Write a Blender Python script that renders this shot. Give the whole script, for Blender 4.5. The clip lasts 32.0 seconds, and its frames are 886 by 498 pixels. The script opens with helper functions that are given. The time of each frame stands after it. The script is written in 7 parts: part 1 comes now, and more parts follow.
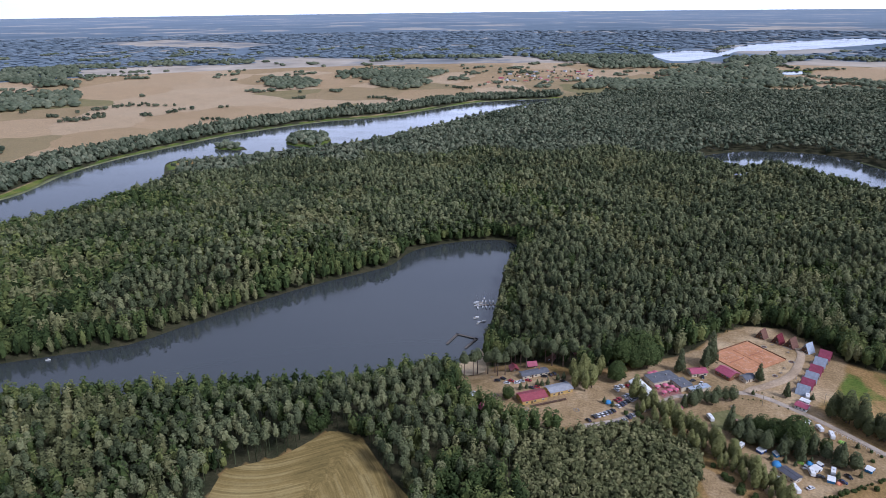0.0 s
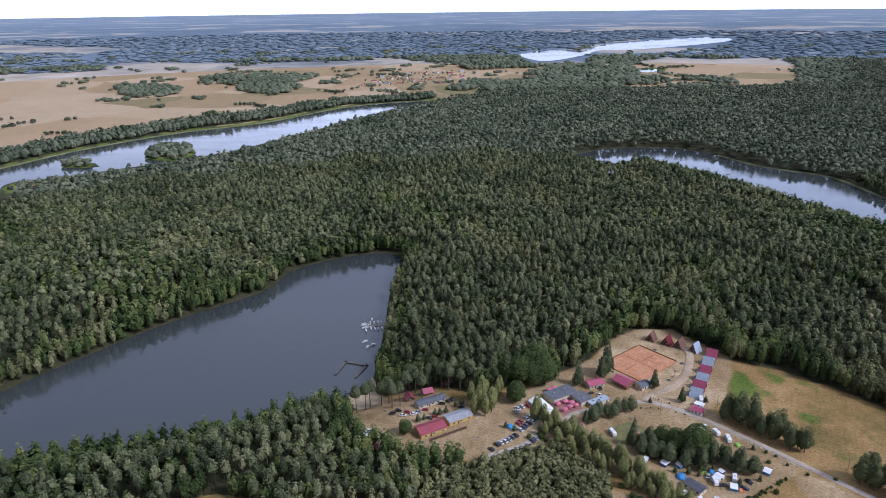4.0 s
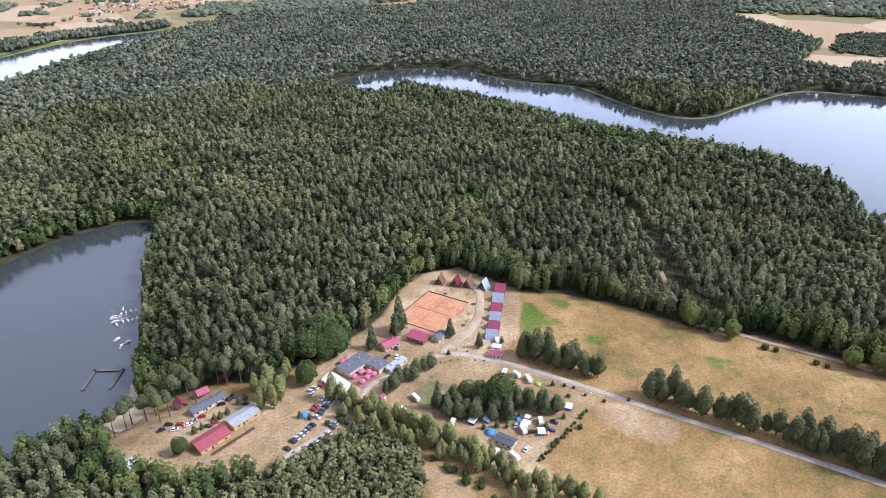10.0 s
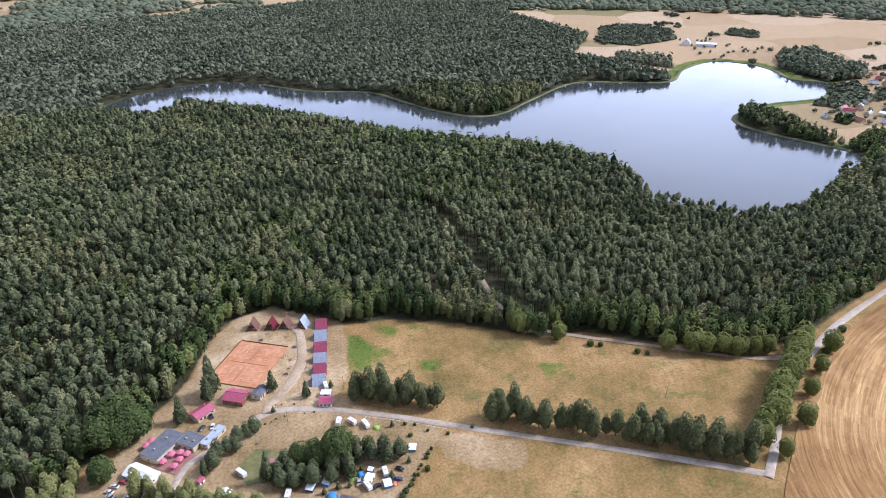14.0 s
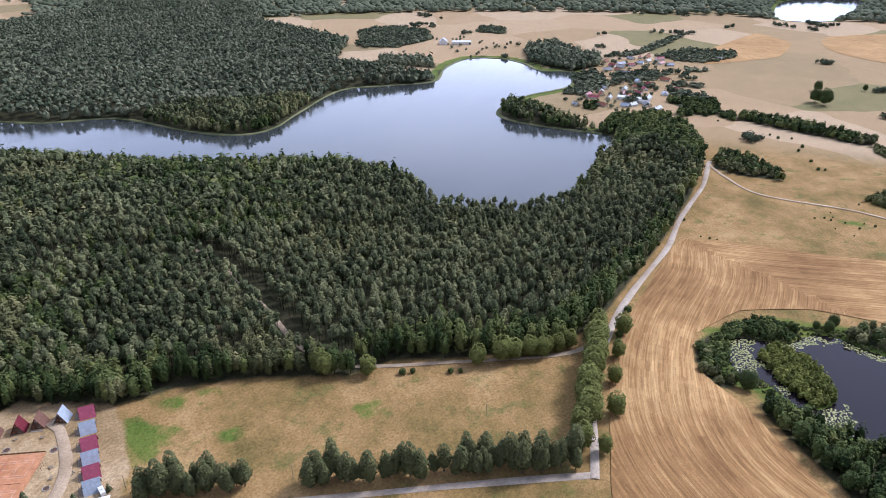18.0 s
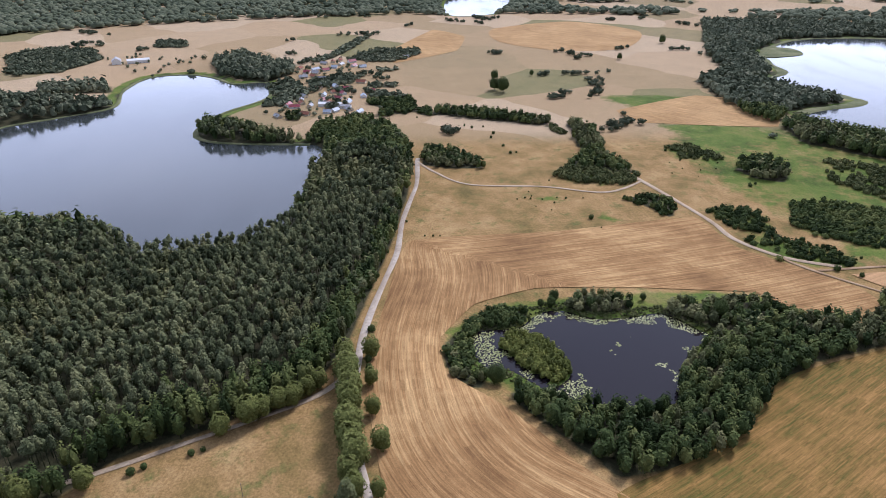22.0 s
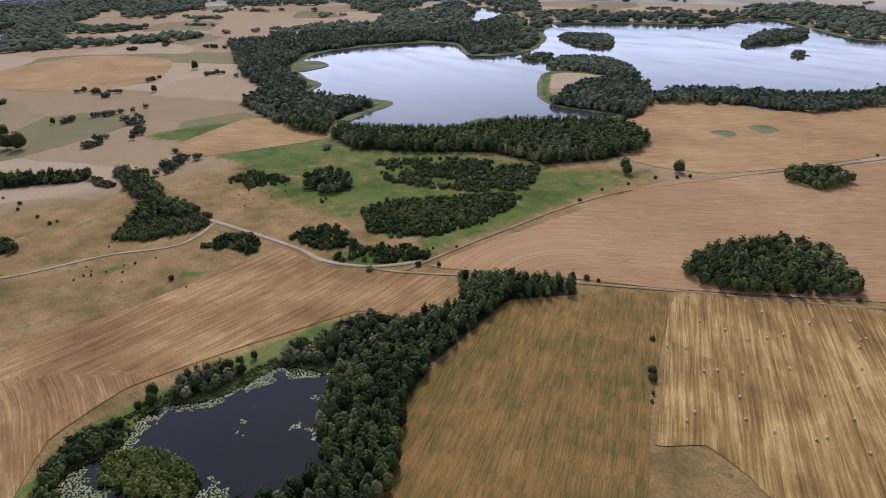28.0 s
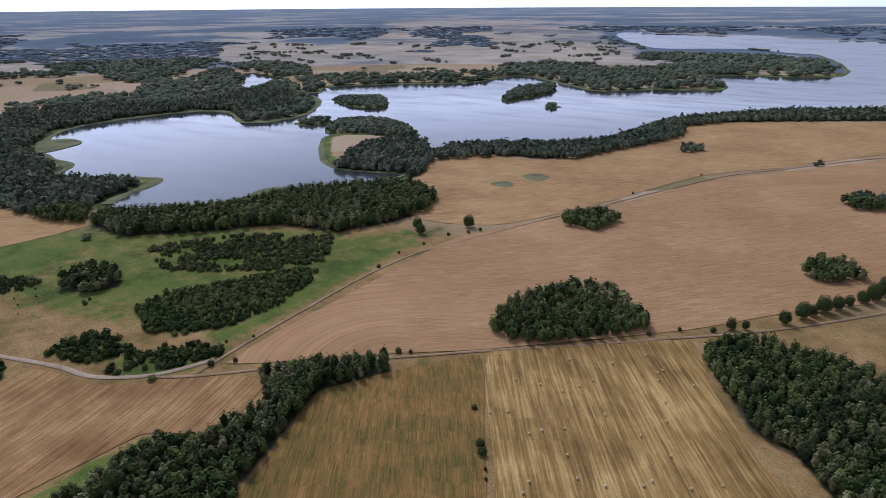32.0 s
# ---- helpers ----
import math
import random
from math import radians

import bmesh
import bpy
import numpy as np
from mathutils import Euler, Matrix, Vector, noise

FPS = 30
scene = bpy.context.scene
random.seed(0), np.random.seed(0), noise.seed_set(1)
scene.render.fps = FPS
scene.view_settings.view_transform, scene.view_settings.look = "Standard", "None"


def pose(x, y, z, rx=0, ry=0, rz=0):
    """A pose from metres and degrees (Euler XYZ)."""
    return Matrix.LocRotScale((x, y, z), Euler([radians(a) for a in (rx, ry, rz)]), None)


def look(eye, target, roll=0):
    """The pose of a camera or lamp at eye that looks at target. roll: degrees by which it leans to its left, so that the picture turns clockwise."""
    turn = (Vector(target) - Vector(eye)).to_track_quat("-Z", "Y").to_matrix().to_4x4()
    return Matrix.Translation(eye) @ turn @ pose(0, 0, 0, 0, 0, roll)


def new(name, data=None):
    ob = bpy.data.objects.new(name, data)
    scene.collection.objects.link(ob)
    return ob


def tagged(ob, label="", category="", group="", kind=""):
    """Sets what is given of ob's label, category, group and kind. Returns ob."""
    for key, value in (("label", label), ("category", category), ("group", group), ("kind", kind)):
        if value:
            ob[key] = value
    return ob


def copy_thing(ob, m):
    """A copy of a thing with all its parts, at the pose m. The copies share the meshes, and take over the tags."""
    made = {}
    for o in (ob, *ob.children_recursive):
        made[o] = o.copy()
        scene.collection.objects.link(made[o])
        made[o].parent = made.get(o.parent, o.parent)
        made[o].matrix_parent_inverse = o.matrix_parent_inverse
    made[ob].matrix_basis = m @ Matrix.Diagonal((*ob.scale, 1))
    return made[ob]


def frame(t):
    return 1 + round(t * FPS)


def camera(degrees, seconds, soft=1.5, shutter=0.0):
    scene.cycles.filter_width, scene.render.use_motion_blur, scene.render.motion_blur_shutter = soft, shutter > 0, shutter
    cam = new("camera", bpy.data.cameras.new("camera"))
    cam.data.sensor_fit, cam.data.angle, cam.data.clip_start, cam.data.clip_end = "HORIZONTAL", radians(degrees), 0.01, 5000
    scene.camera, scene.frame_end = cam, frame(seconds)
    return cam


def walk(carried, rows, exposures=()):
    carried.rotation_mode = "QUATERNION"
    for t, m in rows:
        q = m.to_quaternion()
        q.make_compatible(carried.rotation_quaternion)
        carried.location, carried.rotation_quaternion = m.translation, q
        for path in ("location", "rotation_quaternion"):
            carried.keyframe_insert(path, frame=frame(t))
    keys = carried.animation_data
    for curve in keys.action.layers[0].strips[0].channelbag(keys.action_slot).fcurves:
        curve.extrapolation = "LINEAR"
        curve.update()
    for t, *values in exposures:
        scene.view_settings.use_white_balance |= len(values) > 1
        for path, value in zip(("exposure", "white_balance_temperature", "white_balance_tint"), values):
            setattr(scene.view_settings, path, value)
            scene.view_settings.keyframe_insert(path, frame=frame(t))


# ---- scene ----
cam = camera(66.9, 32.0, soft=0.55)
PATH = [
    (0, (66.1, 88.6, 246.0), (64.74, 182.61, 212.00), -0.55),
    (0.5, (66.1, 92.7, 246.4), (66.26, 186.70, 212.36), -0.54),
    (1, (66.2, 96.8, 246.8), (68.09, 190.82, 212.77), -0.55),
    (1.5, (66.2, 100.9, 247.0), (70.10, 194.87, 213.05), -0.54),
    (2, (66.0, 105.0, 247.3), (72.49, 198.85, 213.35), -0.56),
    (2.5, (65.9, 109.1, 247.6), (74.75, 202.76, 213.61), -0.55),
    (3, (66.0, 113.4, 247.9), (77.44, 206.74, 213.95), -0.50),
    (3.5, (66.4, 117.7, 248.3), (80.13, 210.73, 214.30), -0.54),
    (5.5, (71.1, 134.9, 248.3), (94.17, 226.08, 214.39), -0.49),
    (6, (72.5, 139.2, 248.0), (98.00, 229.85, 214.19), -0.48),
    (6.5, (74.1, 143.6, 247.9), (101.69, 233.57, 214.08), -0.50),
    (7, (75.7, 147.8, 247.9), (105.84, 237.00, 214.11), -0.53),
    (7.5, (77.4, 151.7, 247.9), (110.07, 240.00, 214.14), -0.48),
    (8, (79.2, 155.5, 247.9), (114.68, 242.29, 213.25), -0.51),
    (8.5, (81.1, 159.2, 248.0), (118.17, 242.76, 207.39), -0.58),
    (9, (83.2, 163.1, 248.1), (122.29, 243.65, 203.48), -0.59),
    (9.5, (85.3, 167.0, 248.1), (127.02, 246.16, 203.52), -0.58),
    (10, (87.5, 170.8, 248.1), (132.29, 248.37, 203.54), -0.56),
    (10.5, (89.8, 174.5, 248.1), (137.20, 250.44, 203.51), -0.58),
    (11, (92.3, 178.0, 248.2), (142.51, 252.13, 203.68), -0.54),
    (11.5, (94.8, 181.3, 248.5), (147.61, 253.66, 203.91), -0.57),
    (12, (97.5, 184.7, 248.8), (153.19, 254.77, 204.30), -0.59),
    (12.5, (100.0, 188.0, 249.1), (158.32, 255.97, 204.50), -0.59),
    (13, (102.7, 191.3, 249.2), (163.68, 256.92, 204.67), -0.53),
    (13.5, (105.7, 194.5, 249.2), (169.22, 257.60, 204.68), -0.55),
    (14, (109.0, 197.4, 249.1), (174.94, 258.00, 204.58), -0.55),
    (14.5, (112.3, 200.2, 249.2), (180.62, 258.07, 204.70), -0.59),
    (16.5, (126.1, 210.6, 250.1), (203.18, 256.15, 205.54), -0.58),
    (17, (130.0, 212.3, 250.1), (208.99, 254.55, 205.62), -0.56),
    (17.5, (134.0, 214.1, 250.1), (214.71, 252.76, 205.58), -0.48),
    (18, (137.9, 215.7, 250.1), (220.38, 250.72, 205.65), -0.53),
    (18.5, (141.9, 217.3, 250.2), (226.04, 247.95, 205.78), -0.55),
    (19, (145.8, 218.7, 250.2), (231.55, 244.79, 205.75), -0.53),
    (19.5, (150.0, 219.8, 250.1), (237.05, 241.24, 205.73), -0.54),
    (20, (154.3, 220.6, 250.1), (242.39, 237.34, 205.73), -0.51),
    (20.5, (158.6, 221.0, 250.2), (247.40, 232.90, 205.86), -0.50),
    (21, (162.6, 220.8, 250.5), (252.00, 227.65, 206.16), -0.53),
    (21.5, (166.7, 220.1, 251.1), (256.31, 221.89, 206.76), -0.56),
    (22, (170.5, 219.2, 251.9), (260.10, 215.82, 207.51), -0.55),
    (22.5, (173.8, 218.5, 252.7), (263.03, 209.90, 208.35), -0.55),
    (23, (177.0, 217.7, 253.5), (265.58, 203.99, 209.18), -0.54),
    (23.5, (180.7, 216.7, 254.2), (268.33, 197.78, 209.81), -0.54),
    (24, (184.9, 215.4, 254.4), (271.24, 191.38, 210.04), -0.55),
    (24.5, (189.1, 214.1, 254.3), (273.94, 185.07, 210.07), -0.60),
    (25, (193.2, 212.8, 254.2), (276.20, 178.91, 209.96), -0.60),
    (25.5, (197.3, 211.3, 254.0), (278.17, 172.57, 209.82), -0.57),
    (27.5, (213.6, 201.2, 252.3), (285.31, 147.19, 208.21), -0.59),
    (28, (217.5, 198.8, 252.7), (287.31, 141.22, 210.29), -0.59),
    (28.5, (221.1, 196.4, 253.3), (289.71, 135.15, 214.06), -0.55),
    (29, (224.6, 193.9, 253.9), (291.39, 128.76, 217.90), -0.58),
    (29.5, (227.9, 191.0, 254.2), (292.47, 123.10, 219.31), -0.54),
    (30, (231.1, 187.9, 254.2), (292.65, 117.25, 219.24), -0.57),
    (30.5, (234.1, 184.7, 254.0), (292.97, 111.75, 219.07), -0.54),
    (31, (237.2, 181.4, 253.8), (292.92, 106.00, 218.98), -0.54),
    (31.5, (240.3, 178.0, 253.7), (293.06, 100.54, 218.83), -0.53),
    (32, (243.4, 174.5, 253.7), (292.69, 94.81, 218.81), -0.49),
]
walk(cam, [(t, look(eye, target, roll)) for t, eye, target, roll in PATH], [(t, e, k, 20) for t, e, k in ((0.0, -0.29, 5330), (6.0, -0.21, 5330), (8.2, -0.18, 5430), (9.1, 0.60, 5480), (13.0, 0.45, 5480), (19.0, 0.18, 5480), (25.0, -0.21, 5600), (28.0, -0.49, 5600), (30.0, -0.71, 5480), (32.0, -0.76, 5440))])

# ---- world and sun: a bright, thinly overcast day ----
SUN_UP, SUN_ROUND = radians(43), radians(127)
world = bpy.data.worlds.new("overcast_sky")
scene.world = world
world.use_nodes = True
wn, wl = world.node_tree.nodes, world.node_tree.links
wn.clear()
w_out, w_bg, w_sky = wn.new("ShaderNodeOutputWorld"), wn.new("ShaderNodeBackground"), wn.new("ShaderNodeTexSky")
w_sky.sky_type, w_sky.sun_disc, w_sky.sun_elevation, w_sky.sun_rotation = "NISHITA", False, SUN_UP, SUN_ROUND
w_co, w_noise, w_ramp, w_mix = wn.new("ShaderNodeTexCoord"), wn.new("ShaderNodeTexNoise"), wn.new("ShaderNodeValToRGB"), wn.new("ShaderNodeMix")
w_map = wn.new("ShaderNodeMapping")
w_map.inputs["Scale"].default_value = (1.6, 1.6, 5.0)
w_noise.inputs["Scale"].default_value, w_noise.inputs["Detail"].default_value = 1.3, 6
w_ramp.color_ramp.elements[0].position, w_ramp.color_ramp.elements[0].color = 0.30, (6.6, 7.2, 8.5, 1)
w_ramp.color_ramp.elements[1].position, w_ramp.color_ramp.elements[1].color = 0.72, (9.3, 9.6, 10.4, 1)
w_mix.data_type = "RGBA"
w_mix.inputs["Factor"].default_value = 0.86
wl.new(w_co.outputs["Generated"], w_map.inputs["Vector"])
wl.new(w_map.outputs["Vector"], w_noise.inputs["Vector"])
wl.new(w_noise.outputs["Fac"], w_ramp.inputs["Fac"])
w_sep, w_up, w_pale = wn.new("ShaderNodeSeparateXYZ"), wn.new("ShaderNodeValToRGB"), wn.new("ShaderNodeMix")
wl.new(w_co.outputs["Generated"], w_sep.inputs["Vector"])
wl.new(w_sep.outputs["Z"], w_up.inputs["Fac"])
w_up.color_ramp.elements[0].position, w_up.color_ramp.elements[0].color = 0.0, (3.5, 3.5, 3.5, 1)
w_up.color_ramp.elements[1].position, w_up.color_ramp.elements[1].color = 0.75, (0.88, 0.89, 0.93, 1)
w_band = w_up.color_ramp.elements.new(0.22)
w_band.color = (1.9, 1.9, 1.9, 1)
w_low = w_up.color_ramp.elements.new(0.14)
w_low.color = (3.1, 3.1, 3.1, 1)
w_mid = w_up.color_ramp.elements.new(0.36)
w_mid.color = (1.15, 1.15, 1.15, 1)
w_pale.data_type, w_pale.blend_type = "RGBA", "MULTIPLY"
w_pale.inputs["Factor"].default_value = 1.0
wl.new(w_ramp.outputs["Color"], w_pale.inputs["A"])
wl.new(w_up.outputs["Color"], w_pale.inputs["B"])
w_dot, w_side, w_lit = wn.new("ShaderNodeVectorMath"), wn.new("ShaderNodeMath"), wn.new("ShaderNodeMix")
w_dot.operation, w_side.operation = "DOT_PRODUCT", "MULTIPLY_ADD"
w_dot.inputs[1].default_value = (math.sin(radians(78)), math.cos(radians(78)), 0)
w_side.inputs[1].default_value, w_side.inputs[2].default_value = 0.56, 0.86
wl.new(w_co.outputs["Generated"], w_dot.inputs[0])
wl.new(w_dot.outputs["Value"], w_side.inputs[0])
w_lit.data_type, w_lit.blend_type = "RGBA", "MULTIPLY"
w_lit.inputs["Factor"].default_value = 1.0
wl.new(w_pale.outputs["Result"], w_lit.inputs["A"])
wl.new(w_side.outputs["Value"], w_lit.inputs["B"])
wl.new(w_sky.outputs["Color"], w_mix.inputs["A"])
wl.new(w_lit.outputs["Result"], w_mix.inputs["B"])
wl.new(w_mix.outputs["Result"], w_bg.inputs["Color"])
w_bg.inputs["Strength"].default_value = 0.085
wl.new(w_bg.outputs["Background"], w_out.inputs["Surface"])
sun = new("sun", bpy.data.lights.new("sun", "SUN"))
sun.data.energy, sun.data.angle, sun.data.color = 3.2, radians(13), (1.0, 0.95, 0.88)
sun.matrix_world = look((0, 0, 900), (-900 * math.cos(SUN_UP) * math.sin(SUN_ROUND), -900 * math.cos(SUN_UP) * math.cos(SUN_ROUND), 900 - 900 * math.sin(SUN_UP)))

# ---- materials ----


def material(name, rough=0.9, spec=0.3):
    m = bpy.data.materials.new(name)
    m.use_nodes = True
    n, l = m.node_tree.nodes, m.node_tree.links
    b = n["Principled BSDF"]
    b.inputs["Roughness"].default_value = rough
    b.inputs["Specular IOR Level"].default_value = spec
    return m, n, l, b


def ramp_node(n, stops):
    r = n.new("ShaderNodeValToRGB")
    e = r.color_ramp.elements
    while len(e) < len(stops):
        e.new(0.5)
    for k, (pos, col) in enumerate(stops):
        e[k].position, e[k].color = pos, (*col, 1)
    return r


def noise_node(n, l, scale, detail=4, rough=0.55, squash=None, source=None):
    """Noise over world metres; scale is features per metre."""
    geo = source or n.new("ShaderNodeNewGeometry")
    out = geo.outputs["Position"] if "Position" in geo.outputs else geo.outputs[0]
    mp = n.new("ShaderNodeMapping")
    mp.inputs["Scale"].default_value = squash[0] if squash else (1, 1, 1)
    mp.inputs["Rotation"].default_value = (0, 0, squash[1]) if squash else (0, 0, 0)
    t = n.new("ShaderNodeTexNoise")
    t.inputs["Scale"].default_value, t.inputs["Detail"].default_value, t.inputs["Roughness"].default_value = scale, detail, rough
    l.new(out, mp.inputs["Vector"])
    l.new(mp.outputs["Vector"], t.inputs["Vector"])
    return t


def mix_node(n, l, fac, a, b, mode="MIX"):
    m = n.new("ShaderNodeMix")
    m.data_type, m.blend_type = "RGBA", mode
    for key, v in (("Factor", fac), ("A", a), ("B", b)):
        if hasattr(v, "links"):
            l.new(v, m.inputs[key])
        elif key == "Factor":
            m.inputs[key].default_value = v
        else:
            m.inputs[key].default_value = (*v, 1)
    return m.outputs["Result"]


def bump_node(n, l, b, height, strength=0.5, distance=0.3):
    bp = n.new("ShaderNodeBump")
    bp.inputs["Strength"].default_value, bp.inputs["Distance"].default_value = strength, distance
    l.new(height, bp.inputs["Height"])
    l.new(bp.outputs["Normal"], b.inputs["Normal"])


def mottled(name, dark, mid, light, big=0.02, small=0.6, rough=0.95, bump=0.4, spec=0.15):
    """Earth, grass and other ground: three tones mixed by coarse and fine noise."""
    m, n, l, b = material(name, rough, spec)
    a, c = noise_node(n, l, big, 5, 0.6), noise_node(n, l, small, 4, 0.65)
    r1 = ramp_node(n, [(0.32, dark), (0.5, mid), (0.68, light)])
    l.new(a.outputs["Fac"], r1.inputs["Fac"])
    r2 = ramp_node(n, [(0.3, (0.78, 0.78, 0.78)), (0.7, (1.18, 1.18, 1.18))])
    l.new(c.outputs["Fac"], r2.inputs["Fac"])
    l.new(mix_node(n, l, 1.0, r1.outputs["Color"], r2.outputs["Color"], "MULTIPLY"), b.inputs["Base Color"])
    bump_node(n, l, b, c.outputs["Fac"], bump)
    return m


def furrowed(name, dark, mid, light, spacing, contrast=0.8, blot_scale=0.018, broken=1.6):
    """A mown or drilled field: rows that follow the way it was worked, kept on the mesh as 'across' and 'along' in metres."""
    m, n, l, b = material(name, 0.95, 0.1)
    join = n.new("ShaderNodeCombineXYZ")
    for key, slot in (("along", "X"), ("across", "Y")):
        at = n.new("ShaderNodeAttribute")
        at.attribute_name = key
        l.new(at.outputs["Fac"], join.inputs[slot])
    rows = []
    for k, (step, run) in enumerate(((spacing, 0.012), (spacing * 0.45, 0.03), (spacing * 3.3, 0.006))):
        s = n.new("ShaderNodeMapping")
        s.inputs["Scale"].default_value = (run * broken, 1 / step, 1)
        s.inputs["Location"].default_value = (k * 7.3, k * 3.1, 0)
        l.new(join.outputs["Vector"], s.inputs["Vector"])
        t = n.new("ShaderNodeTexNoise")
        t.noise_dimensions = "2D"
        t.inputs["Scale"].default_value, t.inputs["Detail"].default_value, t.inputs["Distortion"].default_value = 1.0, 4, 0.25
        l.new(s.outputs["Vector"], t.inputs["Vector"])
        rows.append(t)
    blot, fine = noise_node(n, l, blot_scale, 6, 0.66), noise_node(n, l, 1.1, 4, 0.75)

    def calc(op, a, b_):
        q = n.new("ShaderNodeMath")
        q.operation = op
        for k, v in enumerate((a, b_)):
            if hasattr(v, "links"):
                l.new(v, q.inputs[k])
            else:
                q.inputs[k].default_value = v
        return q.outputs[0]

    value = calc("ADD", calc("MULTIPLY", calc("SUBTRACT", rows[0].outputs["Fac"], 0.5), contrast), calc("MULTIPLY", calc("SUBTRACT", rows[2].outputs["Fac"], 0.5), contrast * 0.8))
    value = calc("ADD", value, calc("MULTIPLY", calc("SUBTRACT", blot.outputs["Fac"], 0.5), 0.75))
    value = calc("ADD", value, 0.5)
    r1 = ramp_node(n, [(0.30, dark), (0.5, mid), (0.70, light)])
    l.new(value, r1.inputs["Fac"])
    r2 = ramp_node(n, [(0.34, (0.68, 0.68, 0.68)), (0.66, (1.28, 1.28, 1.28))])
    l.new(calc("ADD", calc("MULTIPLY", rows[1].outputs["Fac"], 0.5), calc("MULTIPLY", fine.outputs["Fac"], 0.5)), r2.inputs["Fac"])
    l.new(mix_node(n, l, 1.0, r1.outputs["Color"], r2.outputs["Color"], "MULTIPLY"), b.inputs["Base Color"])
    bump_node(n, l, b, rows[0].outputs["Fac"], 0.3)
    return m


def foliage(name, dark, mid, light, glow=0.0):
    """Leaves: tone by tree from the mesh's own tint, broken by noise."""
    m, n, l, b = material(name, 0.85, 0.05)
    at = n.new("ShaderNodeAttribute")
    at.attribute_name = "tint"
    r = ramp_node(n, [(0.08, dark), (0.5, mid), (0.95, light)])
    l.new(at.outputs["Fac"], r.inputs["Fac"])
    z = noise_node(n, l, 1.6, 4, 0.75)
    bump_node(n, l, b, z.outputs["Fac"], 0.5, 0.4)
    r2 = ramp_node(n, [(0.3, (0.70, 0.71, 0.70)), (0.7, (1.30, 1.28, 1.24))])
    l.new(z.outputs["Fac"], r2.inputs["Fac"])
    col = mix_node(n, l, 1.0, r.outputs["Color"], r2.outputs["Color"], "MULTIPLY")
    l.new(col, b.inputs["Base Color"])
    if glow:
        l.new(col, b.inputs["Emission Color"])
        b.inputs["Emission Strength"].default_value = glow
    return m


def plain(name, colour, rough=0.6, metal=0.0, wear=0.12, scale=1.5, spec=0.4):
    m, n, l, b = material(name, rough, spec)
    t = noise_node(n, l, scale, 4, 0.6)
    lo, hi = tuple(c * (1 - wear) for c in colour), tuple(min(1, c * (1 + wear)) for c in colour)
    r = ramp_node(n, [(0.3, lo), (0.7, hi)])
    l.new(t.outputs["Fac"], r.inputs["Fac"])
    l.new(r.outputs["Color"], b.inputs["Base Color"])
    b.inputs["Metallic"].default_value = metal
    bump_node(n, l, b, t.outputs["Fac"], 0.15, 0.05)
    return m


def water(name, colour, rough=0.08, ripple=0.02, scale=0.35, ior=1.5):
    m, n, l, b = material(name, rough, 0.5)
    b.inputs["Base Color"].default_value = (*colour, 1)
    b.inputs["IOR"].default_value = ior
    t = noise_node(n, l, scale, 3, 0.6)
    bump_node(n, l, b, t.outputs["Fac"], ripple, 1.0)
    big = noise_node(n, l, 0.006, 3, 0.5, ((1, 3.2, 1), 0.5))
    r = ramp_node(n, [(0.35, (rough * 0.5,) * 3), (0.65, (rough * 1.9,) * 3)])
    l.new(big.outputs["Fac"], r.inputs["Fac"])
    l.new(r.outputs["Color"], b.inputs["Roughness"])
    return m


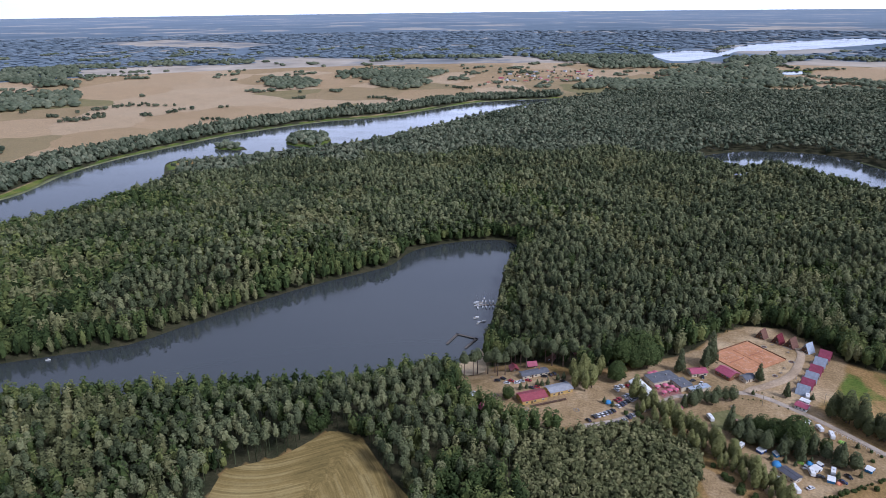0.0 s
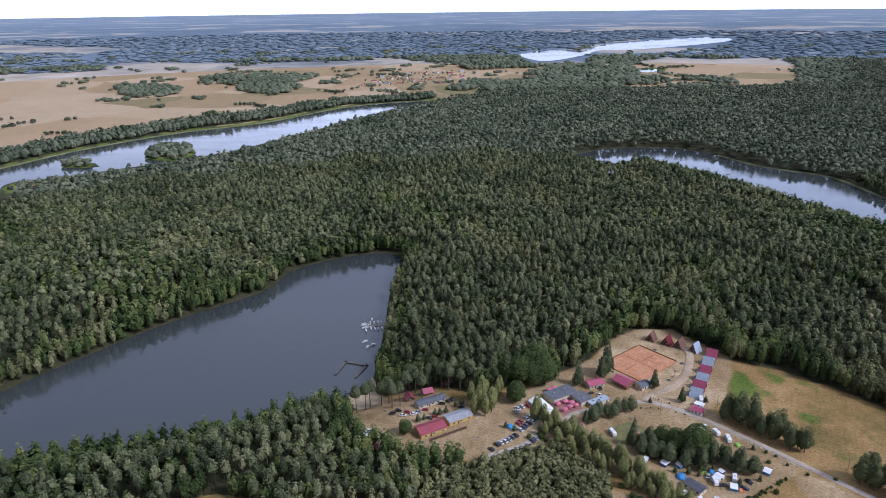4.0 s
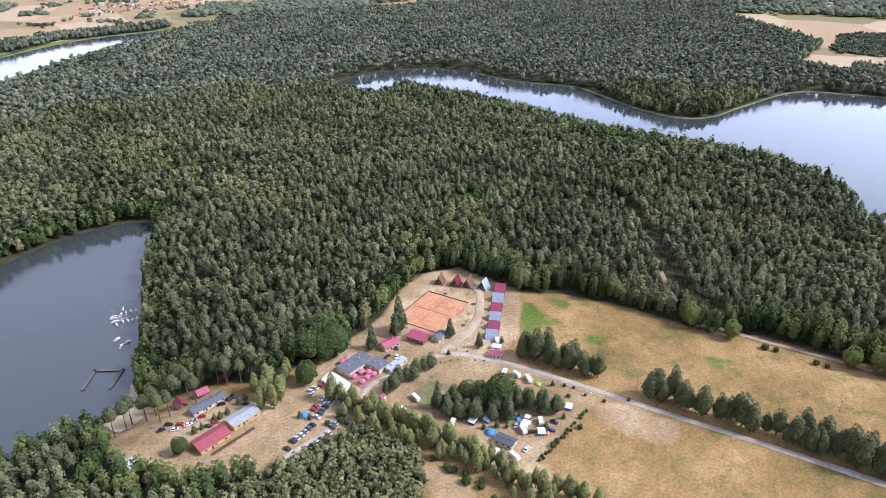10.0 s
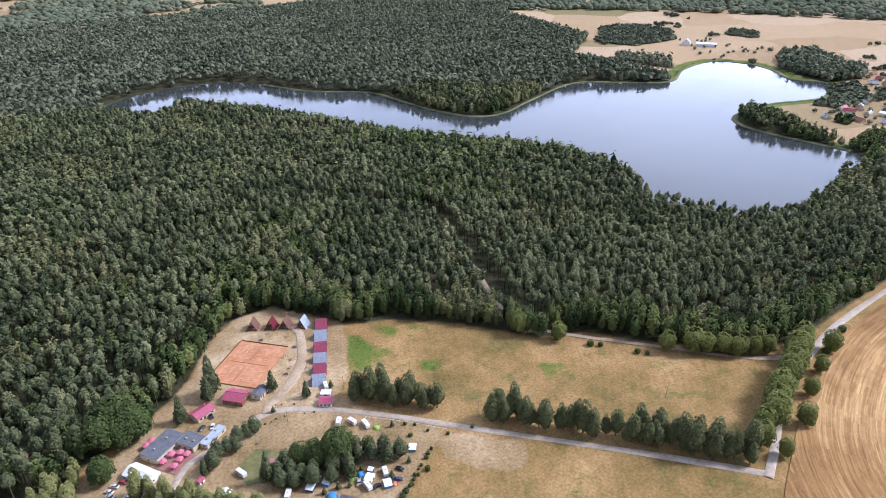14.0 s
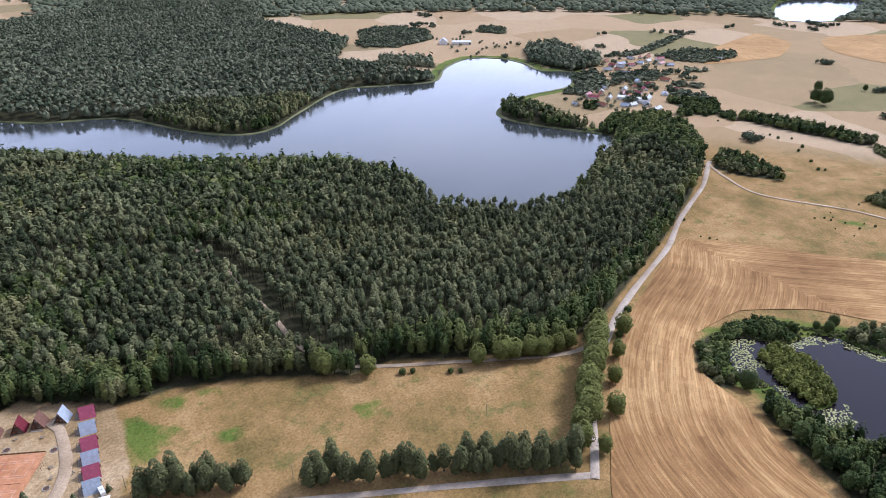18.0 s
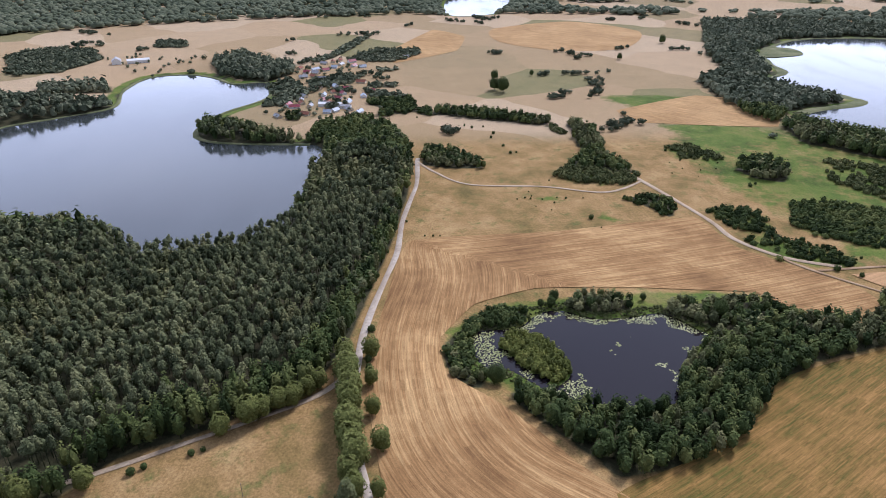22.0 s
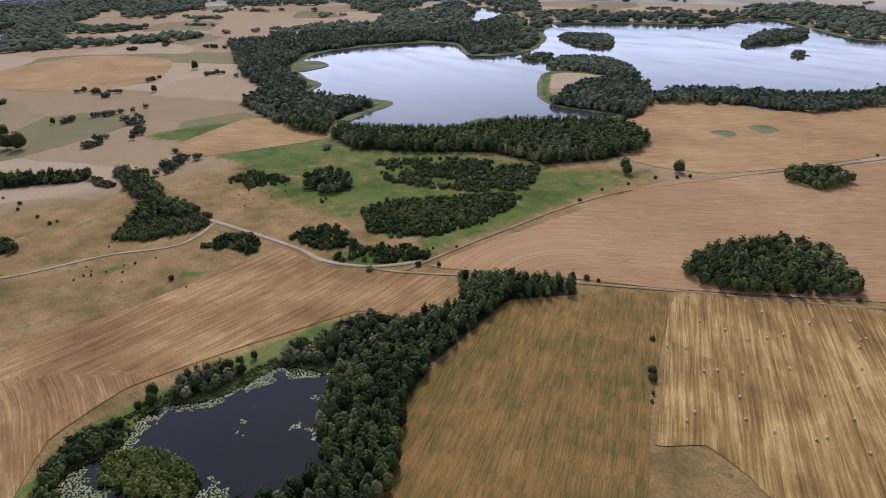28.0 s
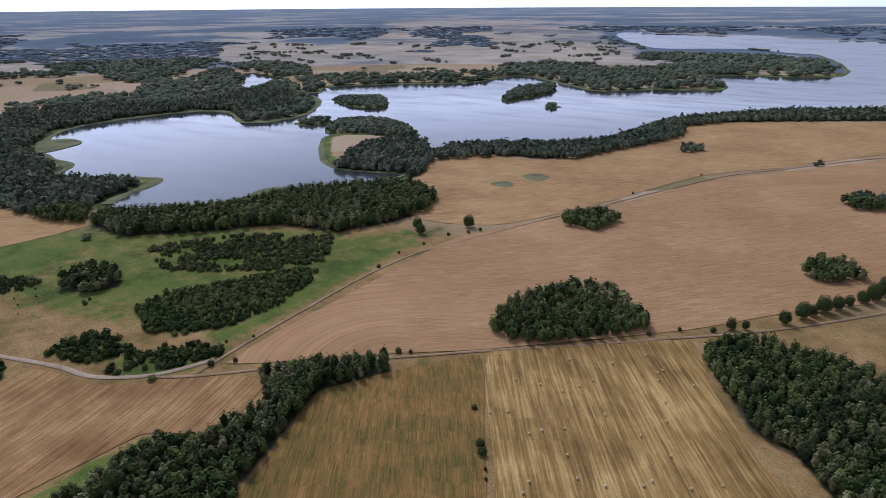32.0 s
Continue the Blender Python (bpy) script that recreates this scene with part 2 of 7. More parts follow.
def ground_material():
    m, n, l, b = material("dry_grassland", 0.95, 0.1)
    a, c, d = noise_node(n, l, 0.022, 7, 0.7), noise_node(n, l, 0.07, 7, 0.72), noise_node(n, l, 0.7, 5, 0.75)
    straw = ramp_node(n, [(0.32, (0.165, 0.125, 0.040)), (0.44, (0.270, 0.176, 0.064)), (0.54, (0.352, 0.220, 0.088)), (0.66, (0.44, 0.290, 0.125))])
    l.new(a.outputs["Fac"], straw.inputs["Fac"])
    weeds = ramp_node(n, [(0.54, (0, 0, 0)), (0.68, (0.85, 0.85, 0.85))])
    l.new(c.outputs["Fac"], weeds.inputs["Fac"])
    col = mix_node(n, l, weeds.outputs["Color"], straw.outputs["Color"], (0.135, 0.142, 0.040))
    farm = n.new("ShaderNodeAttribute")
    farm.attribute_name = "farm"
    geo = n.new("ShaderNodeNewGeometry")
    bent = n.new("ShaderNodeVectorMath")
    bent.operation = "MULTIPLY_ADD"
    wide = noise_node(n, l, 0.004, 3, 0.5)
    l.new(wide.outputs["Color"], bent.inputs[0])
    bent.inputs[1].default_value = (160, 160, 0)
    l.new(geo.outputs["Position"], bent.inputs[2])
    cell = n.new("ShaderNodeTexVoronoi")
    cell.voronoi_dimensions = "2D"
    cell.inputs["Scale"].default_value = 0.0052
    l.new(bent.outputs["Vector"], cell.inputs["Vector"])
    sep = n.new("ShaderNodeSeparateColor")
    l.new(cell.outputs["Color"], sep.inputs["Color"])
    tone = ramp_node(n, [(0.0, (0.20, 0.195, 0.085)), (0.16, (0.30, 0.235, 0.125)), (0.33, (0.40, 0.285, 0.155)), (0.6, (0.47, 0.335, 0.195)), (0.85, (0.53, 0.40, 0.255))])
    l.new(sep.outputs["Red"], tone.inputs["Fac"])
    col = mix_node(n, l, farm.outputs["Fac"], col, tone.outputs["Color"])
    floor = ramp_node(n, [(0.35, (0.035, 0.04, 0.018)), (0.65, (0.085, 0.075, 0.04))])
    l.new(c.outputs["Fac"], floor.inputs["Fac"])
    yard = ramp_node(n, [(0.34, (0.24, 0.165, 0.074)), (0.5, (0.385, 0.268, 0.138)), (0.66, (0.54, 0.405, 0.240))])
    l.new(a.outputs["Fac"], yard.inputs["Fac"])
    lush = ramp_node(n, [(0.34, (0.070, 0.098, 0.020)), (0.46, (0.102, 0.150, 0.026)), (0.57, (0.150, 0.178, 0.036)), (0.68, (0.21, 0.190, 0.060))])
    l.new(a.outputs["Fac"], lush.inputs["Fac"])
    for key, tone in (("green", "lush"), ("wood", None), ("sand", "yard")):
        at = n.new("ShaderNodeAttribute")
        at.attribute_name = key
        add = n.new("ShaderNodeMath")
        add.operation = "MULTIPLY_ADD"
        l.new(c.outputs["Fac"], add.inputs[0])
        add.inputs[1].default_value = 0.9 if key != "wood" else 0.3
        l.new(at.outputs["Fac"], add.inputs[2])
        r = ramp_node(n, [(0.75 if key != "wood" else 0.45, (0, 0, 0)), (1.1 if key != "wood" else 0.8, (1, 1, 1))])
        r.color_ramp.elements[1].position = 1.0 if key != "wood" else 0.8
        l.new(add.outputs[0], r.inputs["Fac"])
        col = mix_node(n, l, r.outputs["Color"], col, floor.outputs["Color"] if tone is None else yard.outputs["Color"] if tone == "yard" else lush.outputs["Color"])
    r2 = ramp_node(n, [(0.32, (0.62, 0.62, 0.62)), (0.68, (1.3, 1.3, 1.3))])
    l.new(d.outputs["Fac"], r2.inputs["Fac"])
    l.new(mix_node(n, l, 1.0, col, r2.outputs["Color"], "MULTIPLY"), b.inputs["Base Color"])
    bump_node(n, l, b, d.outputs["Fac"], 0.5)
    return m


def distance_material():
    """The far country, with the blue of deep air painted into its colours: dark woods and thin pale fields, by their
    place on the level plain.
    """
    m, n, l, b = material("hazed_far_country", 1.0, 0.0)
    join = n.new("ShaderNodeCombineXYZ")
    for key, slot in (("plain_x", "X"), ("plain_y", "Y")):
        at = n.new("ShaderNodeAttribute")
        at.attribute_name = key
        l.new(at.outputs["Fac"], join.inputs[slot])

    def cover(scale, detail, rough):
        t = n.new("ShaderNodeTexNoise")
        t.inputs["Scale"].default_value, t.inputs["Detail"].default_value, t.inputs["Roughness"].default_value = scale, detail, rough
        l.new(join.outputs["Vector"], t.inputs["Vector"])
        return t

    a, c = cover(0.00085, 6, 0.62), cover(0.006, 4, 0.6)
    tilt = n.new("ShaderNodeAttribute")
    tilt.attribute_name = "farmed"
    more = n.new("ShaderNodeMath")
    l.new(a.outputs["Fac"], more.inputs[0])
    l.new(tilt.outputs["Fac"], more.inputs[1])
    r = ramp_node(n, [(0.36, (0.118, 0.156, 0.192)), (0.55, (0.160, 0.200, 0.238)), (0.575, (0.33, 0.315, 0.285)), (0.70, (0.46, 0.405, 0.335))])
    l.new(more.outputs[0], r.inputs["Fac"])
    at = n.new("ShaderNodeAttribute")
    at.attribute_name = "open"
    fields = ramp_node(n, [(0.33, (0.30, 0.235, 0.155)), (0.5, (0.44, 0.34, 0.225)), (0.66, (0.52, 0.425, 0.31))])
    l.new(c.outputs["Fac"], fields.inputs["Fac"])
    col = mix_node(n, l, at.outputs["Fac"], r.outputs["Color"], fields.outputs["Color"])
    grain = ramp_node(n, [(0.3, (0.86, 0.86, 0.86)), (0.7, (1.14, 1.14, 1.14))])
    l.new(c.outputs["Fac"], grain.inputs["Fac"])
    col = mix_node(n, l, 1.0, col, grain.outputs["Color"], "MULTIPLY")
    # painted haze: colours go over to pale blue with distance
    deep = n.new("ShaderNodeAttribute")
    deep.attribute_name = "painted_haze"
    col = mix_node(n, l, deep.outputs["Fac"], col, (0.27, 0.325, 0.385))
    l.new(col, b.inputs["Base Color"])
    # a faint glow of the land's own colour stands in for lit haze
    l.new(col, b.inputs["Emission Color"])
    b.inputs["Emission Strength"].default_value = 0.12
    return m


M_GROUND, M_FAR = ground_material(), distance_material()
M_STUBBLE = furrowed("stubble", (0.205, 0.110, 0.043), (0.338, 0.192, 0.077), (0.540, 0.345, 0.150), 1.6, 0.42)
M_BALES = furrowed("cut_straw", (0.190, 0.112, 0.037), (0.352, 0.216, 0.072), (0.585, 0.392, 0.146), 1.8, 0.6)
M_WEEDY = furrowed("weedy_crop", (0.118, 0.108, 0.026), (0.232, 0.142, 0.041), (0.345, 0.196, 0.064), 1.2, 0.55, 0.03, 5.0)
M_TILLED = furrowed("pale_tilled_soil", (0.340, 0.196, 0.088), (0.430, 0.254, 0.117), (0.525, 0.325, 0.158), 3.0, 0.24, 0.007)
M_STRAW = furrowed("pale_straw_field", (0.325, 0.190, 0.076), (0.440, 0.268, 0.114), (0.545, 0.352, 0.155), 5.0, 0.25, 0.009)
M_HAY = furrowed("mown_hay", (0.165, 0.125, 0.043), (0.27, 0.195, 0.069), (0.40, 0.31, 0.129), 2.2, 0.38)
M_PASTURE = mottled("green_pasture", (0.065, 0.10, 0.020), (0.095, 0.155, 0.026), (0.14, 0.18, 0.04), 0.03, 0.4)
M_SAND = mottled("bare_sandy_soil", (0.27, 0.195, 0.115), (0.40, 0.30, 0.195), (0.50, 0.40, 0.285), 0.045, 0.35)
M_BEACH = mottled("beach_sand", (0.42, 0.31, 0.18), (0.52, 0.40, 0.24), (0.60, 0.48, 0.31), 0.08, 0.7)
M_ROAD = mottled("gravel_road", (0.38, 0.305, 0.23), (0.45, 0.37, 0.285), (0.53, 0.455, 0.37), 0.05, 0.5)
M_TRACK = mottled("earth_track", (0.378, 0.28, 0.180), (0.462, 0.35, 0.234), (0.546, 0.43, 0.297), 0.05, 0.8)
M_PATH = mottled("brown_field_path", (0.26, 0.165, 0.085), (0.34, 0.225, 0.125), (0.43, 0.30, 0.175), 0.05, 0.8)
M_LAKE = water("lake_water", (0.050, 0.057, 0.056), 0.09, 0.02, 0.35, 1.75)
M_POND = water("peat_pond_water", (0.016, 0.012, 0.014), 0.03, 0.004, 0.35, 1.4)
M_REED = mottled("reed_belt", (0.10, 0.115, 0.05), (0.16, 0.17, 0.075), (0.24, 0.23, 0.12), 0.03, 0.8)
M_BARK = plain("bark", (0.13, 0.09, 0.065), 0.9, 0, 0.35, 3)
M_PINE = foliage("pine_needles", (0.042, 0.053, 0.026), (0.108, 0.124, 0.061), (0.208, 0.214, 0.104))
M_LEAF = foliage("broad_leaves", (0.025, 0.039, 0.014), (0.068, 0.094, 0.031), (0.155, 0.170, 0.056))
M_BIRCH = foliage("birch_leaves", (0.060, 0.068, 0.030), (0.135, 0.142, 0.062), (0.235, 0.226, 0.104))
M_WILLOW = foliage("pale_leaves", (0.050, 0.064, 0.024), (0.098, 0.112, 0.042), (0.170, 0.168, 0.068))
# paler, greyer copy of the near leaves: thin haze mixed into the colour
M_MIDWOOD = foliage("distant_hazed_leaves", (0.064, 0.080, 0.049), (0.120, 0.136, 0.086), (0.195, 0.204, 0.130))
M_HEDGE = foliage("hedge_leaves", (0.042, 0.056, 0.034), (0.084, 0.100, 0.062), (0.140, 0.150, 0.092))
# leaf green with the blue haze of distance painted in
M_FARWOOD = foliage("haze_blue_leaves", (0.145, 0.188, 0.228), (0.175, 0.218, 0.258), (0.205, 0.245, 0.285))

# ---- the plan, in metres: x east, y north ----
MIDDLE = (160.0, 180.0)
KNOLLS = [(280, 450, 20), (180, 450, 19), (120, 440, 18), (300, 360, 23), (240, 370, 22), (345, 285, 28), (400, 250, 30), (410, 390, 17), (460, 265, 26), (520, 250, 19), (310, 500, 23), (690, 226, 4), (500, 118, 13), (570, 132, 13), (505, -100, 15), (360, -60, 11), (400, -120, 11), (452, -215, 7), (686, -56, 2), (614, -104, 4), (728, 64, 6), (880, 220, 6), (450, 650, 22), (250, 650, 20), (-150, 750, 18), (0, 900, 15), (450, -445, 10), (100, 200, 18), (0, 300, 14)]
LAKES = {
    "camp": [(-300, 490), (-285, 515), (-255, 528), (-220, 540), (-187, 552), (-158, 581), (-118, 622), (-71, 666), (-15, 705), (6, 724), (26, 765), (74, 792), (124, 797), (138, 778), (118, 705), (107, 640), (97, 585), (83, 524), (66, 520), (22, 502), (-36, 488), (-165, 481), (-234, 472)],
    "village": [(-680, 840), (-560, 976), (-551, 1117), (-523, 1228), (-462, 1351), (-382, 1481), (-243, 1620), (-70, 1722), (144, 1944), (368, 2002), (306, 1890), (134, 1712), (17, 1556), (-111, 1396), (-245, 1302), (-351, 1246), (-417, 1212), (-382, 1091), (-393, 973), (-432, 881), (-520, 800)],
    "east": [(477, 1197), (516, 1243), (604, 1268), (713, 1224), (753, 1082), (811, 995), (798, 858), (810, 782), (852, 761), (929, 774), (1071, 789), (1129, 731), (1185, 675), (1297, 700), (1394, 692), (1415, 629), (1383, 574), (1331, 528), (1339, 477), (1243, 451), (1198, 464), (1130, 502), (1042, 510), (1003, 485), (988, 437), (983, 383), (974, 341), (916, 331), (871, 340), (825, 335), (755, 342), (723, 351), (696, 372), (680, 427), (680, 455), (715, 483), (750, 540), (745, 625), (718, 690), (689, 753), (671, 805), (655, 876), (634, 978), (569, 1135), (503, 1089)],
    "south": [(1079, -322), (1134, -446), (1206, -391), (1294, -381), (1350, -431), (1511, -470), (1674, -618), (1688, -773), (1633, -930), (1545, -951), (1413, -872), (1359, -929), (1380, -1056), (1522, -1241), (1700, -1311), (1596, -1322), (1640, -1423), (1509, -1566), (1310, -1717), (1233, -1926), (1030, -1823), (893, -1742), (771, -1827), (599, -1909), (605, -2025), (654, -2195), (308, -2331), (427, -2820), (724, -2900), (1055, -2841), (1216, -3250), (673, -3298), (-100, -3044), (-150, -1850), (189, -1745), (382, -1640), (597, -1383), (663, -1052), (856, -913), (860, -799), (975, -909), (1136, -853), (1032, -701), (939, -635), (826, -656), (852, -582), (917, -508), (934, -448), (1000, -340)],
    "north": [(932, 3097), (966, 2856), (1192, 2985), (1309, 3106), (1517, 3086), (1961, 3172), (2043, 3312), (1864, 3387), (1442, 3313), (1243, 3123), (1120, 3193)],
    "beyond": [(1332, -3231), (1249, -3352), (1170, -3135), (1005, -3081), (883, -3293), (665, -3357), (467, -3150), (438, -2836), (788, -2948), (1034, -2853), (1172, -2959)],
    "channel": [(2060, -1490), (1930, -1490), (1870, -1390), (1790, -1250), (1860, -1270), (1960, -1390)],
    "pool": [(1195, 2489), (1270, 2538), (1284, 2465), (1213, 2442)],
    "far_east": [(2273, 129), (2154, 100), (2197, -17), (2415, -82), (2577, -107), (2528, 87)],
}
POND = [(527, 190), (534, 179), (537, 156), (552, 142), (556, 126), (545, 105), (545, 82), (548, 57), (527, 41), (522, 36), (490, 66), (458, 80), (453, 102), (459, 129), (472, 151), (491, 168), (496, 184)]
POND_LEVEL = 12.0
PLATFORMS = [(264.5, 492.0, 21.0, 25.0, 40.0)]
ISLET = [(517, 172), (531, 161), (525, 144), (502, 135), (487, 131), (476, 144), (495, 160)]
ISLANDS = [
    [(1300, -905), (1296, -985), (1246, -990), (1236, -925)],
    [(920, -1395), (908, -1438), (872, -1414), (884, -1380)],
    [(1176, -866), (1086, -881), (980, -907), (1003, -962), (1134, -1045), (1234, -990)],
    [(1083, -1487), (1039, -1449), (996, -1653), (1046, -1751), (1120, -1650)],
    [(1404, -1193), (1304, -1160), (1253, -1198), (1362, -1335), (1485, -1266)],
    [(-253, 1361), (-188, 1331), (-167, 1398), (-197, 1474), (-260, 1463)],
    [(-382, 1322), (-308, 1304), (-361, 1376)],
]
FAR_STANDS = {
    "south_ridge": [(3032, -1408), (3079, -1649), (2984, -1814), (2647, -1895), (2317, -1557), (2187, -1219), (2391, -1239), (2515, -1235)],
    "tongue": [(1827, -854), (2174, -1185), (2085, -1254), (2195, -1497), (2045, -1464), (1802, -1258), (1805, -1417), (1548, -1247), (1400, -1100), (1351, -927), (1391, -849), (1576, -955), (1649, -876), (1683, -765)],
    "channel_wood": [(2238, -1565), (2158, -1732), (1948, -1680), (1814, -1540), (1879, -1495), (2065, -1497)],
    "strait_wood": [(1804, -1460), (1718, -1649), (1585, -1651), (1485, -1513), (1633, -1375)],
    "bay_wood": [(1585, -1651), (1458, -1861), (1361, -1768), (1379, -1581), (1492, -1524)],
    "hamlet_wood": [(1407, -1848), (1290, -2049), (1230, -1912), (1281, -1800)],
    "long_point": [(1075, -1844), (1059, -2009), (965, -1981), (733, -1960), (651, -2145), (598, -1900), (860, -1682), (1001, -1811)],
    "lake_ridge": [(1051, -2691), (780, -2901), (431, -2747), (410, -2514), (593, -2438), (906, -2470), (999, -2518)],
    "back_ridge": [(791, -2188), (682, -2399), (404, -2440), (389, -2268), (666, -2174)],
    "north_grove": [(731, 2286), (900, 2617), (1156, 2690), (1085, 2445), (991, 2234), (831, 2157), (724, 2193)],
}
FAR_OPEN = [
    [(-1294, 2597), (-1177, 2684), (-733, 2833), (-746, 3064), (-528, 3067), (-262, 3012), (274, 3013), (212, 2150), (-22, 1882), (-139, 1842), (-278, 1754), (-364, 1629), (-503, 1566), (-469, 1363), (-597, 1364), (-663, 1386)],
    [(-1665, 3377), (-1347, 3613), (-913, 3543), (-754, 3496), (-922, 3369), (-1332, 3325)],
    [(282, 3116), (444, 2989), (633, 2809), (941, 2745), (1041, 2817), (1226, 2624), (1458, 2773), (1573, 2657), (1855, 2596), (1779, 2400), (1459, 1952), (1283, 1983), (1170, 2122), (977, 1962), (968, 2131), (991, 2234), (1054, 2412), (861, 2496), (731, 2286), (668, 2320), (540, 2358), (374, 2092), (214, 2185)],
    [(1212, 4052), (1459, 3923), (1412, 3790), (1212, 3928)],
    [(1435, 3783), (1836, 3930), (2250, 3566), (2615, 3585), (2500, 3420), (2216, 3509), (1775, 3754)],
    [(2713, -3189), (2435, -3443), (2072, -3540), (1596, -3295), (1404, -3304), (1333, -3017), (1128, -2817), (973, -2393), (885, -2390), (862, -2233), (1112, -2147), (1324, -2309), (1353, -2103), (1448, -1823), (1607, -1680)],
    [(3285, -1002), (2972, -1081), (2901, -1213), (2621, -1141), (2327, -1196), (1983, -1013), (2055, -750), (1907, -563), (1955, -454)],
    [(2695, -1993), (2547, -2253), (2283, -2173), (2344, -2685), (1585, -1651), (1859, -1598), (2093, -1674), (2265, -1652), (2456, -1612), (2602, -1734)],
]
LUSH = [
    [(276, 545), (288, 535), (281, 526), (266, 533)],
    [(72, 468), (84, 472), (88, 460), (76, 455)],
    [(324, 496), (327, 493), (302, 460), (288, 442), (284, 446), (300, 468)],
    [(320, 475), (330, 470), (325, 451), (329, 440), (321, 439), (311, 438), (303, 435), (295, 442), (305, 457)],
    [(356, 459), (364, 443), (359, 437), (352, 450)],
    [(279, 531), (287, 527), (279, 515), (271, 515), (259, 513), (253, 507), (257, 515), (268, 521)],
    [(222, 430), (235, 424), (229, 417), (218, 420)],
    [(338, 470), (352, 462), (346, 448), (334, 452)],
    [(372, 372), (388, 360), (380, 348), (366, 356)],
    [(330, 425), (344, 415), (336, 405), (324, 412)],
    [(504, 209), (535, 204), (550, 186), (566, 168), (570, 143), (576, 100), (584, 9), (565, -55), (518, -35), (480, 60), (450, 80), (448, 130), (466, 165), (480, 190)],
    [(722, 59), (742, 51), (727, 45), (716, 38), (709, 47)],
    [(775, 110), (782, 84), (768, 78), (762, 100)],
    [(618, -690), (668, -720), (650, -760), (606, -740)],
    [(640, -640), (685, -650), (670, -690), (636, -676)],
]
BARE = [
    [(299, 368), (318, 335), (303, 325), (290, 338), (284, 364)],
    [(327, 493), (329, 486), (296, 441), (288, 444)],
    [(193, 384), (199, 377), (209, 361), (206, 348), (190, 357)],
]
PASTURES = [
    [(1027, -98), (997, -227), (940, -237), (905, -143), (966, -108)],
    [(827, -115), (845, -175), (791, -223), (764, -187), (713, -121), (762, -130)],
    [(689, -257), (667, -346), (631, -484), (623, -349), (621, -199), (624, -128), (656, -134)],
    [(1180, -61), (1176, -178), (1120, -183), (1104, -91)],
]
CAMP = [(327, 488), (310, 535), (285, 540), (262, 530), (240, 505), (204, 488), (173, 472), (153, 474), (134, 474), (120, 498), (94, 491), (86, 545), (70, 540), (71, 482), (74, 445), (100, 427), (125, 418), (172, 418), (183, 427), (207, 409), (217, 396), (241, 353), (296, 372), (279, 433), (318, 470)]
HAYFIELD = [(-6, 420), (13, 413), (33, 376), (43, 363), (40, 340), (-55, 340), (-59, 366), (-57, 387), (-29, 398)]
WOODS = {
    "north": [(-330, 1225), (-240, 1290), (-100, 1385), (25, 1545), (145, 1700), (310, 1870), (361, 1880), (642, 2082), (940, 2018), (1224, 1940), (1634, 1936), (2004, 2426), (2300, 1900), (1622, 1340), (1450, 993), (1230, 899), (1204, 690), (960, 320), (887, 225), (805, 229), (708, 240), (607, 252), (516, 264), (468, 278), (437, 326), (419, 367), (398, 384), (377, 433), (353, 466), (328, 487), (322, 500), (304, 535), (270, 528), (248, 517), (235, 505), (208, 491), (185, 487), (154, 477), (117, 500), (91, 514), (86, 560), (-150, 800), (-380, 960), (-400, 1130)],
    "west": [(-420, 880), (-390, 960), (-300, 1000), (60, 900), (130, 800), (70, 790), (22, 765), (2, 722), (-20, 700), (-75, 660), (-120, 618), (-160, 578), (-190, 548), (-222, 536), (-262, 524), (-330, 505), (-520, 560), (-700, 700), (-520, 800)],
    "near": [(-330, 490), (-234, 470), (-165, 479), (-36, 486), (22, 500), (60, 512), (75, 480), (75, 445), (100, 425), (125, 416), (160, 410), (172, 408), (186, 395), (190, 372), (176, 340), (165, 300), (60, 290), (-100, 280), (-330, 330)],
    "far_bank": [(-700, 900), (-575, 985), (-566, 1117), (-540, 1230), (-478, 1360), (-398, 1490), (-256, 1635), (-82, 1740), (130, 1965), (380, 2030), (370, 2070), (110, 2010), (-120, 1800), (-300, 1680), (-440, 1540), (-530, 1390), (-620, 1240), (-660, 1100), (-900, 1000)],
}
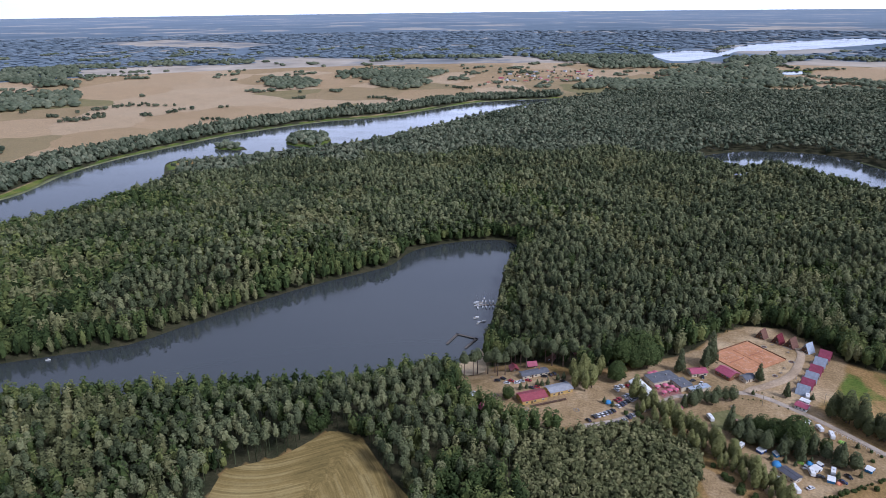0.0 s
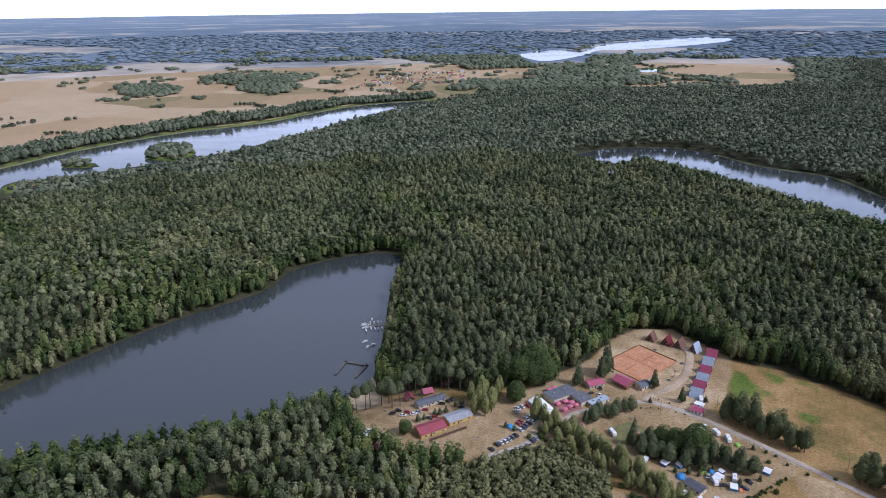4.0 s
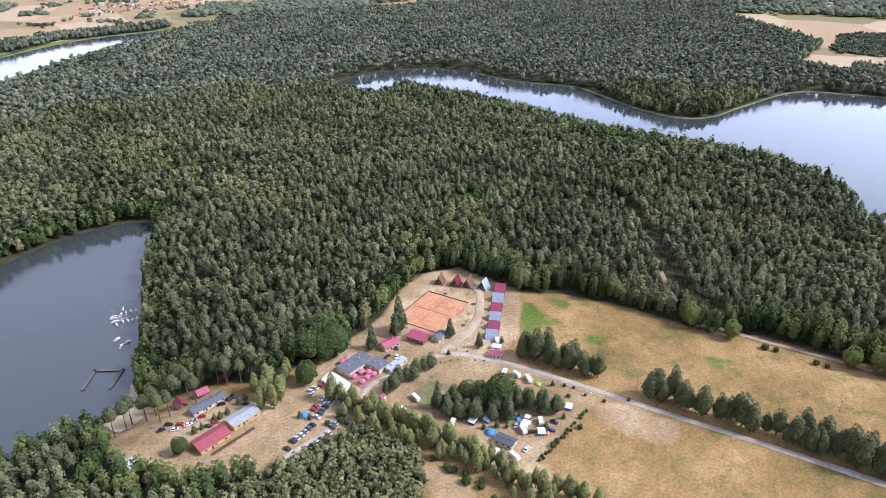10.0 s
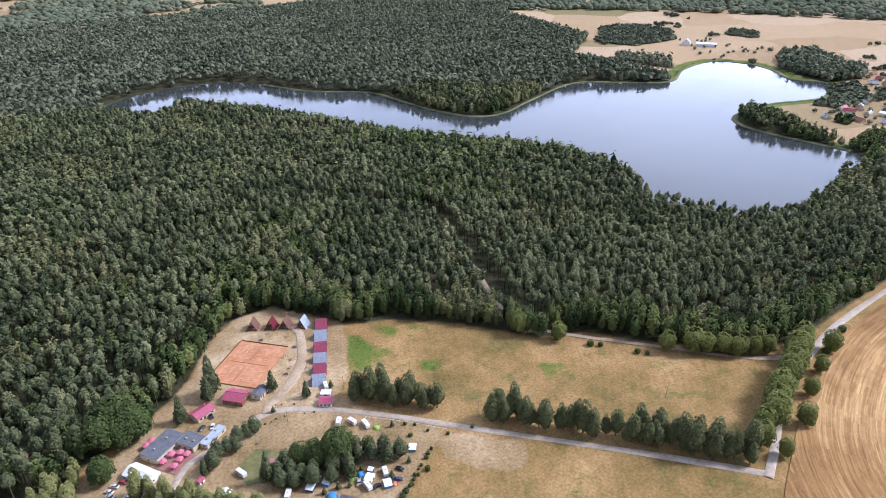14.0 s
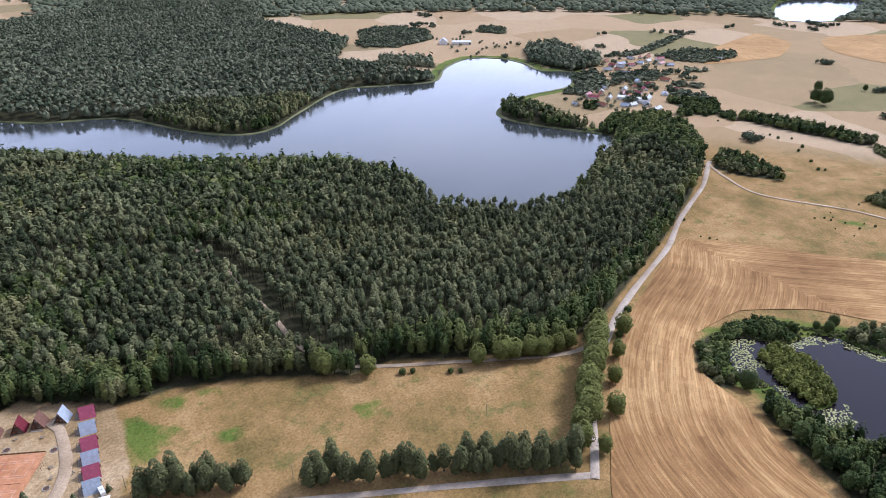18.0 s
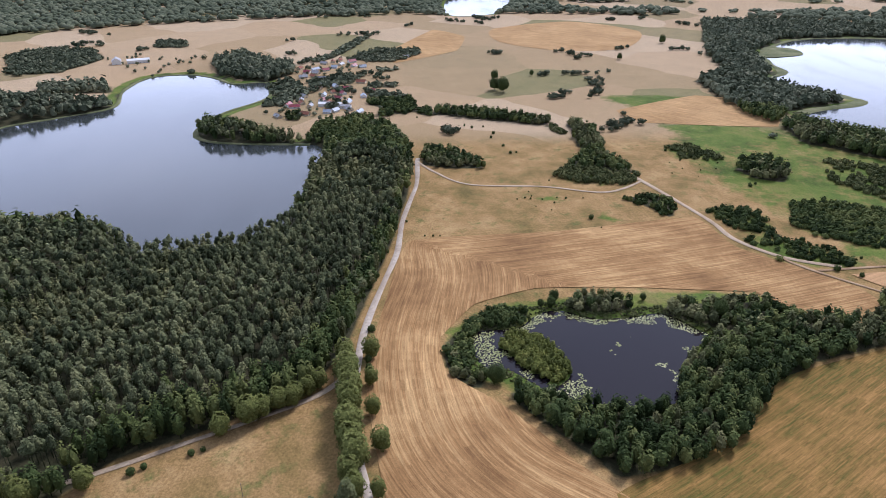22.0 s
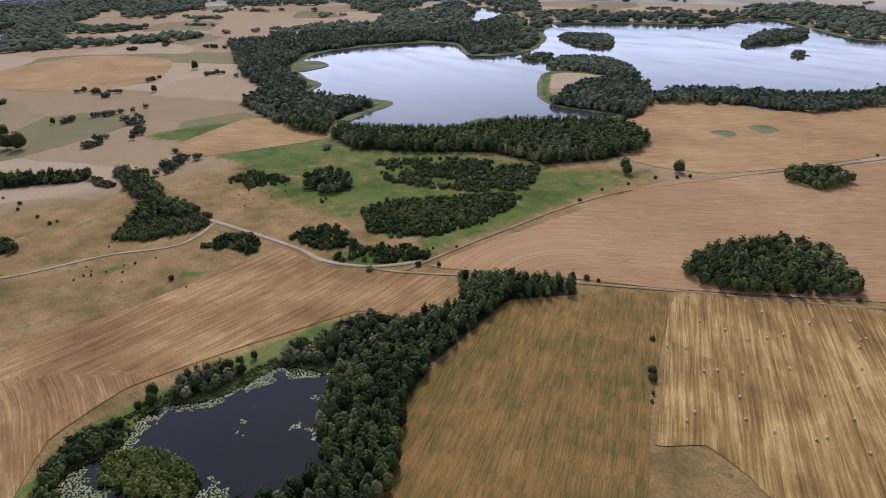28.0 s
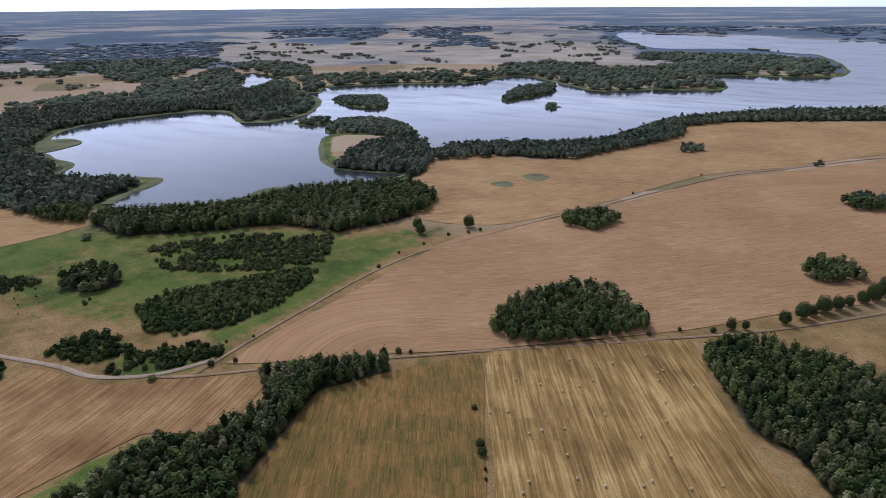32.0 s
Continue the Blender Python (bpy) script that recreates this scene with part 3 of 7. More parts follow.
BELTS = {
    "village_shore": [(1507, 613), (1596, 573), (1500, 506), (1459, 446), (1385, 435), (1345, 470), (1352, 515), (1400, 570)],
    "village_hall_wood": [(1413, 948), (1425, 864), (1550, 835), (1660, 899), (1690, 1010), (1610, 1050)],
    "village_hall_shore": [(1240, 807), (1275, 711), (1320, 735), (1310, 840)],
    "village_hall_hedge": [(1682, 778), (1673, 704), (1760, 740), (1770, 800)],
    "village_lane": [(1348, 438), (1252, 391), (1203, 388), (1194, 413), (1259, 455), (1321, 466)],
    "village_bay": [(1201, 450), (1222, 434), (1185, 402), (1154, 413), (1156, 443)],
    "village_avenue": [(1487, 423), (1577, 389), (1756, 349), (1826, 315), (1679, 341), (1550, 371), (1487, 398)],
    "village_middle": [(1321, 397), (1371, 328), (1353, 311), (1300, 326), (1270, 364), (1276, 389)],
    "village_park": [(1187, 293), (1246, 277), (1188, 225), (1122, 219), (1094, 237), (1140, 275), (1152, 290)],
    "village_gate": [(1118, 273), (1116, 248), (1089, 251), (1082, 270)],
    "village_back": [(1519, 349), (1605, 312), (1608, 213), (1535, 211), (1480, 255), (1479, 294), (1506, 344)],
    "village_point": [(1028, 492), (1093, 475), (1072, 467), (1023, 485)],
    "village_hedge": [(1000, 488), (989, 440), (982, 395), (987, 366), (979, 364), (973, 393), (980, 440), (992, 490)],
    "village_field_hedge": [(1116, 222), (1124, 200), (1083, 199), (1096, 218)],
    "village_yard": [(1254, 347), (1272, 320), (1241, 325), (1235, 341)],
    "village_orchard": [(1264, 302), (1298, 290), (1277, 248), (1261, 256)],
    "village_strip": [(1404, 288), (1416, 254), (1401, 250), (1381, 279)],
    "village_barns": [(1114, 405), (1115, 386), (1077, 381), (1071, 395)],
    "village_front": [(1087, 325), (1093, 281), (1078, 279), (1070, 320)],
    "pond_bank": [(532, 195), (545, 189), (555, 177), (561, 166), (556, 147), (548, 150), (540, 160), (534, 174), (529, 187)],
    "pond_corner": [(515, 206), (529, 200), (527, 194), (512, 194), (499, 197), (484, 190), (474, 180), (470, 190), (478, 200), (497, 207)],
    "pond_east": [(557, 121), (572, 112), (578, 100), (565, 76), (552, 78), (550, 99)],
    "pond_head": [(549, 60), (562, 47), (562, 21), (566, -18), (541, -36), (525, -19), (524, 18), (531, 36)],
    "hill_row": [(1035, 22), (1038, 5), (990, -6), (920, 0), (905, 25), (950, 30), (990, 22)],
    "hill_copse": [(892, 37), (862, 55), (850, 25), (838, -11), (843, -13), (904, 3), (915, 25)],
    "hill_scrub": [(769, 23), (749, 4), (719, -11), (768, -29), (776, -1)],
    "pond_south": [(470, 171), (465, 153), (453, 131), (449, 100), (455, 81), (490, 64), (517, 34), (540, -35), (532, -77), (567, -105), (545, -125), (532, -150), (517, -108), (490, -14), (457, 30), (424, 60), (411, 85), (398, 129), (423, 148), (457, 170)],
    "pond_bend": [(542, -87), (551, -119), (507, -167), (489, -153), (517, -110), (514, -68)],
    "copse_high": [(461, -244), (471, -300), (442, -357), (394, -370), (354, -316), (386, -274), (428, -242)],
    "copse_round": [(515, -521), (522, -557), (493, -594), (454, -570), (473, -516)],
    "copse_ridge": [(264, -507), (255, -548), (226, -556), (211, -516), (246, -487)],
    "copse_small": [(502, -1011), (487, -1052), (460, -1035), (480, -997)],
    "copse_edge": [(244, -789), (223, -837), (194, -830), (194, -776), (228, -765)],
    "wood_south": [(311, -295), (294, -332), (255, -335), (225, -334), (150, -300), (100, -206), (213, -165), (242, -205), (264, -210), (288, -255)],
    "shore_south": [(1023, -288), (912, -380), (889, -480), (826, -550), (783, -593), (705, -560), (680, -500), (696, -438), (726, -380), (800, -366), (833, -335), (856, -305), (930, -244), (1003, -253)],
    "shore_east": [(945, -629), (1008, -799), (940, -868), (832, -870), (646, -1003), (583, -1323), (376, -1568), (192, -1668), (-100, -1700), (-100, -1560), (193, -1529), (464, -1364), (540, -1252), (520, -1137), (630, -856), (733, -830), (824, -743), (796, -650), (826, -633)],
    "shore_north": [(1950, -520), (1900, -763), (1700, -1000), (1760, -1300), (1600, -1240), (1400, -1040), (1432, -889), (1570, -975), (1655, -940), (1705, -770), (1690, -600), (1520, -450), (1340, -405), (1294, -360), (1206, -370), (1134, -420), (1090, -310), (1010, -250), (1070, -230), (1270, -243), (1340, -320), (1500, -353)],
    "hedge_east": [(1095, 196), (1065, 143), (1041, 87), (1024, 51), (1050, 40), (1085, 100), (1110, 145), (1118, 192)],
    "hedge_slope": [(1024, 51), (1010, 48), (985, 42), (985, 32), (1015, 38), (1030, 42)],
    "grove_corner": [(879, 217), (865, 188), (862, 147), (885, 149), (930, 184), (935, 210)],
    "headland": [(990, 360), (1060, 345), (1044, 259), (930, 225), (890, 240), (930, 320), (975, 335)],
    "clump_pasture": [(844, -123), (815, -133), (803, -158), (838, -178), (868, -168), (866, -140)],
}
SHRUBS = {
    "swamp": [(704, -112), (677, -119), (649, -153), (645, -203), (657, -256), (671, -281), (697, -263), (725, -212), (755, -169), (750, -135)],
    "junction": [(674, -52), (634, -61), (609, -98), (623, -131), (656, -111), (680, -80)],
    "junction_west": [(735, -48), (700, -56), (672, -82), (700, -94), (738, -94), (746, -67)],
    "pasture": [(921, -67), (931, -106), (875, -127), (879, -75)],
    "bog": [(870, -236), (812, -318), (722, -366), (680, -306), (700, -262), (742, -236), (800, -200)],
    "pond_north": [(530, 194), (557, 168), (547, 151), (533, 157), (529, 181), (492, 192), (481, 201), (505, 204)],
    "hill_willows": [(864, 58), (833, 76), (812, 55), (803, 21), (813, -17), (836, -11), (850, 25)],
    "thicket": [(107, 411), (180, 418), (200, 395), (193, 374), (176, 340), (100, 340), (96, 387)],
}
ROADS = {
    "east": (4.6, [(900, 219), (887, 220), (823, 221), (774, 228), (722, 235), (661, 238), (609, 245), (558, 252), (521, 256), (491, 257), (462, 257), (421, 253), (392, 246), (368, 241)]),
    "forest": (3.4, [(486, 257), (461, 275), (443, 304), (426, 339), (414, 365), (405, 390), (409, 415), (416, 433), (440, 468), (474, 524), (490, 556), (496, 580)]),
    "camp": (3.8, [(370, 242), (348, 285), (333, 314), (303, 371), (287, 401), (268, 430), (248, 449), (222, 446), (203, 447), (186, 436), (162, 423), (142, 418)]),
    "cabins": (5.2, [(247, 449), (252, 453), (261, 456), (276, 463), (287, 472), (296, 484), (304, 497), (306, 506)]),
    "hill": (3.2, [(886, 219), (851, 200), (814, 167), (803, 93), (785, 34), (815, -12)]),
    "junction": (5.0, [(825, -8), (815, -12), (762, -29), (711, -43), (674, -48), (638, -71), (617, -107)]),
    "south": (3.0, [(638, -68), (619, -78), (586, -102), (493, -177), (452, -213), (384, -268), (337, -308), (285, -353), (240, -398), (150, -500)]),
    "shore": (3.0, [(612, -86), (617, -182), (614, -345), (560, -480), (414, -830), (318, -965), (194, -1120), (50, -1250)]),
}
FIELDS = {
    "stubble_field": (M_STUBBLE, [(682, 229), (693, 105), (722, -31), (660, -42), (619, -74), (583, -98), (556, -100), (539, -43), (580, -20), (586, 67), (586, 138), (564, 183), (525, 208), (487, 206), (448, 174), (407, 147), (392, 134), (375, 120), (340, 150), (345, 226), (400, 240), (460, 250), (497, 251), (558, 245)]),
    "straw_bale_field": (M_BALES, [(445, -216), (324, -314), (295, -250), (254, -179), (236, -164), (270, -90), (303, -70), (314, -75), (341, -79), (358, -59), (380, -98)]),
    "weedy_field": (M_WEEDY, [(515, -112), (450, -208), (401, -126), (373, -76), (340, -26), (300, 60), (330, 120), (388, 134), (420, 75), (476, 13), (500, -60)]),
    "tilled_field": (M_TILLED, [(604, -107), (605, -267), (599, -420), (522, -557), (414, -820), (315, -950), (194, -1101), (50, -1230), (50, -560), (150, -510), (254, -419), (327, -332), (452, -216), (505, -176)]),
    "shore_field": (M_STRAW, [(704, -486), (833, -739), (808, -828), (729, -822), (671, -831), (535, -1126), (554, -1252), (473, -1351), (193, -1506), (0, -1540), (0, -1310), (193, -1149), (318, -977), (426, -850), (530, -575), (590, -481)]),
    "pale_field_near_lake": (M_STRAW, [(1093, -62), (1171, -204), (1117, -290), (998, -247), (1029, -83)]),
    "pale_field_on_rise": (M_STRAW, [(1875, 25), (1980, -182), (1802, -311), (1582, -217), (1563, -79), (1686, 35)]),
    "pale_field_behind_village": (M_STRAW, [(1581, 275), (1874, 175), (1766, 105), (1585, 134), (1464, 258)]),
    "mown_hayfield": (M_HAY, HAYFIELD),
    "beach": (M_BEACH, [(79, 553), (90, 535), (88, 495), (76, 488), (70, 515)]),
}


def curve_round(pts, step=6.0, closed=True, tight=1.0):
    """A smooth line through the points."""
    p = [Vector(q) for q in pts]
    out = []
    count = len(p)
    for k in range(count if closed else count - 1):
        a, b, c, d = (p[(k + o) % count] if closed else p[min(max(k + o, 0), count - 1)] for o in (-1, 0, 1, 2))
        n = max(1, int((c - b).length / step))
        for j in range(n):
            u = j / n
            lin = b.lerp(c, u)
            cr = 0.5 * (2 * b + (c - a) * u + (2 * a - 5 * b + 4 * c - d) * u * u + (3 * b - a - 3 * c + d) * u**3)
            out.append(lin.lerp(cr, tight))
    if not closed:
        out.append(p[-1])
    return np.array([(q.x, q.y) for q in out])


def inside(x, y, poly):
    """Whether points lie within an outline."""
    x, y = np.asarray(x, float), np.asarray(y, float)
    q = np.asarray(poly, float)
    res = np.zeros(x.shape, bool)
    box = (x >= q[:, 0].min()) & (x <= q[:, 0].max()) & (y >= q[:, 1].min()) & (y <= q[:, 1].max())
    if not box.any():
        return res
    px, py = x[box], y[box]
    hit = np.zeros(px.shape, bool)
    for (x0, y0), (x1, y1) in zip(q, np.roll(q, -1, 0)):
        if y0 != y1:
            hit ^= ((y0 > py) != (y1 > py)) & (px < (x1 - x0) * (py - y0) / (y1 - y0) + x0)
    res[box] = hit
    return res


def away(x, y, line, closed=True):
    """Distance of points from a line."""
    x, y = np.asarray(x, float), np.asarray(y, float)
    best = np.full(x.shape, 1e9)
    q = np.asarray(line, float)
    ends = np.roll(q, -1, 0) if closed else q[1:]
    for (x0, y0), (x1, y1) in zip(q, ends):
        dx, dy = x1 - x0, y1 - y0
        u = np.clip(((x - x0) * dx + (y - y0) * dy) / max(dx * dx + dy * dy, 1e-9), 0, 1)
        best = np.minimum(best, (x - x0 - u * dx) ** 2 + (y - y0 - u * dy) ** 2)
    return np.sqrt(best)


def smoothstep(a, b, v):
    u = np.clip((v - a) / (b - a), 0, 1)
    return u * u * (3 - 2 * u)


LAKE_LINES = {k: curve_round(v, 14.0) for k, v in LAKES.items()}
POND_LINE = curve_round(POND, 5.0)
ISLET_LINE = curve_round(ISLET, 5.0)
ISLAND_LINES = [curve_round(v, 14.0) for v in ISLANDS]


def rise(x, y):
    """The land climbs slowly towards the horizon."""
    r = np.hypot(np.asarray(x, float) - MIDDLE[0], np.asarray(y, float) - MIDDLE[1])
    return 205.0 * (np.clip(r - 1900.0, 0, None) / 3050.0) ** 1.5


def shore(x, y):
    """Metres to the nearest lake shore; less than nothing on the water."""
    x, y = np.asarray(x, float), np.asarray(y, float)
    best = np.full(x.shape, 400.0)
    for line in LAKE_LINES.values():
        c, rad = line.mean(0), np.hypot(*(line - line.mean(0)).T).max() + 400
        near = np.hypot(x - c[0], y - c[1]) < rad
        if near.any():
            d = away(x[near], y[near], line) * np.where(inside(x[near], y[near], line), -1, 1)
            best[near] = np.minimum(best[near], d)
    for line in ISLAND_LINES:
        c, rad = line.mean(0), np.hypot(*(line - line.mean(0)).T).max() + 30
        near = np.hypot(x - c[0], y - c[1]) < rad
        if near.any():
            d = away(x[near], y[near], line) * np.where(inside(x[near], y[near], line), 1, -1)
            best[near] = np.maximum(best[near], d)
    return best


def height(x, y):
    """The lie of the land."""
    x, y = np.atleast_1d(np.asarray(x, float)), np.atleast_1d(np.asarray(y, float))
    num, den = np.full(x.shape, 0.25 * 5), np.full(x.shape, 0.25)
    for a, b, c in KNOLLS:
        w = np.exp(-((x - a) ** 2 + (y - b) ** 2) / (2 * 75.0**2))
        num, den = num + w * c, den + w
    d = shore(x, y)
    z = np.where(d > 0, 0.25 + num / den * smoothstep(0, 60, d), np.maximum(-3.0, d * 0.25))
    pd = away(x, y, POND_LINE) * np.where(inside(x, y, POND_LINE), -1, 1)
    it = inside(x, y, ISLET_LINE)
    pd = np.where(it, away(x, y, ISLET_LINE), pd)
    bank = np.where(pd > 0, POND_LEVEL + 0.3 + pd * 0.02, np.maximum(POND_LEVEL - 2, POND_LEVEL + pd * 0.3))
    z = bank + (z - bank) * smoothstep(4, 45, pd)
    for cx, cy, level, inner, outer in PLATFORMS:
        z = level + (z - level) * smoothstep(inner, outer, np.hypot(x - cx, y - cy))
    return z + rise(x, y)


def ground_z(x, y):
    return float(height(x, y)[0])


def mesh_from(name, verts, faces, mat, attrs=(), smooth=False):
    """A mesh straight from arrays; faces all have the same number of corners."""
    me = bpy.data.meshes.new(name)
    verts, faces = np.asarray(verts, np.float32), np.asarray(faces, np.int32)
    me.vertices.add(len(verts))
    me.vertices.foreach_set("co", verts.ravel())
    k = faces.shape[1]
    me.loops.add(faces.size)
    me.loops.foreach_set("vertex_index", faces.ravel())
    me.polygons.add(len(faces))
    me.polygons.foreach_set("loop_start", np.arange(0, faces.size, k, dtype=np.int32))
    me.polygons.foreach_set("loop_total", np.full(len(faces), k, np.int32))
    for key, vals in attrs:
        me.attributes.new(key, "FLOAT", "POINT").data.foreach_set("value", np.asarray(vals, np.float32))
    me.materials.append(mat)
    me.update(calc_edges=True)
    me.polygons.foreach_set("use_smooth", np.full(len(faces), smooth))
    return me


# ---- the ground: one sheet out to the horizon ----
def ring_sheet(radii, turns):
    ang = np.linspace(0, 2 * np.pi, turns, endpoint=False)
    rr, aa = np.meshgrid(radii, ang, indexing="ij")
    x, y = MIDDLE[0] + 90 + rr * np.sin(aa), MIDDLE[1] + 60 + rr * np.cos(aa)
    idx = np.arange(len(radii) * turns).reshape(len(radii), turns)
    a, b = idx[:-1], idx[1:]
    faces = np.stack([a, np.roll(a, -1, 1), np.roll(b, -1, 1), b], -1).reshape(-1, 4)
    return x.ravel(), y.ravel(), faces


radii = np.concatenate([np.arange(0.5, 700, 6.5), np.geomspace(705, 2620, 110)])
gx, gy, gf = ring_sheet(radii, 520)
woods_at = np.zeros(gx.shape)
for outline in (*WOODS.values(), *BELTS.values()):
    box_ = np.asarray(outline, float)
    near = (gx > box_[:, 0].min() - 12) & (gx < box_[:, 0].max() + 12) & (gy > box_[:, 1].min() - 12) & (gy < box_[:, 1].max() + 12)
    d = away(gx[near], gy[near], outline) * np.where(inside(gx[near], gy[near], outline), -1, 1)
    woods_at[near] = np.maximum(woods_at[near], smoothstep(5, -5, d))
for outline in (CAMP, HAYFIELD):
    woods_at[inside(gx, gy, outline)] = 0
green_at = np.zeros(gx.shape)
def soft_inside(outline, blur):
    box_ = np.asarray(outline, float)
    res = np.zeros(gx.shape)
    near = (gx > box_[:, 0].min() - blur) & (gx < box_[:, 0].max() + blur) & (gy > box_[:, 1].min() - blur) & (gy < box_[:, 1].max() + blur)
    d = away(gx[near], gy[near], outline) * np.where(inside(gx[near], gy[near], outline), -1, 1)
    res[near] = smoothstep(blur, -blur, d)
    return res


for outline in (*PASTURES, *SHRUBS.values()):
    green_at = np.maximum(green_at, 0.6 * soft_inside(curve_round(outline, 8.0), 22.0))
green_at = np.maximum(green_at, 0.52 * soft_inside(curve_round([(740, -100), (880, -75), (1000, -115), (1010, -225), (900, -295), (820, -355), (700, -400), (640, -440), (625, -300), (632, -150)], 10.0), 28.0))
for outline in LUSH:
    green_at = np.maximum(green_at, 0.64 * soft_inside(outline, 9.0))
for key, outline in BELTS.items():
    if key.startswith("pond"):
        green_at = np.maximum(green_at, 0.62 * soft_inside(outline, 10.0))
sand_at = np.clip(0.5 - away(gx, gy, CAMP) * np.where(inside(gx, gy, CAMP), -1, 1) / 14.0, 0, 1)
sand_at = np.maximum(sand_at, 0.8 * smoothstep(13, 3, away(gx, gy, curve_round([(205, 402), (222, 372), (235, 345)], 8.0, False), False)))
for outline in BARE:
    sand_at = np.maximum(sand_at, 0.85 * soft_inside(outline, 3.5))
land_gap = shore(gx, gy)
farm_at = 0.8 * np.maximum.reduce([smoothstep(930, 1010, gx), smoothstep(-400, -480, gy), smoothstep(1250, 1350, gy), smoothstep(-500, -600, gx)])
green_at = np.maximum(green_at, 0.9 * smoothstep(26, 10, land_gap))
woods_at = np.maximum(woods_at, 0.75 * smoothstep(9, 3, land_gap))
tagged(new("ground", mesh_from("ground", np.stack([gx, gy, height(gx, gy)], -1), gf, M_GROUND, (("wood", woods_at), ("green", green_at), ("sand", sand_at), ("farm", farm_at)), True)),
       "gently rolling land under dry summer grass and woods", "ground", kind="structure")
# the far ring carries its haze as colour, stronger further out on the plain
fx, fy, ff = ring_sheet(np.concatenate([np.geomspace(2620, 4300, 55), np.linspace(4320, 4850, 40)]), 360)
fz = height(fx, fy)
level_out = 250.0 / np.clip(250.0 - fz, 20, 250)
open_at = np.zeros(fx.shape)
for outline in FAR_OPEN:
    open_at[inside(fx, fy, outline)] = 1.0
tagged(new("backdrop", mesh_from("backdrop", np.stack([fx, fy, fz], -1), ff, M_FAR, (("open", open_at * 0.3), ("farmed", 0.035 * smoothstep(1200, -1200, fy) + 0.07 * open_at), ("painted_haze", 0.55 * smoothstep(4500, 17000, np.hypot(fx, fy) * level_out)), ("plain_x", (fx - MIDDLE[0]) * level_out), ("plain_y", (fy - MIDDLE[1]) * level_out)), True)),
       "far woods and pale fields out to the horizon, in painted blue haze", "distance", kind="structure")


def sheet(name, outline, mat, lift, cell=14.0, level=None, tight=1.0, step=6.0, guide=None):
    """A flat piece of land or water laid over the ground, cut to its outline."""
    line = curve_round(outline, step, True, tight)
    bm = bmesh.new()
    bm.faces.new([bm.verts.new((x, y, 0)) for x, y in line])
    bmesh.ops.triangulate(bm, faces=bm.faces[:])
    for axis in (0, 1):
        lo, hi = line[:, axis].min(), line[:, axis].max()
        for v in np.arange(lo + cell, hi, cell):
            no, co = [0, 0, 0], [0, 0, 0]
            no[axis], co[axis] = 1, v
            bmesh.ops.bisect_plane(bm, geom=bm.verts[:] + bm.edges[:] + bm.faces[:], plane_co=co, plane_no=no)
    xy = np.array([v.co[:2] for v in bm.verts])
    z = (height(*xy.T) if level is None else level + rise(*xy.T)) + lift
    for v, h in zip(bm.verts, z):
        v.co.z = h
    bmesh.ops.recalc_face_normals(bm, faces=bm.faces[:])
    if bm.faces and sum(f.normal.z for f in bm.faces) < 0:
        bmesh.ops.reverse_faces(bm, faces=bm.faces[:])
    me = bpy.data.meshes.new(name)
    bm.to_mesh(me)
    bm.free()
    me.materials.append(mat)
    if guide is not None:
        g = curve_round(guide, 10.0, False)
        run = np.concatenate([[0], np.cumsum(np.hypot(*np.diff(g, axis=0).T))])
        gap = np.stack([np.hypot(xy[:, 0] - gx_, xy[:, 1] - gy_) for gx_, gy_ in g], 1)
        me.attributes.new("across", "FLOAT", "POINT").data.foreach_set("value", away(*xy.T, g, False).astype(np.float32))
        me.attributes.new("along", "FLOAT", "POINT").data.foreach_set("value", run[gap.argmin(1)].astype(np.float32))
    return new(name, me)


LAKE_WORDS = {"camp": "calm grey lake below the campsite", "village": "long narrow lake with wooded banks", "east": "winding lake behind the pine forest", "south": "broad lake with wooded islands", "north": "pale lake far off among woods", "far_east": "small far lake among fields", "beyond": "pale lake far off behind woods", "channel": "narrow arm of a lake between woods", "pool": "small pale pool among far fields"}
for key, outline in LAKES.items():
    tagged(sheet("water", outline, M_LAKE, 0.0, 90.0, 0.05, 1.0, 14.0), LAKE_WORDS[key], "lake", kind="structure")
tagged(sheet("water", POND, M_POND, 0.0, 40.0, POND_LEVEL, 1.0, 5.0), "dark peaty pond in the stubble field", "pond", kind="structure")
GUIDES = {
    "stubble_field": [(270, 90), (318, 165), (352, 212), (392, 242), (445, 258), (521, 262), (609, 250), (700, 243), (720, 150), (780, -60)],
    "straw_bale_field": [(660, -140), (520, 80), (340, 363)],
    "weedy_field": [(660, -140), (520, 80), (340, 363)],
    "tilled_field": [(500, -168), (330, -305), (150, -500), (60, -600)],
    "mown_hayfield": [(75, 300), (60, 380), (20, 440), (-40, 425)],
}
STRAIGHT = [(-200, -2000), (2400, 900)]
FIELD_WORDS = {"stubble_field": "harvested stubble field with curving tractor lines", "straw_bale_field": "cut straw field strewn with round bales", "weedy_field": "drilled field with thin weedy green rows", "tilled_field": "pale bare tilled field", "shore_field": "pale straw field above the lake", "mown_hayfield": "mown hayfield with curving swaths inside the wood", "sand_patch": "bare sandy patch beside the track", "beach": "small sandy beach beside the jetty"}
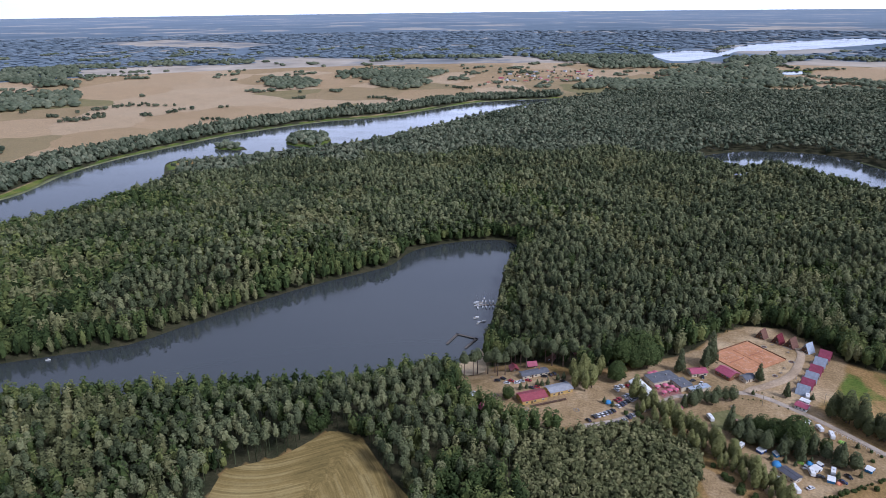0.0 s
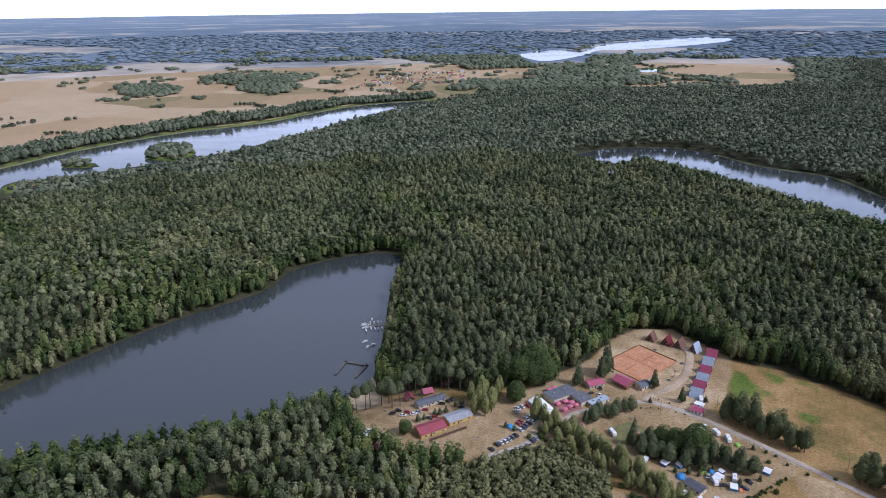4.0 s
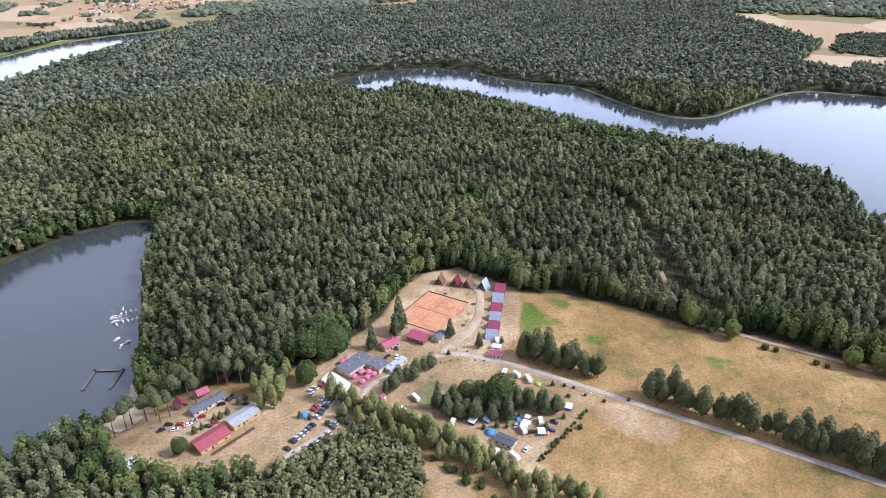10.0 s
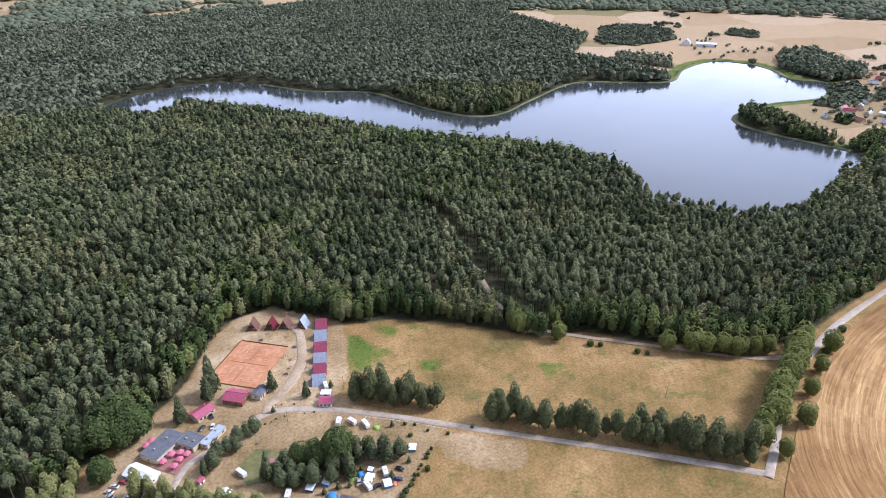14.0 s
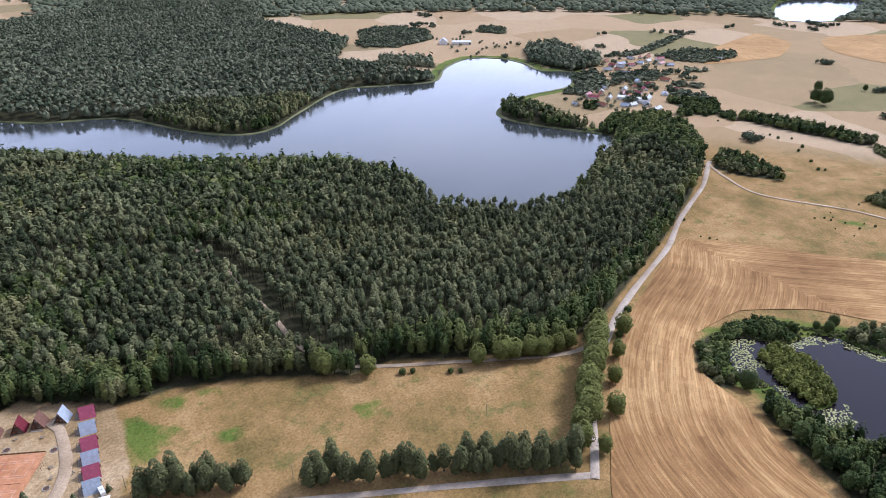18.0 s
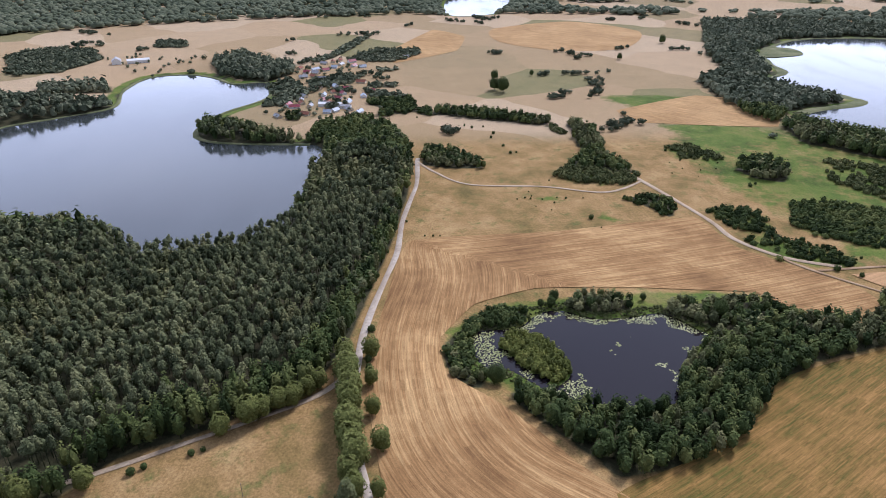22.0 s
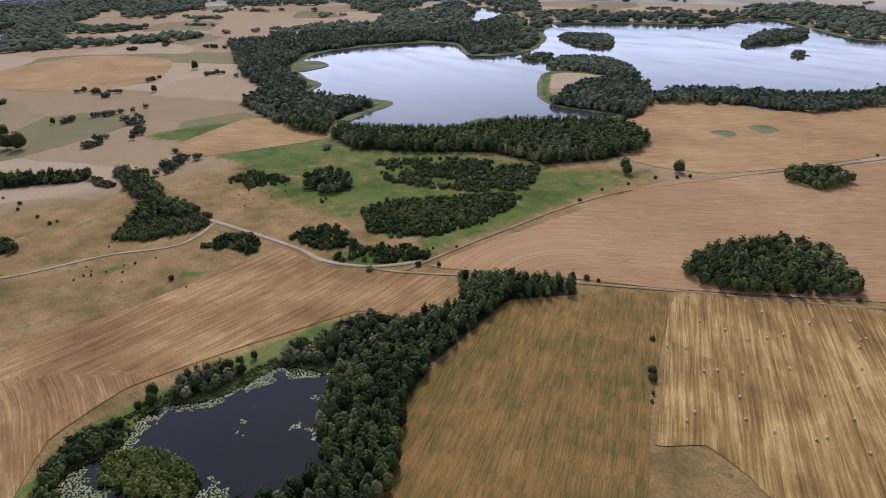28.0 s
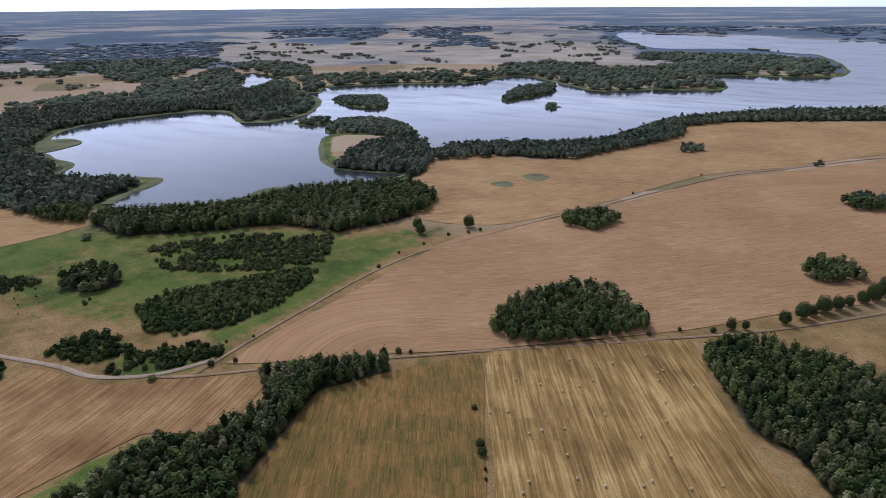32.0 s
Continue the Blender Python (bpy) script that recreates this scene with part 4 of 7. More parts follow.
for k, (key, (mat, outline)) in enumerate(FIELDS.items()):
    soft = key in ("camp_yard", "beach", "pale_field_on_rise", "shore_field")
    tagged(sheet(key, outline, mat, 0.4 + (0.05 if key == "beach" else 0.0), 7.0 if outline[0][0] < 690 and outline[0][1] > -100 else 25.0, None, 0.8 if soft else 0.35, 6.0, GUIDES.get(key, STRAIGHT)), FIELD_WORDS.get(key, "pale harvested field among dry grass"), "field", kind="structure")


for patch in ([(624, -700), (656, -718), (640, -742), (616, -730)], [(648, -648), (676, -654), (664, -678), (644, -668)]):
    tagged(sheet("grass_patch", patch, M_REED, 0.48, 25.0), "small green grass patch left in a straw field", "grass", kind="structure")


def ribbon(name, width, pts, mat, lift, step=5.0):
    line = curve_round(pts, step, False)
    d = np.gradient(line, axis=0)
    d /= np.linalg.norm(d, axis=1)[:, None]
    side = np.stack([-d[:, 1], d[:, 0]], -1)
    verts = []
    wob = np.array([0.3 * math.sin(k * 0.31) + 0.25 * math.sin(k * 0.17 + 1) for k in range(len(line))])
    for o, up in ((-0.5, -0.25), (-0.42, 0.0), (0, 0.06), (0.42, 0.0), (0.5, -0.25)):
        q = line + side * ((width + wob) * o)[:, None]
        verts.append(np.column_stack([q, height(*q.T) + lift + up]))
    v = np.concatenate(verts)
    n = len(line)
    faces = [(r * n + k, r * n + k + 1, (r + 1) * n + k + 1, (r + 1) * n + k) for r in range(4) for k in range(n - 1)]
    return new(name, mesh_from(name, v, np.array(faces)[:, ::-1], mat, (), True))


for k, (key, (width, pts)) in enumerate(ROADS.items()):
    tagged(ribbon("road", width, pts, M_ROAD if key in ("east", "camp") else M_PATH if key in ("south", "shore") else M_TRACK, (0.5 if key not in ("camp",) else 0.28) + 0.015 * k), "pale unpaved gravel road" if key in ("east", "camp") else "narrow earth track", "road", kind="structure")

def reed_rim(key, lo, hi, width):
    """A belt of reeds along part of a lake's edge."""
    line = LAKE_LINES[key]
    n = len(line)
    line = line[int(lo * n):int(hi * n)]
    d = np.gradient(line, axis=0)
    d /= np.linalg.norm(d, axis=1)[:, None] + 1e-9
    side = np.stack([-d[:, 1], d[:, 0]], -1)
    wide = width * np.array([0.75 + 0.6 * noise.noise((p[0] * 0.02, p[1] * 0.02, 4.4)) for p in line])
    v = np.concatenate([np.column_stack([line + side * (wide * o)[:, None], rise(*line.T) + up]) for o, up in ((-1, 0.0), (-0.85, 0.9), (0.85, 0.9), (1, 0.0))])
    k = len(line)
    faces = [(r * k + j, r * k + j + 1, (r + 1) * k + j + 1, (r + 1) * k + j) for r in range(3) for j in range(k - 1)]
    tagged(new("reed_belt", mesh_from("reed_belt", v, faces, M_REED, (), True)), "pale green reed belt along the lake's edge", "reeds", kind="stuff")


for key, lo, hi, width in (("south", 0.0, 0.42, 9.0), ("south", 0.62, 1.0, 6.0), ("east", 0.1, 0.62, 4.0), ("village", 0.05, 0.5, 4.0)):
    reed_rim(key, lo, hi, width)

for spit in ([(1590, -510), (1572, -562), (1512, -555), (1489, -512), (1490, -465)], [(1148, -345), (1165, -406), (1179, -437), (1136, -443), (1127, -415), (1130, -345)], [(937, -440), (953, -469), (948, -495), (926, -509), (905, -480)], [(1410, -867), (1396, -956), (1354, -940), (1357, -888)]):
    tagged(sheet("reed_belt", spit, M_REED, 0.0, 30.0, 0.8, 1.0, 8.0), "pale green reed bed on a spit in the lake", "reeds", kind="stuff")
# ---- woods ----
rng = np.random.default_rng(7)


def crown_profile(shape, u):
    """How wide a crown is, of half a unit at most, from its foot (u = 0) to its tip (u = 1)."""
    if shape == "pine":
        return 0.5 * np.clip((u + 0.16) / 0.40, 0, 1) ** 0.7 * np.clip((1.03 - u) / 0.70, 0, 1) ** 0.62
    if shape == "spruce":
        return 0.5 * (1.02 - u) ** 0.9
    if shape == "tall":
        return 0.5 * np.clip((u + 0.12) / 0.42, 0, 1) ** 0.6 * np.clip((1.02 - u) / 0.62, 0, 1) ** 0.6
    return 0.5 * np.sqrt(np.clip(1 - ((u - 0.38) / 0.64) ** 2, 0.02, 1))


CROWN_FOOT = {"pine": 0.57, "spruce": 0.07, "shrub": 0.02, "tall": 0.10, "round": 0.14}


def swell(p, mid, stretch, boughs):
    """Pushes points of a crown out where its boughs are and in between them; gives the ways that they face, too."""
    d = (p - (0, 0, mid)) * (1, 1, stretch)
    d /= np.linalg.norm(d, axis=1)[:, None] + 1e-9
    near = np.exp((d @ boughs.T - 1) / 0.075).max(1)
    grow_by = (0.80 + 0.27 * near)[:, None]
    return (p - (0, 0, mid)) * grow_by + (0, 0, mid), d


def leaf_cloud(shell, tufts, shape, size, seed, trunk=True, stretch=1.0):
    """One tree of unit height and unit crown width: a dark lumpy core, many small leaf clumps over it, and a thin stem. Returns corners, faces, tone by corner."""
    r = np.random.default_rng(seed)
    rings, sides = shell
    foot = CROWN_FOOT[shape]
    mid = foot + (1 - foot) * 0.42
    boughs = r.normal(0, 1, (int(np.clip(tufts / 9, 7, 26)), 3)) + (0, 0, 0.25)
    boughs /= np.linalg.norm(boughs, axis=1)[:, None]
    core = 0.80 if tufts else 1.0
    v = []
    for i in range(rings):
        u = (i + 0.15) / rings
        a = 2 * np.pi * (np.arange(sides) + 0.5 * (i % 2) + r.normal(0, 0.13, sides)) / sides
        w = core * crown_profile(shape, np.full(sides, u)) * np.clip(1 + r.normal(0, 0.15, sides), 0.7, 1.3)
        h = foot + (1 - foot) * core * np.clip(u + r.normal(0, 0.22 / rings, sides), 0, 0.97)
        v.append(np.stack([w * np.cos(a), w * np.sin(a), h], -1))
    v.append(np.array([[0, 0, foot + (1 - foot) * (core + 0.04)]]))
    verts, f = swell(np.concatenate(v), mid, stretch, boughs)[0], []
    for i in range(rings - 1):
        for k in range(sides):
            a, b = i * sides + k, i * sides + (k + 1) % sides
            c, d = a + sides, b + sides
            f += [(a, b, c), (b, d, c)] if i % 2 == 0 else [(a, d, c), (a, b, d)]
    f += [((rings - 1) * sides + k, (rings - 1) * sides + (k + 1) % sides, rings * sides) for k in range(sides)]
    faces, tone = np.array(f), r.normal(-0.04, 0.06, len(verts))
    if tufts:
        squeeze = np.array([1, 1, 1 / stretch])
        steps = np.linspace(0.02, 0.995, 60)
        odds = crown_profile(shape, steps) + 0.10
        u = np.clip(r.choice(steps, tufts, p=odds / odds.sum()) + r.normal(0, 0.012, tufts), 0, 1)
        a = r.random(tufts) * 2 * np.pi
        w = crown_profile(shape, u) * (0.80 + 0.26 * r.random(tufts))
        c, n = swell(np.stack([w * np.cos(a), w * np.sin(a), foot + (1 - foot) * u], -1), mid, stretch, boughs)
        n = n + r.normal(0, 0.36, n.shape) + (0, 0, 0.18)
        n /= np.linalg.norm(n, axis=1)[:, None]
        t1 = np.cross(n, r.normal(0, 1, n.shape))
        t1 /= np.linalg.norm(t1, axis=1)[:, None]
        t2 = np.cross(n, t1)
        s = size * (0.6 + 0.8 * r.random(tufts))[:, None]
        clump = np.stack([c + (t1 * 1.3 * s) * squeeze, c + ((t2 * 1.15 - t1 * 0.6) * s) * squeeze, c - ((t2 + t1 * 0.75) * s) * squeeze], 1).reshape(-1, 3)
        faces = np.concatenate([faces, len(verts) + np.arange(3 * tufts).reshape(-1, 3)])
        verts = np.concatenate([verts, clump])
        tone = np.concatenate([tone, np.repeat(r.normal(0.02, 0.08, tufts), 3)])
    if trunk:
        k = len(verts)
        ring = np.array([(math.cos(a), math.sin(a)) for a in (0, 2.1, 4.2)])
        low, top = np.column_stack([ring * 0.045, [0, 0, 0]]), np.column_stack([ring * 0.02, [0.75] * 3])
        verts = np.concatenate([verts, low, top])
        faces = np.concatenate([faces, [(k + a, k + (a + 1) % 3, k + 3 + a) for a in range(3)], [(k + (a + 1) % 3, k + 3 + (a + 1) % 3, k + 3 + a) for a in range(3)]])
        tone = np.concatenate([tone, np.full(6, -0.5)])
    return verts, faces, tone


def plant(name, x, y, shape, shell, tufts, tall, wide, mat, label, seed, trunk=True, variants=6, tone=0.5, spread=0.25, category="forest", size=0.13, smooth=False):
    """Many trees as one stand; shell: the rings and sides of a crown, tufts: how many loose leaf clumps it has."""
    if not len(x):
        return None
    r = np.random.default_rng(seed)
    z = height(x, y)
    hgt = tall * (0.78 + 0.34 * r.random(len(x)))
    wid = wide * (0.75 + 0.5 * r.random(len(x)))
    turn = r.random(len(x)) * 6.283
    patch = np.array([noise.noise((a * 0.012, b * 0.012, seed * 0.3)) + 0.8 * noise.noise((a * 0.04, b * 0.04, seed * 0.7)) for a, b in zip(x, y)]) * 0.26
    tint = np.clip(tone + patch + r.normal(0, spread, len(x)), 0, 1)
    pick = r.integers(0, variants, len(x))
    vs, fs, ts, base = [], [], [], 0
    for k in range(variants):
        sel = np.nonzero(pick == k)[0]
        if not len(sel):
            continue
        v, f, t = leaf_cloud(shell, tufts, shape, size, seed * 31 + k, trunk, tall / wide)
        c, s = np.cos(turn[sel])[:, None], np.sin(turn[sel])[:, None]
        out = np.empty((len(sel), len(v), 3), np.float32)
        out[:, :, 0] = (v[:, 0] * c - v[:, 1] * s) * wid[sel][:, None] + x[sel][:, None]
        out[:, :, 1] = (v[:, 0] * s + v[:, 1] * c) * wid[sel][:, None] + y[sel][:, None]
        out[:, :, 2] = v[:, 2] * hgt[sel][:, None] + z[sel][:, None] - 0.2
        vs.append(out.reshape(-1, 3))
        fs.append((f[None] + (base + np.arange(len(sel)) * len(v))[:, None, None]).reshape(-1, 3))
        ts.append(np.clip(t[None] + tint[sel][:, None], 0, 1).ravel())
        base += len(sel) * len(v)
    me = mesh_from(name, np.concatenate(vs), np.concatenate(fs), mat, (("tint", np.concatenate(ts)),), smooth)
    return tagged(new(name, me), label, category, kind="stuff")


def scatter(outline, spacing, seed, keep=None, jitter=0.42):
    q = np.asarray(outline, float)
    r = np.random.default_rng(seed)
    xs, ys = np.arange(q[:, 0].min(), q[:, 0].max(), spacing), np.arange(q[:, 1].min(), q[:, 1].max(), spacing * 0.88)
    x, y = np.meshgrid(xs, ys)
    x = x + (np.arange(len(ys)) % 2)[:, None] * spacing * 0.5
    x, y = x.ravel() + r.uniform(-jitter, jitter, x.size) * spacing, y.ravel() + r.uniform(-jitter, jitter, x.size) * spacing
    ok = inside(x, y, outline)
    if keep is not None:
        ok[ok] = keep(x[ok], y[ok])
    return x[ok], y[ok]


ROAD_LINES = [(w, curve_round(p, 12.0, False)) for w, p in ROADS.values()]


# rides cut through the pines
RIDE_LINE = curve_round([(406, 418), (440, 466), (474, 522), (491, 558), (476, 594), (455, 630), (430, 664)], 12.0, False)


def dry(x, y, gap=2.0, clear=True):
    """Land clear of water, roads, yards and fields."""
    ok = shore(x, y) > gap
    for w, line in ROAD_LINES:
        ok &= away(x, y, line, False) > w / 2 + 2.4
    ok &= away(x, y, RIDE_LINE, False) > 6.0
    if clear:
        for outline in (CAMP, HAYFIELD, POND):
            ok &= ~inside(x, y, outline)
    return ok


def bearing_seen(x, y):
    """The side of the country that the flight looks over, for the far woods."""
    a = np.degrees(np.arctan2(x - MIDDLE[0], y - MIDDLE[1]))
    return (a > -48) | (a < -172)


def reach(x, y):
    return np.hypot(x - 190, y - 200) + 45 * np.sin(x * 0.031 + 1) * np.sin(y * 0.027)


def stand(key, outline, seed, pine_share, spacing=6.6, tall=21.0, gap=3.0, words="wood"):
    """A wood in three grades of detail, pine and broadleaf mixed in groves."""
    for grade, (lo, hi, step, shell, tufts) in enumerate(((0, 340, spacing * 0.97, (4, 6), 120), (340, 560, spacing * 0.97, (4, 6), 56), (560, 1000, spacing * 1.08, (3, 6), 24), (1000, 3600, spacing * 1.6, (3, 5), 6))):
        x, y = scatter(outline, step, seed + grade, lambda a, b: (reach(a, b) >= lo) & (reach(a, b) < hi))
        if not len(x):
            continue
        ok = dry(x, y, gap)
        if key == "near":
            ok &= ~inside(x, y, SHRUBS["thicket"])
        if grade == 3:
            # the far woods stand back from the long lake's low bank
            far = np.hypot(x - MIDDLE[0], y - MIDDLE[1])
            for ahead in (25, 50, 75, 100):
                px, py = MIDDLE[0] + (x - MIDDLE[0]) * (1 + ahead / far), MIDDLE[1] + (y - MIDDLE[1]) * (1 + ahead / far)
                ok &= ~inside(px, py, LAKE_LINES["village"])
        x, y = x[ok], y[ok]
        if not len(x):
            continue
        grove = np.array([noise.noise((a * 0.006, b * 0.006, 3.7)) + 0.45 * noise.noise((a * 0.03, b * 0.03, 9.1)) for a, b in zip(x, y)])
        edge = smoothstep(34, 8, shore(x, y)) * 0.6 + smoothstep(22, 8, away(x, y, outline)) * 0.9
        pine = grove - edge + (pine_share - 0.5) * 1.5 + rng.normal(0, 0.2, len(x)) > 0
        wide = step * (0.88, 0.9, 0.98, 1.1)[grade]
        light = np.array([noise.noise((a * 0.011, b * 0.011, 21.3)) + 0.6 * noise.noise((a * 0.045, b * 0.045, 4.1)) for a, b in zip(x, y)]) + rng.normal(0, 0.12, len(x)) > 0.34
        birch = light & (grade < 3)
        for kind, sel in (("pine", pine & ~birch), ("round", ~pine & ~birch), ("tall", birch)):
            # the outermost grade takes the leaf colours with haze mixed in
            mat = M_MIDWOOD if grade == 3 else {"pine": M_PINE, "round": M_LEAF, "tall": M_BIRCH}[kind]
            name = {"pine": "pine_forest", "round": "broadleaf_forest", "tall": "birch_grove"}[kind]
            what = {"pine": "dense dark green pine canopy", "round": "mixed green broadleaf canopy", "tall": "light yellow-green birch canopy"}[kind]
            plant(name, x[sel], y[sel], kind, shell, tufts, tall * (1.0 if kind == "pine" else 0.9), wide * (1.05 if kind == "pine" else 1.2), mat, f"{what} {words}", seed * 9 + grade * 3 + len(kind), grade < 2, 8, size=(0.085, 0.115, 0.16, 0.2)[grade])


stand("north", WOODS["north"], 11, 0.78, words="between the lakes")
stand("west", WOODS["west"], 23, 0.36, gap=0.6, words="on the far shore of the camp lake")
stand("near", WOODS["near"], 37, 0.52, 6.4, 19.0, 2.0, "below the flight path")
stand("far_bank", WOODS["far_bank"], 41, 0.3, words="along the long lake")
HEIGHTS = {"pond_bank": 8.0, "pond_corner": 8.0, "hill_scrub": 4.5, "hill_copse": 11.0, "hill_row": 14.0, "hedge_slope": 5.0, "hedge_east": 13.0, "grove_corner": 11.0, "pond_east": 10.0, "pond_head": 11.0}
for k, (key, outline) in enumerate(BELTS.items()):
    stand(key, outline, 60 + 3 * k, 0.05, 6.4, 18.0 if "shore" in key else HEIGHTS.get(key, 7.5 if "village" in key else 15.0), 1.0, "in a belt among fields")
for k, line in enumerate(ISLAND_LINES):
    x, y = scatter(line, 11.0, 300 + k, lambda a, b: shore(a, b) > 9)
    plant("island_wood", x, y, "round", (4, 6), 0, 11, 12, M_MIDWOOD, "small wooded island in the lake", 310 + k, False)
for k, (key, outline) in enumerate(SHRUBS.items()):
    close = key in ("thicket", "pond_north", "hill_willows")
    x, y = scatter(outline, 3.6 if close else 5.0, 400 + k, lambda a, b: dry(a, b, 1.0))
    clumps = np.array([noise.noise((a * 0.035, b * 0.035, 8.8)) + 0.5 * noise.noise((a * 0.12, b * 0.12, 3.3)) for a, b in zip(x, y)])
    ok = (rng.random(len(x)) < (0.9 if key in ("swamp", "thicket", "pond_north") else 0.8)) & (close | (clumps > (-0.6 if key == "swamp" else -0.34)))
    plant("shrub_thicket", x[ok], y[ok], "shrub", (3, 6), 30, 6.5 if close else 5.0, 5.0 if close else 6.5, M_BIRCH if key == "thicket" else M_WILLOW if key in ("bog", "pasture", "hill_willows") else M_LEAF, "low dense green shrubs on damp ground", 420 + k, False, 6, 0.5, 0.2, "shrubs")


def far_woods(seed, lo, hi, step, mat, tall, wide, cover):
    r = np.random.default_rng(seed)
    n = int(math.pi * (hi * hi - lo * lo) / (step * step))
    rad, a = np.sqrt(r.uniform(lo * lo, hi * hi, n)), r.uniform(0, 2 * np.pi, n)
    x, y = MIDDLE[0] + rad * np.sin(a), MIDDLE[1] + rad * np.cos(a)
    ok = bearing_seen(x, y)
    x, y = x[ok], y[ok]
    bear = np.arctan2(x - MIDDLE[0], y - MIDDLE[1])
    thick = np.array([noise.noise((p * 0.0016, q * 0.0016, 1.3)) + 0.55 * noise.noise((p * 0.006, q * 0.006, 5.2)) for p, q in zip(x, y)])
    north = np.cos(bear - 0.55)
    wooded = thick + cover + 0.8 * smoothstep(-0.1, 0.8, north) + 0.35 * smoothstep(-0.3, -0.9, north) > 0.0
    for outline in FAR_OPEN:
        wooded &= ~inside(x, y, outline) | (thick > 0.36)
    for outline in FAR_STANDS.values():
        wooded |= inside(x, y, outline)
    ok = wooded & (shore(x, y) > np.where(rad[ok] > 2500, 40, 10))
    for ahead in (70, 140, 210):
        far = np.hypot(x - MIDDLE[0], y - MIDDLE[1])
        ok &= (far < 2300) | (shore(MIDDLE[0] + (x - MIDDLE[0]) * (1 + ahead / far), MIDDLE[1] + (y - MIDDLE[1]) * (1 + ahead / far)) > 0)
    for outline in (*WOODS.values(), *BELTS.values(), *[o for m_, o in FIELDS.values()], *PASTURES, *SHRUBS.values()):
        ok &= ~inside(x, y, outline)
    x, y = x[ok], y[ok]
    plant("far_woods", x, y, "round", (2, 6), 0, tall, wide, mat, "distant woods with the haze painted into their colour", seed, False, 5, 0.5, 0.12, smooth=True)


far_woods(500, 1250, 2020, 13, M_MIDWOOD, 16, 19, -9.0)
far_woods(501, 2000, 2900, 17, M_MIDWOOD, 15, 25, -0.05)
# outermost ring of woods, in the haze-blue colours
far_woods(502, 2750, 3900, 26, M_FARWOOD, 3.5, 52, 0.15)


def hedges(seed, count, lo, hi, mat, tall, wide):
    """Clumps and lines of trees between far fields."""
    r = np.random.default_rng(seed)
    xs, ys = [], []
    for k in range(count):
        rad, a = math.sqrt(r.uniform(lo * lo, hi * hi)), r.uniform(0, 2 * math.pi)
        x, y = MIDDLE[0] + rad * math.sin(a), MIDDLE[1] + rad * math.cos(a)
        n, turn, long = int(r.integers(3, 22)), r.uniform(0, 6.28), r.uniform(0.2, 1.0)
        along = r.normal(0, 1, n) * n * 2.9 * long
        out = r.normal(0, 1, n) * (3 + n * 0.35)
        xs.append(x + along * math.cos(turn) - out * math.sin(turn))
        ys.append(y + along * math.sin(turn) + out * math.cos(turn))
    x, y = np.concatenate(xs), np.concatenate(ys)
    ok = bearing_seen(x, y) & ((x > 950) | (y < -470) | (y > 1400) | (x < -600)) & (shore(x, y) > 6)
    for outline in (*WOODS.values(), *BELTS.values(), *FAR_STANDS.values(), *[o for m_, o in FIELDS.values()]):
        ok &= ~inside(x, y, outline)
    plant("hedgerow_trees", x[ok], y[ok], "round", (3, 6) if lo < 1000 else (3, 5), 24 if lo < 1000 else 0, tall, wide, mat, "scattered trees and hedgerows between far fields", seed, False, 6, 0.5, 0.2, "trees")


hedges(521, 360, 750, 2100, M_HEDGE, 9, 11)
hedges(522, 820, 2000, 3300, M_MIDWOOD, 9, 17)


# ---- things: helpers ----
def part(name, bm, mat, parent, label=""):
    """Links a bmesh as one mesh object under a thing or part."""
    me = bpy.data.meshes.new(name)
    bm.to_mesh(me)
    bm.free()
    me.materials.append(mat)
    ob = new(name, me)
    ob.parent = parent
    if label:
        ob["label"] = label
    return ob


def box(dims, at=(0, 0, 0), bevel=0.0, turn=0.0, bm=None):
    bm = bm or bmesh.new()
    made = bmesh.ops.create_cube(bm, size=1.0)["verts"]
    bmesh.ops.scale(bm, vec=dims, verts=made)
    if bevel:
        edges = list({e for v in made for e in v.link_edges})
        made = [v for v in bmesh.ops.bevel(bm, geom=edges, offset=bevel, segments=2, affect="EDGES")["verts"]]
    if turn:
        bmesh.ops.rotate(bm, verts=made, cent=(0, 0, 0), matrix=Matrix.Rotation(turn, 3, "Z"))
    bmesh.ops.translate(bm, vec=at, verts=made)
    return bm


def prism(profile, depth, bm=None, along="y"):
    """A profile in x, z drawn out along y."""
    bm = bm or bmesh.new()
    a = [bm.verts.new((x, -depth / 2, z)) for x, z in profile]
    b = [bm.verts.new((x, depth / 2, z)) for x, z in profile]
    n = len(profile)
    bm.faces.new(a)
    bm.faces.new(b[::-1])
    for k in range(n):
        bm.faces.new((a[k], b[k], b[(k + 1) % n], a[(k + 1) % n]))
    bmesh.ops.recalc_face_normals(bm, faces=bm.faces[:])
    return bm


def tube(radius, length, at=(0, 0, 0), axis="z", sides=10, top=None, bm=None):
    bm = bm or bmesh.new()
    made = bmesh.ops.create_cone(bm, cap_ends=True, segments=sides, radius1=radius, radius2=radius if top is None else top, depth=length)["verts"]
    if axis == "x":
        bmesh.ops.rotate(bm, verts=made, cent=(0, 0, 0), matrix=Matrix.Rotation(radians(90), 3, "Y"))
    if axis == "y":
        bmesh.ops.rotate(bm, verts=made, cent=(0, 0, 0), matrix=Matrix.Rotation(radians(90), 3, "X"))
    bmesh.ops.translate(bm, vec=at, verts=made)
    return bm


def root(name, x, y, turn, label, category, group="", sink=0.0):
    ob = tagged(new(name), label, category, group)
    ob.matrix_world = pose(x, y, ground_z(x, y) + 0.1 - sink, 0, 0, turn)
    return ob


def painted(name, colour, **more):
    return plain(name, colour, **more)


